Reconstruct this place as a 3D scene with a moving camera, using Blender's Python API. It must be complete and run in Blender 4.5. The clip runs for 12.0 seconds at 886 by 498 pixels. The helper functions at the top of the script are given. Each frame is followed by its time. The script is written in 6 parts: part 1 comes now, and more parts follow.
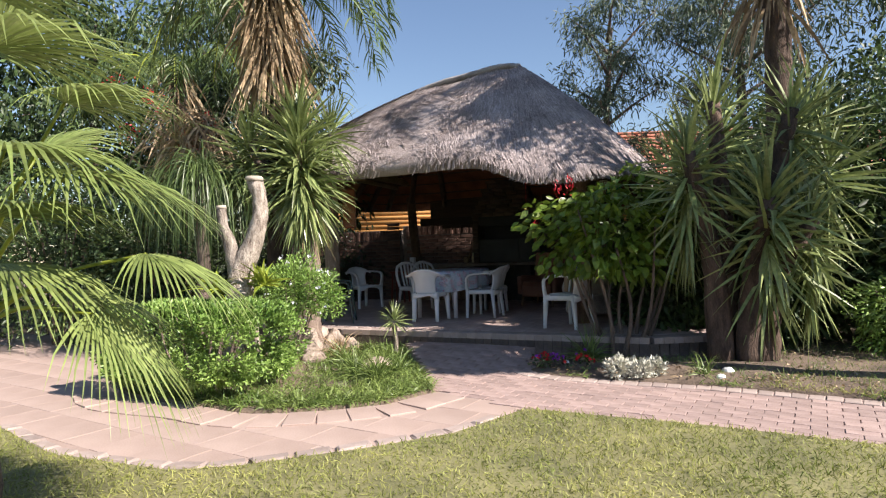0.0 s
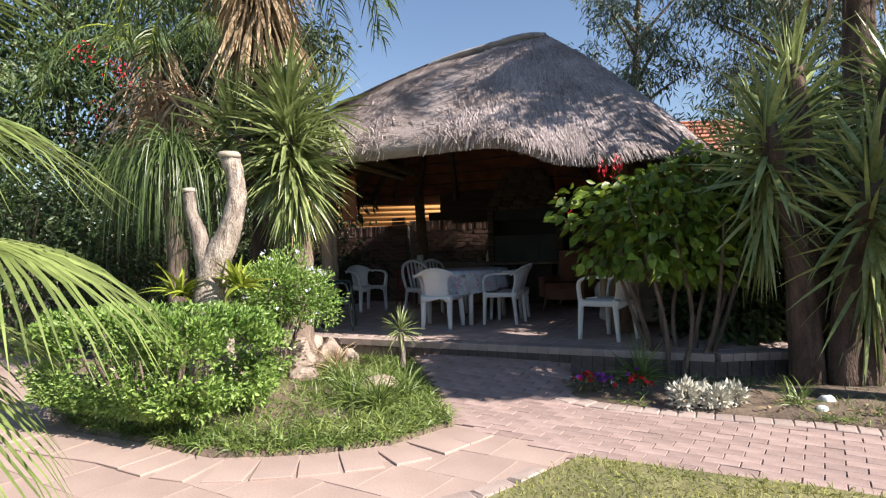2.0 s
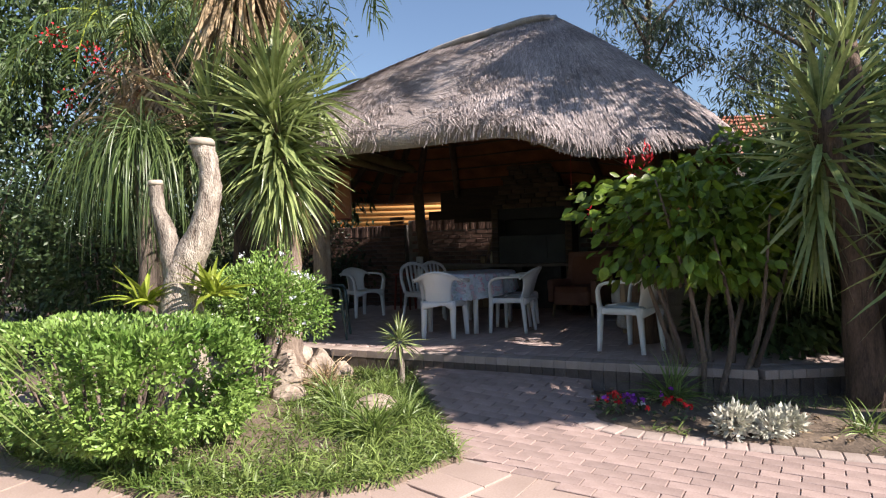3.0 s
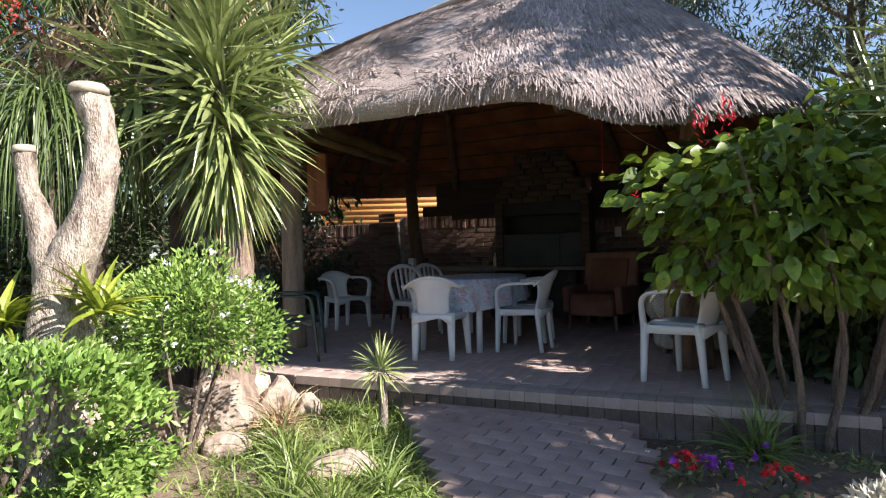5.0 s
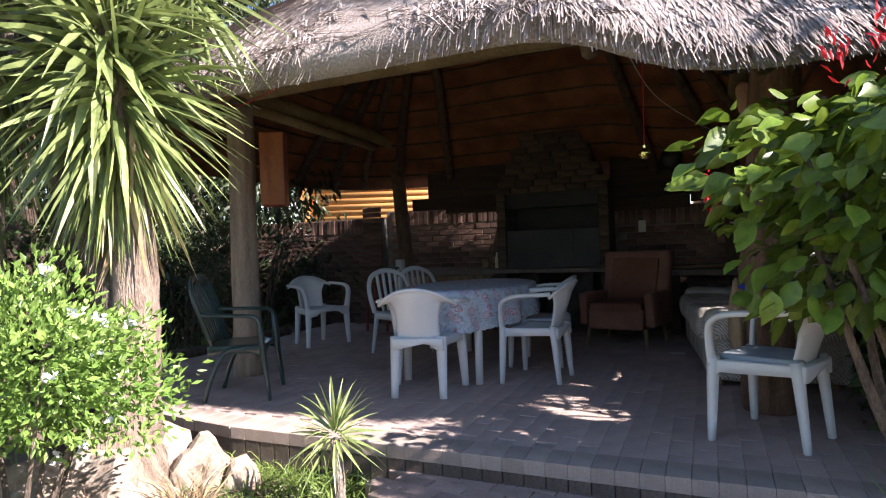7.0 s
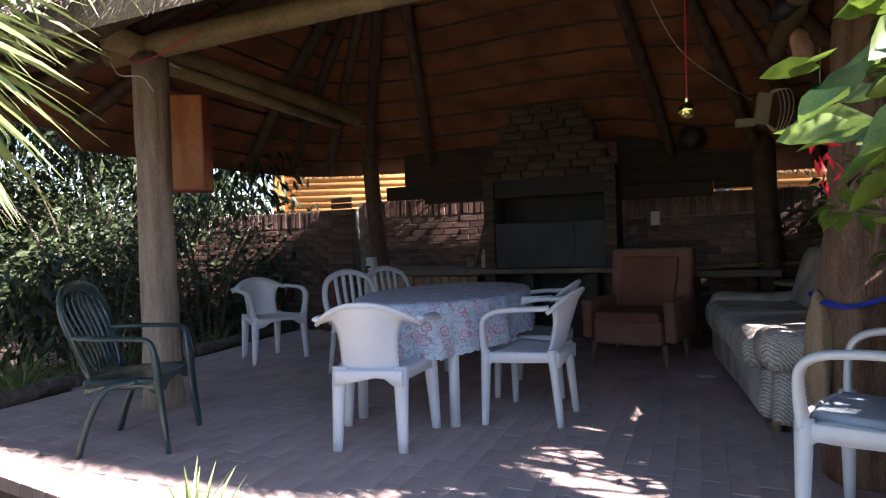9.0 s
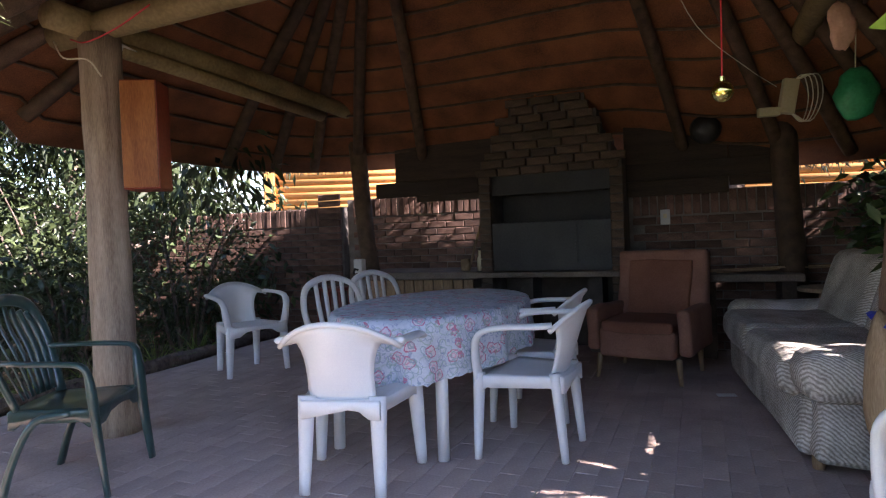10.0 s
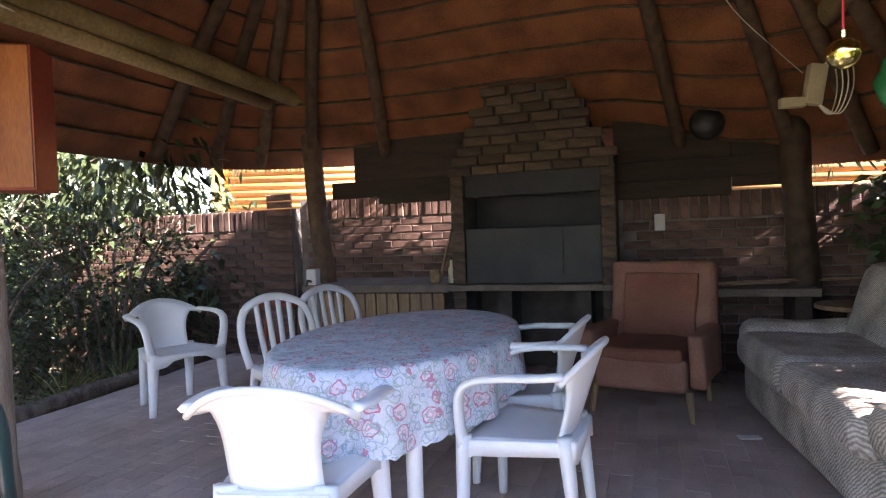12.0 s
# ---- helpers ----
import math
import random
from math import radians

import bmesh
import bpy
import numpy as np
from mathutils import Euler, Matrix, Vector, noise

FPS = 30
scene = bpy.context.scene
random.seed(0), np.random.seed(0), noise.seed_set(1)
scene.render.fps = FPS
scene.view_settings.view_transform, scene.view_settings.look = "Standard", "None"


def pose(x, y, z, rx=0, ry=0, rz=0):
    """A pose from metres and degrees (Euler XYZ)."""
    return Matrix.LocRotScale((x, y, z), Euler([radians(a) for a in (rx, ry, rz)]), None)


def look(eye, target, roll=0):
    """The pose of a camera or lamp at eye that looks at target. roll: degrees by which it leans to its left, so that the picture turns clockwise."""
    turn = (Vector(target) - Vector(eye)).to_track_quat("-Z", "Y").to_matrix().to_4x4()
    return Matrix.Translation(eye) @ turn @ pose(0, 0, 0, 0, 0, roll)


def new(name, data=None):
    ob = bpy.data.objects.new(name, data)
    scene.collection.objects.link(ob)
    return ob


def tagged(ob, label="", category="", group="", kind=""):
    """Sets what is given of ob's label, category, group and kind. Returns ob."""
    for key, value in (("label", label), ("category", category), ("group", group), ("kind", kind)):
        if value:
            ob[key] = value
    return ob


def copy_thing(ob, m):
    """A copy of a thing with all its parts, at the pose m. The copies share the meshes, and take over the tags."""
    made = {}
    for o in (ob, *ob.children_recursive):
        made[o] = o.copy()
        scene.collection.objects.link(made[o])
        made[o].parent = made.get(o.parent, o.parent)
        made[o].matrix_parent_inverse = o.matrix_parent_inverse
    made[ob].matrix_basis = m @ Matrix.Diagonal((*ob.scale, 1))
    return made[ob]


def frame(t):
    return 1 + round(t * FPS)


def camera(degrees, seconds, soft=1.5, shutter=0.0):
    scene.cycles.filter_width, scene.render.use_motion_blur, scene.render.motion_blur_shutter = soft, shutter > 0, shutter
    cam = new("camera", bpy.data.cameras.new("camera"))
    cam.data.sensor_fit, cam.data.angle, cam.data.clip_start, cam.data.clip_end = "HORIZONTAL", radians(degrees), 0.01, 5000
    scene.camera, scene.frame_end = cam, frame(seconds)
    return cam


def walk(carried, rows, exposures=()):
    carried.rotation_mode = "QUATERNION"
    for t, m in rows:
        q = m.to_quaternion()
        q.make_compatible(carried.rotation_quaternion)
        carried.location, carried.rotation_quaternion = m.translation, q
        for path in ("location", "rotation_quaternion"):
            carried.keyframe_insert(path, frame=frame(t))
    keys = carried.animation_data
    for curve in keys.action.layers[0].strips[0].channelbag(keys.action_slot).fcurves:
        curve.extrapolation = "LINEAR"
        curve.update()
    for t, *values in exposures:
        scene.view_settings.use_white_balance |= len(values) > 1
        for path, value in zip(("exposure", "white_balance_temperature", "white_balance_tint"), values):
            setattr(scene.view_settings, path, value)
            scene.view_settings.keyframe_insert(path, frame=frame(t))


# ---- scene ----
# ---------- camera ----------
cam = camera(72.8, 12.0, soft=1.2)
PATH = [
    (0, (0.281, -0.435, 1.289), (0.207, 1.563, 1.296), -1.8),
    (0.5, (0.241, -0.169, 1.266), (0.164, 1.829, 1.275), -1.6),
    (1, (0.202, 0.13, 1.265), (0.123, 2.128, 1.271), -1.6),
    (1.5, (0.167, 0.454, 1.249), (0.082, 2.452, 1.254), -1.6),
    (2, (0.104, 0.781, 1.253), (0.017, 2.779, 1.258), -1.5),
    (2.5, (0.046, 1.12, 1.258), (-0.037, 3.118, 1.265), -1.5),
    (3, (0.021, 1.453, 1.261), (-0.059, 3.451, 1.269), -1.5),
    (5, (-0.036, 2.82, 1.233), (-0.102, 4.819, 1.25), -1.4),
    (5.5, (-0.035, 3.166, 1.254), (-0.103, 5.165, 1.265), -1.5),
    (6, (-0.01, 3.496, 1.285), (-0.079, 5.495, 1.286), -1.9),
    (6.5, (0.002, 3.818, 1.301), (-0.066, 5.817, 1.301), -2.0),
    (8.5, (0.092, 5.009, 1.296), (0.044, 7.008, 1.284), -1.9),
    (9, (0.147, 5.269, 1.32), (0.102, 7.268, 1.298), -2.0),
    (9.5, (0.19, 5.516, 1.348), (0.144, 7.515, 1.315), -2.1),
    (10, (0.205, 5.735, 1.372), (0.161, 7.734, 1.335), -2.1),
    (10.5, (0.188, 5.946, 1.404), (0.154, 7.945, 1.361), -2.0),
    (11, (0.172, 6.122, 1.429), (0.159, 8.122, 1.384), -2.0),
    (11.5, (0.16, 6.314, 1.447), (0.181, 8.313, 1.399), -2.1),
    (12, (0.15, 6.479, 1.459), (0.234, 8.477, 1.409), -2.1),
]
EXPOSURES = [(0, 1.05, 6600, 17), (3, 1.1, 6600, 17), (5, 1.4, 6550, 17), (6.5, 1.7, 6450, 19), (8.5, 2.3, 6250, 23), (9.5, 2.65, 6300, 27), (10.5, 3.22, 6550, 28), (12, 3.85, 6650, 28)]
walk(cam, [(t, look(eye, target, roll)) for t, eye, target, roll in PATH], EXPOSURES)

# ---------- daylight ----------
SUN = Vector((1.06, -0.565, 1.0)).normalized()
world = bpy.data.worlds.new("sky")
scene.world = world
world.use_nodes = True
sky = world.node_tree.nodes.new("ShaderNodeTexSky")
sky.sky_type = "NISHITA"
sky.sun_disc = False
sky.altitude, sky.air_density, sky.dust_density, sky.ozone_density = 600, 1.35, 0.3, 3.5
sky.sun_elevation = math.asin(SUN.z)
sky.sun_rotation = math.atan2(SUN.x, SUN.y)
world.node_tree.links.new(sky.outputs[0], world.node_tree.nodes["Background"].inputs[0])
world.node_tree.nodes["Background"].inputs[1].default_value = 0.073
sun_data = bpy.data.lights.new("sun", "SUN")
sun_data.energy, sun_data.angle, sun_data.color = 5.0, radians(0.53), (1.0, 0.95, 0.86)
sun = new("sun", sun_data)
sun.matrix_world = look(SUN * 40, (0, 0, 0))
# ---------- materials ----------
def material(name, dark, light, scale=4.0, fine=60.0, rough=0.7, bump=0.3, metal=0.0, vary=0.25, stretch=(1, 1, 1),
             translucent=0.0, coat=0.0, island=False, depth=0.01):
    """A surface of two colours mixed by coarse and fine noise, with relief, and a tone that varies from piece to piece."""
    m = bpy.data.materials.new(name)
    m.use_nodes = True
    n, l = m.node_tree.nodes, m.node_tree.links
    bsdf = n["Principled BSDF"]
    co = n.new("ShaderNodeTexCoord")
    mp = n.new("ShaderNodeMapping")
    mp.inputs["Scale"].default_value = stretch
    l.new(co.outputs["Object"], mp.inputs["Vector"])
    big, small = n.new("ShaderNodeTexNoise"), n.new("ShaderNodeTexNoise")
    big.inputs["Scale"].default_value, big.inputs["Detail"].default_value = scale, 4
    small.inputs["Scale"].default_value, small.inputs["Detail"].default_value = fine, 3
    l.new(mp.outputs[0], big.inputs["Vector"])
    l.new(mp.outputs[0], small.inputs["Vector"])
    add = n.new("ShaderNodeMath")
    add.operation = "MULTIPLY_ADD"
    l.new(big.outputs["Fac"], add.inputs[0])
    add.inputs[1].default_value = 0.6
    sc = n.new("ShaderNodeMath")
    sc.operation = "MULTIPLY"
    l.new(small.outputs["Fac"], sc.inputs[0])
    sc.inputs[1].default_value = 0.4
    l.new(sc.outputs[0], add.inputs[2])
    ramp = n.new("ShaderNodeValToRGB")
    ramp.color_ramp.elements[0].position, ramp.color_ramp.elements[1].position = 0.36, 0.64
    ramp.color_ramp.elements[0].color, ramp.color_ramp.elements[1].color = (*dark, 1), (*light, 1)
    l.new(add.outputs[0], ramp.inputs[0])
    hsv = n.new("ShaderNodeHueSaturation")
    rnd = n.new("ShaderNodeNewGeometry") if island else n.new("ShaderNodeObjectInfo")
    rng = n.new("ShaderNodeMapRange")
    rng.inputs["To Min"].default_value, rng.inputs["To Max"].default_value = 1 - vary, 1 + vary
    l.new(rnd.outputs["Random Per Island" if island else "Random"], rng.inputs["Value"])
    l.new(rng.outputs[0], hsv.inputs["Value"])
    l.new(ramp.outputs[0], hsv.inputs["Color"])
    l.new(hsv.outputs[0], bsdf.inputs["Base Color"])
    bsdf.inputs["Roughness"].default_value = rough
    bsdf.inputs["Metallic"].default_value = metal
    bsdf.inputs["Coat Weight"].default_value = coat
    if bump:
        b = n.new("ShaderNodeBump")
        b.inputs["Strength"].default_value, b.inputs["Distance"].default_value = bump, depth
        l.new(add.outputs[0], b.inputs["Height"])
        l.new(b.outputs[0], bsdf.inputs["Normal"])
    if translucent:
        tr = n.new("ShaderNodeBsdfTranslucent")
        mix = n.new("ShaderNodeMixShader")
        mix.inputs[0].default_value = translucent
        l.new(hsv.outputs[0], tr.inputs[0])
        l.new(bsdf.outputs[0], mix.inputs[1])
        l.new(tr.outputs[0], mix.inputs[2])
        l.new(mix.outputs[0], n["Material Output"].inputs[0])
    return m


M = {
    "grass": material("grass", (0.15, 0.19, 0.035), (0.42, 0.41, 0.13), 1.2, 14, 0.6, 0, vary=0.35, translucent=0.3, island=True),
    "lawn": material("lawn_soil", (0.12, 0.12, 0.05), (0.27, 0.25, 0.11), 2.0, 70, 0.9, 0.8),
    "soil": material("soil", (0.07, 0.05, 0.035), (0.19, 0.14, 0.10), 3.0, 50, 0.95, 0.9, depth=0.03),
    "slab": material("pink_slab", (0.31, 0.225, 0.185), (0.43, 0.325, 0.275), 1.5, 90, 0.8, 0.35, vary=0.05),
    "paver": material("pink_paver", (0.27, 0.19, 0.165), (0.40, 0.295, 0.26), 6.0, 90, 0.8, 0.4, vary=0.16),
    "edge_paver": material("grey_edge_paver", (0.27, 0.21, 0.18), (0.40, 0.32, 0.28), 6.0, 90, 0.85, 0.5, vary=0.16),
    "joint": material("joint_sand", (0.15, 0.118, 0.10), (0.27, 0.22, 0.19), 8.0, 120, 0.95, 0.6),
    "floor_brick": material("floor_brick", (0.35, 0.262, 0.232), (0.51, 0.395, 0.355), 3.0, 80, 0.82, 0.4, vary=0.09),
    "pale_joint": material("pale_joint_sand", (0.25, 0.195, 0.17), (0.37, 0.30, 0.26), 8.0, 120, 0.95, 0.5),
    # Riser colour is darkened to carry the deep shade on the floor's front.
    "riser": material("shade_dark_riser_brick", (0.07, 0.052, 0.042), (0.17, 0.13, 0.11), 6.0, 80, 0.85, 0.5, vary=0.2),
    "ledge_top": material("worn_ledge", (0.12, 0.095, 0.075), (0.26, 0.21, 0.17), 5.0, 80, 0.85, 0.4),
    "yucca_bark": material("yucca_bark", (0.15, 0.10, 0.075), (0.42, 0.33, 0.26), 4.0, 30, 0.9, 1.0, stretch=(5, 5, 0.9), depth=0.03),
    "brick": material("brown_face_brick", (0.065, 0.035, 0.027), (0.21, 0.12, 0.09), 6.0, 70, 0.8, 0.6, vary=0.4),
    "mortar": material("mortar", (0.11, 0.095, 0.083), (0.21, 0.185, 0.165), 8.0, 120, 0.95, 0.6),
    "hearth_brick": material("hearth_brick", (0.042, 0.028, 0.019), (0.125, 0.085, 0.056), 6.0, 70, 0.85, 0.6, vary=0.35),
    "thatch": material("weathered_thatch", (0.19, 0.155, 0.145), (0.46, 0.39, 0.37), 1.6, 30, 0.9, 0.5, vary=0.38, island=True),
    "thatch_base": material("thatch_mat", (0.15, 0.12, 0.11), (0.36, 0.305, 0.285), 2.0, 60, 0.95, 1.0, depth=0.03),
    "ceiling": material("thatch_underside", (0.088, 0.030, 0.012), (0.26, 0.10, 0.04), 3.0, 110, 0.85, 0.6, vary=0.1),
    "cement": material("ridge_cement", (0.16, 0.15, 0.15), (0.32, 0.30, 0.29), 5.0, 80, 0.9, 0.6),
    "pole": material("weathered_pole", (0.20, 0.15, 0.11), (0.45, 0.36, 0.27), 3.0, 40, 0.8, 0.9, stretch=(6, 6, 0.6), depth=0.02),
    "red_pole": material("red_brown_pole", (0.09, 0.045, 0.028), (0.30, 0.18, 0.115), 3.0, 40, 0.85, 0.9, stretch=(6, 6, 0.6), depth=0.03),
    # Near-black, so that the added boards pass for unlit gaps under the thatch.
    "dark_board": material("near_black_board", (0.022, 0.014, 0.01), (0.06, 0.038, 0.026), 3.0, 50, 0.8, 0.5, stretch=(0.6, 5, 5)),
    "rafter": material("dark_pole", (0.045, 0.026, 0.015), (0.12, 0.075, 0.045), 3.0, 40, 0.75, 0.6, stretch=(4, 4, 4)),
    "beam": material("yellow_pole", (0.17, 0.12, 0.05), (0.34, 0.26, 0.12), 3.0, 40, 0.7, 0.5),
    "plastic": material("white_plastic", (0.70, 0.71, 0.72), (0.82, 0.82, 0.81), 3.0, 200, 0.38, 0.05, vary=0.03),
    "green_plastic": material("dark_green_plastic", (0.016, 0.042, 0.04), (0.03, 0.07, 0.066), 3.0, 150, 0.3, 0.05, vary=0.05, coat=0.7),
    "bark": material("pale_bark", (0.11, 0.075, 0.055), (0.62, 0.53, 0.44), 5.0, 34, 0.9, 1.0, stretch=(4, 4, 1.3), depth=0.04),
    "dark_bark": material("dark_bark", (0.07, 0.05, 0.04), (0.24, 0.18, 0.14), 4.0, 30, 0.9, 1.0, stretch=(4, 4, 1), depth=0.04),
    "brown_bark": material("brown_bark", (0.035, 0.022, 0.016), (0.13, 0.085, 0.06), 4.0, 30, 0.9, 1.0, stretch=(4, 4, 1), depth=0.04),
    "cut": material("sawn_wood", (0.40, 0.33, 0.25), (0.62, 0.54, 0.44), 9.0, 60, 0.8, 0.4),
    "rock": material("pale_rock", (0.20, 0.145, 0.11), (0.50, 0.41, 0.33), 3.0, 30, 0.85, 0.8, depth=0.03),
    "yucca": material("yucca_leaf", (0.13, 0.18, 0.055), (0.36, 0.41, 0.17), 2.0, 20, 0.32, 0.1, vary=0.35, translucent=0.18),
    "yucca_rest": material("yucca_leaf_mass", (0.11, 0.155, 0.045), (0.31, 0.36, 0.14), 2.0, 20, 0.32, 0.1, vary=0.35, translucent=0.18, island=True),
    "dry": material("dry_leaf", (0.22, 0.14, 0.07), (0.55, 0.42, 0.26), 2.0, 20, 0.8, 0.2, vary=0.35, translucent=0.15),
    "dry_rest": material("dry_leaf_mass", (0.22, 0.14, 0.07), (0.55, 0.42, 0.26), 2.0, 20, 0.8, 0.2, vary=0.35, translucent=0.15, island=True),
    "hedge": material("hedge_leaf", (0.12, 0.23, 0.04), (0.30, 0.43, 0.11), 2.0, 20, 0.4, 0, vary=0.4, translucent=0.25, island=True),
    "shrub": material("shrub_leaf", (0.07, 0.13, 0.013), (0.20, 0.29, 0.035), 2.0, 30, 0.4, 0.1, vary=0.35, translucent=0.3),
    "shrub_rest": material("shrub_leaf_mass", (0.06, 0.11, 0.012), (0.19, 0.27, 0.03), 2.0, 30, 0.4, 0.1, vary=0.35, translucent=0.3, island=True),
    "lime": material("lime_leaf", (0.16, 0.22, 0.02), (0.38, 0.42, 0.06), 2.0, 20, 0.4, 0, vary=0.3, translucent=0.3),
    "palm": material("palm_leaf", (0.05, 0.09, 0.025), (0.13, 0.18, 0.055), 1.0, 20, 0.4, 0, vary=0.35, translucent=0.2, island=True),
    "fan": material("fan_palm_leaf", (0.13, 0.18, 0.045), (0.30, 0.36, 0.12), 1.0, 20, 0.4, 0, vary=0.3, translucent=0.25, island=True),
    "tree_leaf": material("gum_leaf", (0.045, 0.075, 0.04), (0.12, 0.16, 0.09), 1.0, 20, 0.5, 0, vary=0.45, translucent=0.2, island=True),
    "dark_leaf": material("creeper_leaf", (0.03, 0.06, 0.02), (0.10, 0.15, 0.05), 1.0, 20, 0.45, 0, vary=0.5, translucent=0.2, island=True),
    "strap": material("strap_leaf", (0.09, 0.15, 0.03), (0.25, 0.32, 0.09), 2.0, 20, 0.45, 0, vary=0.4, translucent=0.25, island=True),
    "red": material("red_petal", (0.5, 0.01, 0.02), (0.75, 0.03, 0.04), 5, 50, 0.5, 0, vary=0.2, translucent=0.2, island=True),
    "purple": material("purple_petal", (0.22, 0.03, 0.42), (0.4, 0.08, 0.6), 5, 50, 0.5, 0, vary=0.2, translucent=0.2, island=True),
    "white_petal": material("white_petal", (0.75, 0.75, 0.8), (0.9, 0.9, 0.95), 5, 50, 0.5, 0, vary=0.1, island=True),
    "silver": material("silver_leaf", (0.42, 0.42, 0.34), (0.62, 0.60, 0.50), 5, 50, 0.6, 0, vary=0.25, island=True),
    "velvet": material("brown_velvet", (0.17, 0.075, 0.05), (0.30, 0.15, 0.105), 3, 120, 0.95, 0.3, vary=0.05),
    "black_steel": material("sooty_steel", (0.012, 0.012, 0.013), (0.035, 0.034, 0.034), 3, 60, 0.55, 0.2, metal=0.4),
    "grey_steel": material("grey_steel", (0.026, 0.029, 0.029), (0.06, 0.063, 0.06), 3, 60, 0.6, 0.2, metal=0.2),
    "soot_mortar": material("sooty_mortar", (0.045, 0.04, 0.034), (0.11, 0.095, 0.08), 8, 100, 0.95, 0.5),
    "wood": material("orange_varnished_wood", (0.22, 0.07, 0.02), (0.42, 0.16, 0.05), 2, 40, 0.45, 0.2, stretch=(5, 5, 0.8)),
    "side_wood": material("red_brown_wood", (0.14, 0.02, 0.01), (0.24, 0.04, 0.02), 2, 40, 0.5, 0.2),
    "log": material("orange_log", (0.50, 0.22, 0.06), (0.72, 0.37, 0.12), 2, 30, 0.6, 0.3, stretch=(0.5, 3, 3)),
    "plank": material("old_plank", (0.20, 0.13, 0.07), (0.40, 0.28, 0.17), 3, 40, 0.8, 0.5, stretch=(5, 5, 0.6)),
    "white_paint": material("white_paint", (0.72, 0.72, 0.70), (0.82, 0.82, 0.80), 3, 80, 0.6, 0.1),
    "tile_roof": material("terracotta", (0.32, 0.12, 0.07), (0.50, 0.22, 0.14), 3, 40, 0.8, 0.3),
    "pot": material("terracotta_pot", (0.38, 0.15, 0.08), (0.55, 0.26, 0.15), 4, 60, 0.8, 0.3),
    "grey_cushion": material("grey_blue_cushion", (0.30, 0.35, 0.42), (0.45, 0.50, 0.56), 5, 150, 0.9, 0.3),
}


# ---------- building ----------
def link(name, me, parent=None, label=""):
    ob = new(name, me)
    if parent is not None:
        ob.parent = parent
    if label:
        ob["label"] = label
    return ob


def part(name, bm, mat, parent=None, label="", smooth=False):
    """One mesh object from a bmesh, under a thing or a part."""
    me = bpy.data.meshes.new(name)
    bmesh.ops.recalc_face_normals(bm, faces=bm.faces)
    bm.to_mesh(me)
    bm.free()
    me.materials.append(mat)
    if smooth:
        me.polygons.foreach_set("use_smooth", [True] * len(me.polygons))
    return link(name, me, parent, label)


def mass(name, verts, faces, mat, parent=None, label="", smooth=False):
    """One mesh object from arrays of vertices and faces of one size."""
    me = bpy.data.meshes.new(name)
    verts, faces = np.asarray(verts, dtype=np.float32), np.asarray(faces, dtype=np.int32)
    k = faces.shape[1]
    me.vertices.add(len(verts))
    me.vertices.foreach_set("co", verts.ravel())
    me.loops.add(faces.size)
    me.loops.foreach_set("vertex_index", faces.ravel())
    me.polygons.add(len(faces))
    me.polygons.foreach_set("loop_start", np.arange(0, faces.size, k, dtype=np.int32))
    me.update(calc_edges=True)
    me.validate()
    me.materials.append(mat)
    if smooth:
        me.polygons.foreach_set("use_smooth", [True] * len(me.polygons))
    return link(name, me, parent, label)


def thing(name, label, category, m=None, group="", kind=""):
    ob = new(name)
    ob.empty_display_size = 0.1
    if m is not None:
        ob.matrix_world = m
    return tagged(ob, label, category, group, kind)


def box(bm, size, at=(0, 0, 0), bevel=0.0, turn=None, segments=2):
    m = Matrix.Translation(at) @ (turn if turn is not None else Matrix()) @ Matrix.Diagonal((*size, 1))
    made = bmesh.ops.create_cube(bm, size=1.0, matrix=m)["verts"]
    if bevel:
        edges = list({e for v in made for e in v.link_edges})
        bmesh.ops.bevel(bm, geom=edges, offset=bevel, segments=segments, affect="EDGES", profile=0.6)
    return bm


def tube(bm, pts, radii, n=8, flat=1.0, wobble=0.0, rng=None, cap=True):
    """A swept tube along pts; flat squeezes it across; wobble makes it uneven."""
    pts = [Vector(p) for p in pts]
    rings = []
    side = None
    for i, p in enumerate(pts):
        d = (pts[min(i + 1, len(pts) - 1)] - pts[max(i - 1, 0)]).normalized()
        if side is None:
            side = d.cross(Vector((0, 0, 1))) if abs(d.z) < 0.95 else d.cross(Vector((0, 1, 0)))
        side = (side - d * side.dot(d)).normalized()
        up = d.cross(side)
        r = radii[i] if hasattr(radii, "__len__") else radii
        ring = []
        for k in range(n):
            a = 2 * math.pi * k / n
            w = 1 + (rng.uniform(-wobble, wobble) if rng else 0)
            ring.append(bm.verts.new(p + side * math.cos(a) * r * w + up * math.sin(a) * r * flat * w))
        rings.append(ring)
    for a, b in zip(rings, rings[1:]):
        for k in range(n):
            bm.faces.new((a[k], a[(k + 1) % n], b[(k + 1) % n], b[k]))
    if cap:
        bm.faces.new(rings[0][::-1])
        bm.faces.new(rings[-1])
    return bm


def smooth_path(pts, steps=5):
    """A Catmull-Rom curve through pts."""
    p = [Vector(q) for q in pts]
    p = [2 * p[0] - p[1]] + p + [2 * p[-1] - p[-2]]
    out = []
    for i in range(1, len(p) - 2):
        for k in range(steps):
            t = k / steps
            out.append(0.5 * (2 * p[i] + (p[i + 1] - p[i - 1]) * t + (2 * p[i - 1] - 5 * p[i] + 4 * p[i + 1] - p[i + 2]) * t * t
                              + (3 * p[i] - p[i - 1] - 3 * p[i + 1] + p[i + 2]) * t ** 3))
    return out + [p[-2]]


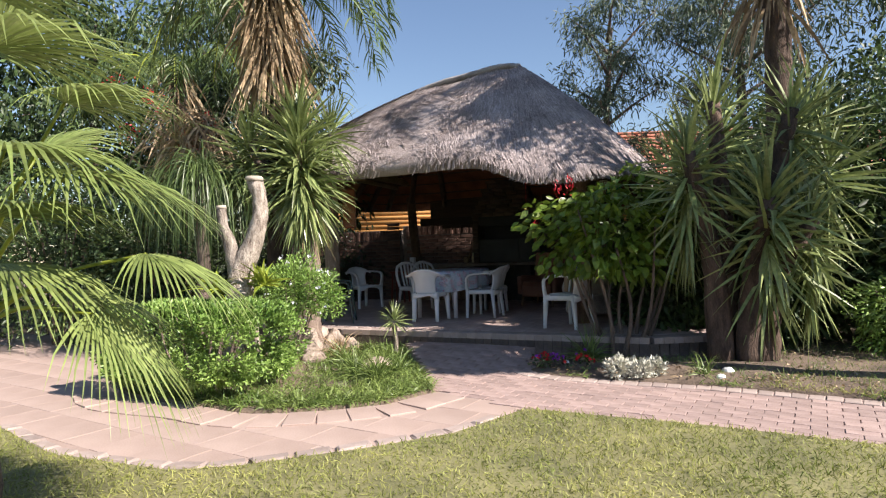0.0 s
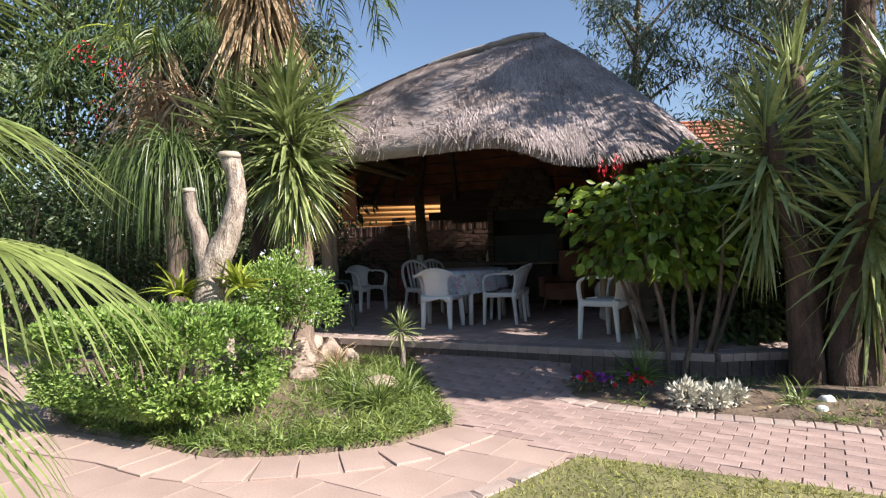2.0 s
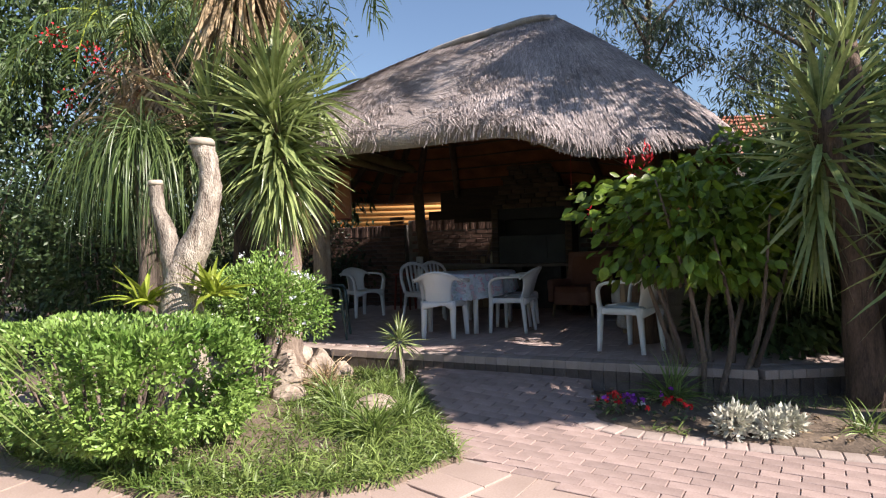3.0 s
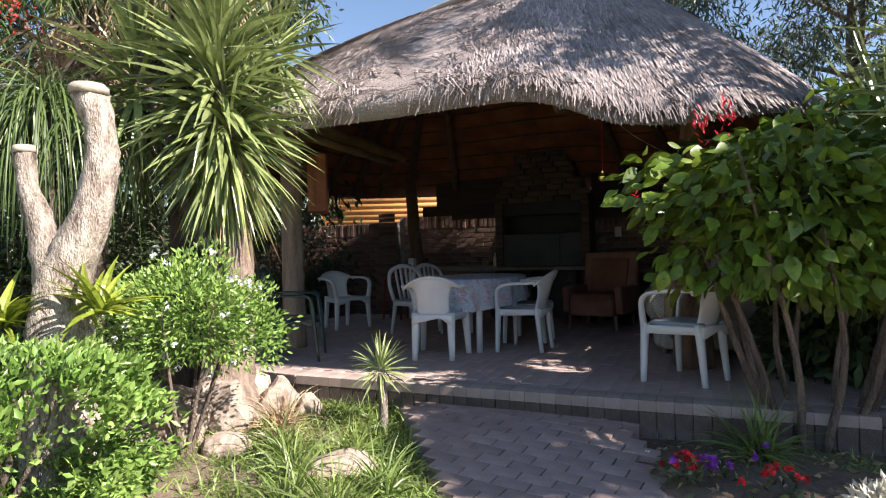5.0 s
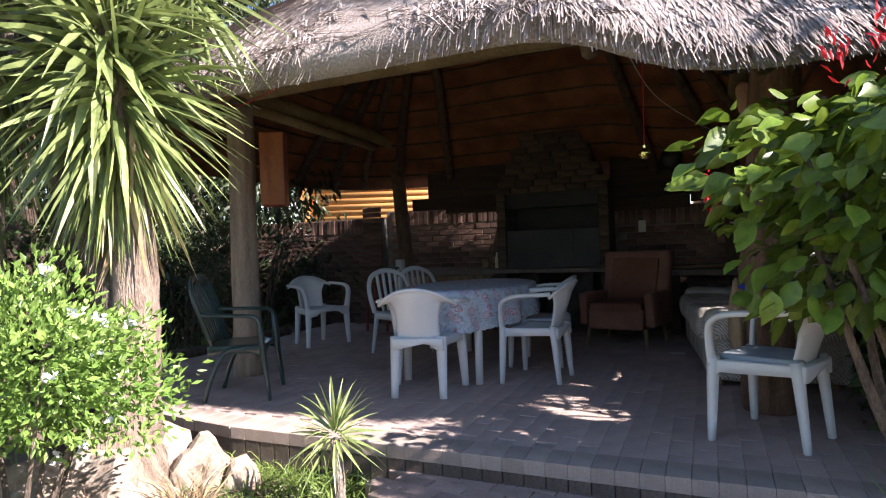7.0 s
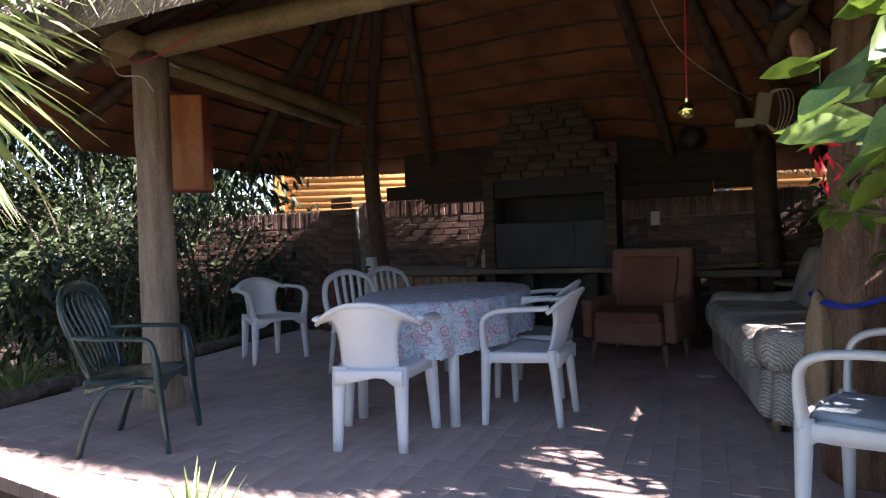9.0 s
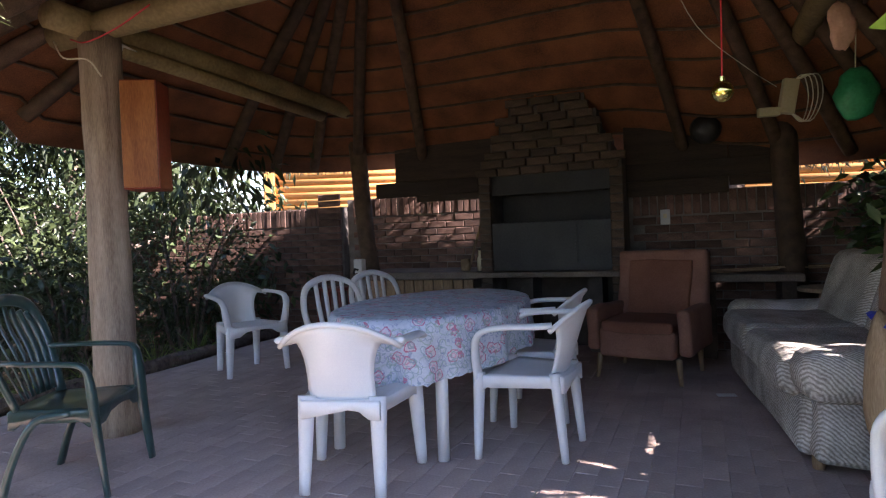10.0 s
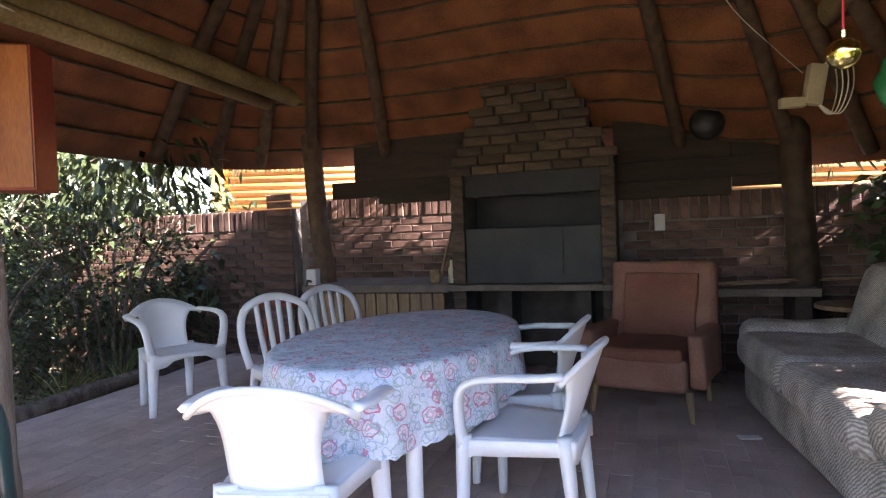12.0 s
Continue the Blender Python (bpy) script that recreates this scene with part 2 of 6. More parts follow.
def blob(bm, size, at, seed, rough=0.25, cuts=3, freq=1.5):
    """A lumpy stone or cushion-like body."""
    made = bmesh.ops.create_icosphere(bm, subdivisions=cuts, radius=1.0)["verts"]
    for v in made:
        d = noise.noise(v.co * freq + Vector((seed * 7.3, seed * 3.1, 0)))
        d2 = noise.noise(v.co * freq * 3 + Vector((seed, 5.1, 2.0)))
        v.co = v.co * (1 + rough * d + rough * 0.35 * d2)
        v.co = Vector((v.co.x * size[0] + at[0], v.co.y * size[1] + at[1], v.co.z * size[2] + at[2]))
    return bm


def sheet(name, outline, z, mat, label, parent=None, thick=0.05):
    """A flat slab with that outline, its top at z."""
    bm = bmesh.new()
    top = [bm.verts.new((x, y, z)) for x, y in outline]
    bot = [bm.verts.new((x, y, z - thick)) for x, y in outline]
    bm.faces.new(top)
    for i in range(len(top)):
        j = (i + 1) % len(top)
        bm.faces.new((top[i], bot[i], bot[j], top[j]))
    bm.faces.new(bot[::-1])
    ob = part(name, bm, mat, parent)
    return tagged(ob, label, name.split("_")[0], kind="structure")


def inside(poly, pts):
    """Which of the points lie inside the outline."""
    x, y = pts[:, 0], pts[:, 1]
    res = np.zeros(len(pts), bool)
    for (x0, y0), (x1, y1) in zip(poly, poly[1:] + poly[:1]):
        if y0 == y1:
            continue
        res ^= ((y0 > y) != (y1 > y)) & (x < (x1 - x0) * (y - y0) / (y1 - y0) + x0)
    return res


R = np.random.default_rng(7)


def unit(v):
    return v / np.maximum(np.linalg.norm(v, axis=-1, keepdims=True), 1e-9)


def leaves(points, along, length, width, fold=0.25, droop=0.0, rng=R):
    """Folded leaves, four triangles each: at points, growing along, of these lengths and widths."""
    k = len(points)
    along = unit(along)
    ref = unit(rng.normal(size=(k, 3)))
    side = unit(np.cross(along, ref))
    nrm = np.cross(side, along)
    length = np.broadcast_to(np.asarray(length, float), (k,))[:, None]
    width = np.broadcast_to(np.asarray(width, float), (k,))[:, None]
    down = np.array([0, 0, -1.0])
    mid = points + along * length * 0.45 + down * length * droop * 0.2
    tip = points + along * length + down * length * droop
    lft = mid + side * width * 0.5 + nrm * width * fold
    rgt = mid - side * width * 0.5 + nrm * width * fold
    v = np.stack([points, lft, tip, rgt, mid], axis=1).reshape(-1, 3)
    b = (np.arange(k) * 5)[:, None, None]
    f = np.array([[0, 4, 1], [1, 4, 2], [0, 3, 4], [4, 3, 2]])[None]
    return v, (f + b).reshape(-1, 3)


def broad_leaves(points, along, length, width, fold=0.15, droop=0.2, rng=R):
    """Rounded leaves with a midrib, twelve triangles each."""
    k = len(points)
    along = unit(along)
    side = unit(np.cross(along, unit(rng.normal(size=(k, 3)))))
    nrm = np.cross(side, along)
    length, width = np.asarray(length, float)[:, None], np.asarray(width, float)[:, None]
    down = np.array([0, 0, -1.0])

    def at(t, w):
        return points + along * length * t + down * length * droop * t * t + side * width * w * 0.5 + nrm * width * abs(w) * fold

    v = np.stack([at(0, 0), at(0.2, 0.72), at(0.5, 1), at(0.8, 0.62), at(1, 0), at(0.8, -0.62), at(0.5, -1), at(0.2, -0.72),
                  at(0.2, 0), at(0.5, 0), at(0.8, 0)], axis=1).reshape(-1, 3)
    f = np.array([[0, 8, 1], [1, 8, 9], [1, 9, 2], [2, 9, 10], [2, 10, 3], [3, 10, 4],
                  [0, 7, 8], [7, 9, 8], [7, 6, 9], [6, 10, 9], [6, 5, 10], [5, 4, 10]])[None]
    return v, (f + (np.arange(k) * 11)[:, None, None]).reshape(-1, 3)


def blades(points, along, length, width, droop, segments=4, rng=R, flat_up=False):
    """Long strap leaves that bend down under their own weight."""
    k = len(points)
    along = unit(along)
    ref = np.tile([0, 0, 1.0], (k, 1)) if flat_up else unit(rng.normal(size=(k, 3)))
    side = unit(np.cross(along, ref + 1e-3))
    length = np.broadcast_to(np.asarray(length, float), (k,))[:, None]
    width = np.broadcast_to(np.asarray(width, float), (k,))[:, None]
    droop = np.broadcast_to(np.asarray(droop, float), (k,))[:, None]
    rows = []
    p = points.copy()
    d = along.copy()
    for s in range(segments + 1):
        t = s / segments
        w = width * (0.55 + 0.9 * t if t < 0.4 else (1 - t) / 0.6 * 0.91) * 0.5
        rows += [p + side * w, p - side * w]
        d = unit(d + np.array([0, 0, -1.0]) * droop / segments)
        p = p + d * length / segments
    v = np.stack(rows, axis=1).reshape(-1, 3)
    f = np.array([[2 * s, 2 * s + 1, 2 * s + 3, 2 * s + 2] for s in range(segments)])[None]
    return v, (f + (np.arange(k) * 2 * (segments + 1))[:, None, None]).reshape(-1, 4)


def joined(*sets):
    vs, fs, o = [], [], 0
    for v, f in sets:
        vs.append(v)
        fs.append(f + o)
        o += len(v)
    return np.concatenate(vs), np.concatenate(fs)


def ball_points(k, at, size, shell=0.5, rng=R):
    """Points in the outer part of a lumpy ellipsoid, and the way outwards."""
    d = unit(rng.normal(size=(k, 3)))
    lump = 1 + 0.22 * np.sin(d[:, :1] * 5 + at[0]) * np.cos(d[:, 1:2] * 4 + at[1]) + 0.15 * np.sin(d[:, 2:] * 7 + at[0])
    r = (shell + (1 - shell) * rng.random((k, 1)) ** 0.6) * lump
    return np.array(at) + d * r * np.array(size), d


LAPA = pose(0, 0, 0, 0, 0, -21.7)
FLOOR = 0.26


def lapa(u, v, z=0.0):
    """A place in the hut's own directions: u along its front, v towards its back."""
    return LAPA @ Vector((u, v, z))
# ---------- ground, paths, lawn, beds ----------
bm = bmesh.new()
bmesh.ops.create_grid(bm, x_segments=40, y_segments=40, size=400)
for v in bm.verts:
    v.co.z = -0.06
tagged(part("ground", bm, M["soil"]), "bare brown garden soil around the paths", "ground", kind="structure")

LAWN = [(-30, 6.5), (-8, 6.5), (-5.2, 5.4), (-3.4, 4.15), (-2.6, 3.55), (-2.2, 3.38), (-1.56, 3.16), (-1.19, 3.2), (-0.41, 3.5), (0.15, 3.78), (0.5, 4.15),
        (0.72, 4.38), (0.95, 4.3), (1.3, 4.13), (1.78, 3.93), (2.84, 3.36), (3.8, 2.7), (6, 1.0), (6, -8), (-30, -8)]
BED = [(-3.9, 6.7), (-3.5, 5.75), (-2.9, 5.1), (-2.12, 4.75), (-1.55, 4.46), (-1.0, 4.48), (-0.42, 4.68), (-0.02, 5.1), (-0.12, 5.5),
       (-0.25, 6.0), (-0.38, 6.6), (-0.5, 7.42), (-0.95, 7.62), (-2.6, 8.2), (-4.5, 8.8), (-6.3, 9.6), (-5.4, 8.2), (-4.6, 7.4)]
RIGHT_BED = [(0.95, 6.9), (0.86, 6.5), (0.84, 6.15), (0.92, 5.85), (1.1, 5.63), (1.57, 5.38), (2.1, 5.16), (2.6, 4.93), (3.44, 4.42), (4.6, 3.5),
             (7, 1.2), (14, 1.2), (14, 12), (4.4, 8.8), (2.4, 6.4)]
PAVED = [(-14, 6.4), (-5.2, 5.3), (-3.4, 4.0), (-2.2, 3.3), (-1.19, 3.1), (-0.41, 3.4), (0.15, 3.6), (0.72, 4.2), (1.78, 3.8), (2.84, 3.2), (3.8, 2.6),
         (6.2, 0.8), (7.4, 1.1), (4.6, 3.6), (3.44, 4.5), (2.6, 5.05), (1.57, 5.5), (1.0, 6.0), (1.0, 7.2), (-0.5, 7.6),
         (-0.2, 6.0), (-0.3, 4.9), (-1.55, 4.6), (-2.9, 5.3), (-3.6, 5.9), (-4.0, 6.8), (-4.7, 7.6), (-5.6, 8.5), (-6.6, 9.8), (-14, 13)]
paving = sheet("pavement", PAVED, -0.012, M["pale_joint"], "sandy joints under the pinkish garden paving")
lawn = sheet("lawn", LAWN, 0.012, M["lawn"], "sunlit yellow-green mown lawn beside the path")


def mound(name, outline, height, label, seed):
    """A bed of soil that rises towards its middle."""
    pts = np.array(outline)
    c = pts.mean(axis=0)
    bm = bmesh.new()
    rings = []
    for k, s in enumerate((1.0, 0.99, 0.9, 0.7, 0.4)):
        z = (-0.05, 0.015, height * 0.5, height * 0.85, height)[k]
        rings.append([bm.verts.new((c[0] + (x - c[0]) * s, c[1] + (y - c[1]) * s, z + (0.03 * noise.noise((x * 3, y * 3 + seed, s)) if k > 1 else 0)))
                      for x, y in outline])
    for a, b in zip(rings, rings[1:]):
        for i in range(len(a)):
            j = (i + 1) % len(a)
            bm.faces.new((a[i], a[j], b[j], b[i]))
    bm.faces.new(rings[-1])
    return tagged(part(name, bm, M["soil"], smooth=True), label, "flower bed", kind="structure")


mound("ground_bed_of_the_stump", BED, 0.07, "planted bed of dark soil in front of the hut", 1)
mound("ground_bed_of_the_yuccas", RIGHT_BED, 0.06, "shaded bed of dry soil under the yuccas", 2)


def grass_on(parent, outline, x0, x1, y0, y1, count, length, z, mat, name="grass", lean=0.5, width=0.006):
    p = np.column_stack([R.uniform(x0, x1, count), R.uniform(y0, y1, count), np.full(count, z)])
    p = p[inside(outline, p)]
    patch = 0.6 + 0.5 * np.sin(p[:, 0] * 2.1 + np.sin(p[:, 1] * 1.7) * 2) * np.sin(p[:, 1] * 2.7)
    d = np.column_stack([R.normal(0, lean, len(p)), R.normal(0, lean, len(p)), np.ones(len(p))])
    n = len(p)
    v, f = blades(p, d, R.uniform(0.5, 1.2, n) * length * (0.75 + 0.25 * patch), width, 0.8, 2)
    ob = mass(name, v, f, mat, parent)
    return tagged(ob, kind="stuff")


g = grass_on(None, LAWN, -5, 5, 0.6, 6.2, 120000, 0.05, 0.012, M["grass"], width=0.007)
tagged(g, "short dry yellow-green lawn grass in the sun", "grass", kind="stuff")

# an unseen white wall, added behind the camera, closes the place
bm = bmesh.new()
box(bm, (24, 0.3, 3.2), (0, -9, 1.6))
tagged(part("wall_behind", bm, M["white_paint"]), "unseen white wall added behind the lawn", "wall", kind="structure")
# ---------- the thatched hut ----------
EAVE = dict(u0=-6.45, u1=-0.25, v0=6.8, v1=11.58, corner=1.5)
RIDGE = ((-3.95, 9.05), (-2.3, 9.0))
Z_RIDGE = 4.22


def eave_point(a):
    """The eave's outline as a rounded rectangle, by angle."""
    cu, cv = (EAVE["u0"] + EAVE["u1"]) / 2, (EAVE["v0"] + EAVE["v1"]) / 2
    hu, hv = (EAVE["u1"] - EAVE["u0"]) / 2, (EAVE["v1"] - EAVE["v0"]) / 2
    c, s = math.cos(a), math.sin(a)
    e = 0.44
    return cu + hu * math.copysign(abs(c) ** e, c), cv + hv * math.copysign(abs(s) ** e, s)


def eave_height(u, v):
    """The underside of the eave: raised over the entrance, hanging lower at its right."""
    z = 2.2 - 0.3 / (1 + math.exp(-(u + 2.0) * 4))
    if v < 8.2:
        z = 2.335 + 0.02 * math.exp(-((u + 2.4) / 0.4) ** 2)
        z -= 0.26 / (1 + math.exp(-(u + 1.85) * 7))
        z += 0.12 * max(0.0, u + 1.2)
    return z


def roof_profile(s):
    return 1.1 * s - 0.1 * s * s


def ridge_for(u):
    t = min(max((u - (RIDGE[0][0] - 0.9)) / (RIDGE[1][0] - RIDGE[0][0] + 1.8), 0), 1)
    return RIDGE[0][0] + (RIDGE[1][0] - RIDGE[0][0]) * t, RIDGE[0][1] + (RIDGE[1][1] - RIDGE[0][1]) * t


def roof_at(a, s, lift=0.0):
    """A place on the roof: angle round the eave, s from eave (0) to ridge (1)."""
    u, v = eave_point(a)
    ru, rv = ridge_for(u)
    z0 = eave_height(u, v) + 0.17
    z = z0 + (Z_RIDGE - z0) * roof_profile(s) + 0.05 * math.sin(math.pi * s)
    z -= 0.13 * s * max(0.0, min(1.0, (-2.6 - ru) / 1.1))
    return Vector((u + (ru - u) * s, v + (rv - v) * s, z + lift))


hut = thing("thatched_hut", "open round-cornered thatched shelter on rough wooden poles", "hut", LAPA)
N_A, N_S = 160, 14
bm = bmesh.new()
grid = [[bm.verts.new(roof_at(2 * math.pi * i / N_A, j / N_S) + Vector((0, 0, 0.03 * noise.noise((i * 0.35, j * 0.8, 0)))))
         for i in range(N_A)] for j in range(N_S + 1)]
under = [[bm.verts.new(roof_at(2 * math.pi * i / N_A, j / N_S, -0.19 - 0.03 * j / N_S)) for i in range(N_A)] for j in range(N_S + 1)]
for j in range(N_S):
    for i in range(N_A):
        k = (i + 1) % N_A
        bm.faces.new((grid[j][i], grid[j][k], grid[j + 1][k], grid[j + 1][i]))
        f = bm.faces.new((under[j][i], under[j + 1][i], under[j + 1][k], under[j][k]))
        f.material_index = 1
for i in range(N_A):
    k = (i + 1) % N_A
    bm.faces.new((grid[0][i], under[0][i], under[0][k], grid[0][k]))
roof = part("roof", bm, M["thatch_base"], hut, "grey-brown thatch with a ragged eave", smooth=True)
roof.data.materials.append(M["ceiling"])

# thatch straws, laid down the slope in courses
vs, fs = [], []
count = 80000
aa, ss = R.uniform(0, 2 * math.pi, count), R.random(count) ** 1.25
for k in range(count):
    a, s = aa[k], ss[k]
    p = roof_at(a, s, 0.012 + 0.025 * R.random())
    q = roof_at(a + R.normal(0, 0.012), max(s - 0.09 - 0.05 * R.random(), -0.02), 0.004)
    d = (q - p)
    ln = d.length
    d = d / ln
    L = R.uniform(0.14, 0.32)
    side = d.cross(Vector((0, 0, 1))).normalized() * R.uniform(0.0022, 0.005)
    up = Vector((0, 0, R.uniform(-0.01, 0.016)))
    o = len(vs)
    e = p + d * L + up
    vs += [p + side, p - side, e - side * 0.7, e + side * 0.7]
    fs.append((o, o + 1, o + 2, o + 3))
# coarser tufts that stand off the slope
for k in range(26000):
    a, s = R.uniform(0, 2 * math.pi), R.random() ** 1.25
    p = roof_at(a, s, 0.02 + 0.02 * R.random())
    d = (roof_at(a + R.normal(0, 0.02), max(s - 0.1, -0.02)) - p).normalized()
    side = d.cross(Vector((0, 0, 1))).normalized() * R.uniform(0.004, 0.009)
    e = p + d * R.uniform(0.1, 0.2) + Vector((0, 0, R.uniform(0.0, 0.03)))
    o = len(vs)
    vs += [p + side, p - side, e - side * 0.5, e + side * 0.5]
    fs.append((o, o + 1, o + 2, o + 3))
# the ends that hang over the eave
for k in range(34000):
    a = R.uniform(0, 2 * math.pi)
    s0 = R.uniform(-0.004, 0.05)
    p = roof_at(a, s0, 0.01 + 0.02 * R.random() - (0.16 * R.random() if s0 < 0.01 else 0))
    o3 = roof_at(a, 0.1)
    d = Vector((p.x - o3.x, p.y - o3.y, 0)).normalized()
    L = R.uniform(0.08, 0.19)
    e = p + d * L * R.uniform(0.15, 0.5) + Vector((0, 0, -L * R.uniform(0.6, 0.95)))
    e.z = max(e.z, roof_at(a, 0).z - R.uniform(0.17, 0.215))
    side = d.cross(Vector((0, 0, 1))) * R.uniform(0.0022, 0.0045)
    o = len(vs)
    vs += [p + side, p - side, e - side * 0.8, e + side * 0.8]
    fs.append((o, o + 1, o + 2, o + 3))
tagged(mass("straw", np.array(vs), np.array(fs), M["thatch"], roof), kind="stuff")

# cement cap along the ridge
bm = bmesh.new()
pts = [(RIDGE[0][0] - 0.25, RIDGE[0][1], Z_RIDGE - 0.25), (RIDGE[0][0] + 0.2, RIDGE[0][1], Z_RIDGE - 0.13), (-3.1, 9.03, Z_RIDGE - 0.06),
       (RIDGE[1][0] - 0.25, RIDGE[1][1], Z_RIDGE - 0.01), (RIDGE[1][0] + 0.06, RIDGE[1][1], Z_RIDGE - 0.05)]
tube(bm, smooth_path(pts), 0.16, 12, flat=0.4, wobble=0.08, rng=random)
part("ridge_cap", bm, M["cement"], roof, "grey cement ridge capping", smooth=True)


def pole(name, pts, radii, mat, parent, label="", n=14, wob=0.05):
    bm = bmesh.new()
    p = smooth_path(pts, 6)
    r = np.interp(np.linspace(0, 1, len(p)), np.linspace(0, 1, len(radii)), radii)
    tube(bm, p, list(r), n, wobble=wob, rng=random)
    return part(name, bm, mat, parent, label, smooth=True)


POSTS = [((-5.22, 7.98), 0.12, (0.0, 0.0)), ((-1.18, 7.98), 0.15, (-0.1, 0.05)), ((-5.27, 11.2), 0.10, (0.12, 0.0)), ((-1.2, 11.2), 0.11, (0.06, 0))]
for (u, v), r, (du, dv) in POSTS:
    pole("post", [(u, v, FLOOR - 0.02), (u + du * 0.2, v, 0.9), (u - du * 0.4, v + dv, 1.6), (u - du, v + dv, 2.66)], (r * 1.1, r, r * 0.92, r * 0.97), M["rafter"] if v > 9 else M["pole"] if u < -3 else M["red_pole"], hut,
         "dark crooked pole" if v > 9 else "weathered grey-brown trunk post" if u < -3 else "rough red-brown trunk post")
Z_PLATE = 2.72
for a, b in (((-5.6, 7.98), (-0.9, 7.98)), ((-5.6, 11.2), (-0.9, 11.2)), ((-5.27, 7.7), (-5.27, 11.35)), ((-1.2, 7.7), (-1.2, 11.35))):
    pole("wall_plate", [(*a, Z_PLATE), ((a[0] + b[0]) / 2, (a[1] + b[1]) / 2, Z_PLATE + 0.02), (*b, Z_PLATE)], (0.085, 0.08, 0.07), M["beam"], hut)
# rafters
for k in range(20):
    a = 2 * math.pi * (k + 0.5) / 20
    p = [roof_at(a, s, -0.28) for s in (0.06, 0.4, 0.97)]
    pole("rafter", p, (0.055, 0.055, 0.045), M["rafter"], hut, n=10)
# battens under the thatch
for j in range(1, 11):
    bm = bmesh.new()
    ring = [roof_at(2 * math.pi * i / 96, j / 11.5, -0.215 - 0.025 * j / 11.5) for i in range(97)]
    tube(bm, ring, 0.013, 5, cap=False)
    part("batten", bm, M["rafter"], hut, smooth=True)

# floor slab of the hut
outline = [tuple(lapa(u, v).xy) for u, v in ((-6.35, 7.3), (-5.3, 6.95), (-4.2, 6.8), (-0.2, 6.77), (0.6, 7.2), (0.6, 11.4), (-6.6, 11.4))]
sheet("floor", outline, FLOOR - 0.012, M["pale_joint"], "dark sandy joints of the raised brick floor", thick=0.34)

# First board is the tie; the others are added to fill unlit gaps.
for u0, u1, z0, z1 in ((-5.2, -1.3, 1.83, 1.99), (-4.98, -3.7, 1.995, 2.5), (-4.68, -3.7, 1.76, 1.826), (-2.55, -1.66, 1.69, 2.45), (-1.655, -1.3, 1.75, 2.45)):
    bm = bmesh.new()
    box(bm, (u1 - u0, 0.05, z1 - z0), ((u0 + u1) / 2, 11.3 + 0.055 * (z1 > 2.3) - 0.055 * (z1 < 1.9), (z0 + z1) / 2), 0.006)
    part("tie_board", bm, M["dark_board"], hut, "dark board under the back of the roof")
bm = bmesh.new()
tube(bm, [(-5.22, 8.1, 2.62), (-5.22, 10.3, 2.58)], 0.05, 10)
part("lamp_tube_cover", bm, M["beam"], hut, "yellowed pole hung under the wall plate", smooth=True)
bm = bmesh.new()
tube(bm, [(-5.2, 8.02, 2.63), (-5.2, 8.2, 2.62)], 0.03, 8)
part("white_end", bm, M["white_paint"], hut)
# ---------- boundary wall, hearth, neighbours ----------
def plain_wall(name, u0, u1, v, z1, label):
    bm = bmesh.new()
    box(bm, (u1 - u0, 0.2, z1 + 0.1), ((u0 + u1) / 2, v + 0.115, (z1 - 0.1) / 2))
    ob = part(name, bm, M["mortar"])
    ob.matrix_world = LAPA
    return tagged(ob, label, "wall", kind="structure")


WALL_V = 11.45
MID_V, LEFT_V = 11.72, 11.6
wall_mid = plain_wall("wall_middle", -5.858, -3.2, MID_V, 1.875, "brown face-brick boundary wall with a soldier course")
wall_right = plain_wall("wall_right", -3.2, 14, WALL_V, 1.73, "brown face-brick boundary wall beside the hearth")
wall_left = plain_wall("wall_left", -16, -5.86, LEFT_V, 1.79, "shaded brown brick boundary wall behind creepers")

hearth = thing("brick_fireplace", "sooty brick barbecue fireplace with steel doors and stepped chimney", "fireplace", LAPA)
HU0, HU1, HV = -3.88, -2.52, 10.92
HU = (HU0 + HU1) / 2
STEPS = ((1.98, 1.36), (2.06, 1.36), (2.14, 1.18), (2.22, 1.14), (2.30, 1.0), (2.38, 0.96), (2.46, 0.94), (2.54, 0.76), (2.62, 0.74), (2.70, 0.72))
bm = bmesh.new()
box(bm, (1.12, 0.06, 1.75), (HU, HV + 0.49, FLOOR + 0.87))
part("back", bm, M["soot_mortar"], hearth)
for name, w, d, h, x, y, z in [("pillar", 0.1, 0.5, 1.72, HU0 + 0.06, HV + 0.28, FLOOR + 0.86), ("pillar", 0.1, 0.5, 1.72, HU1 - 0.06, HV + 0.28, FLOOR + 0.86),
                               ("pillar", 0.12, 0.4, 0.7, -3.45, HV + 0.3, FLOOR + 0.36), ("pillar", 0.12, 0.4, 0.7, -2.8, HV + 0.3, FLOOR + 0.36)]:
    bm = bmesh.new()
    box(bm, (w, d, h), (x, y, z))
    part(name, bm, M["soot_mortar"], hearth)
for z, w in STEPS:
    bm = bmesh.new()
    box(bm, (w - 0.03, 0.46, 0.079), (HU, HV + 0.29, z))
    part("course", bm, M["soot_mortar"], hearth)
bm = bmesh.new()
box(bm, (1.44, 0.6, 0.05), (HU, HV + 0.22, 1.0), 0.008)
part("shelf", bm, M["ledge_top"], hearth, "grey-brown cement shelf")
bm = bmesh.new()
box(bm, (1.12, 0.03, 0.46), (HU, HV + 0.06, 1.26), 0.005)
box(bm, (0.02, 0.02, 0.36), (-2.95, HV + 0.04, 1.28), 0.004)
part("steel_door", bm, M["grey_steel"], hearth, "grey steel sliding door")
bm = bmesh.new()
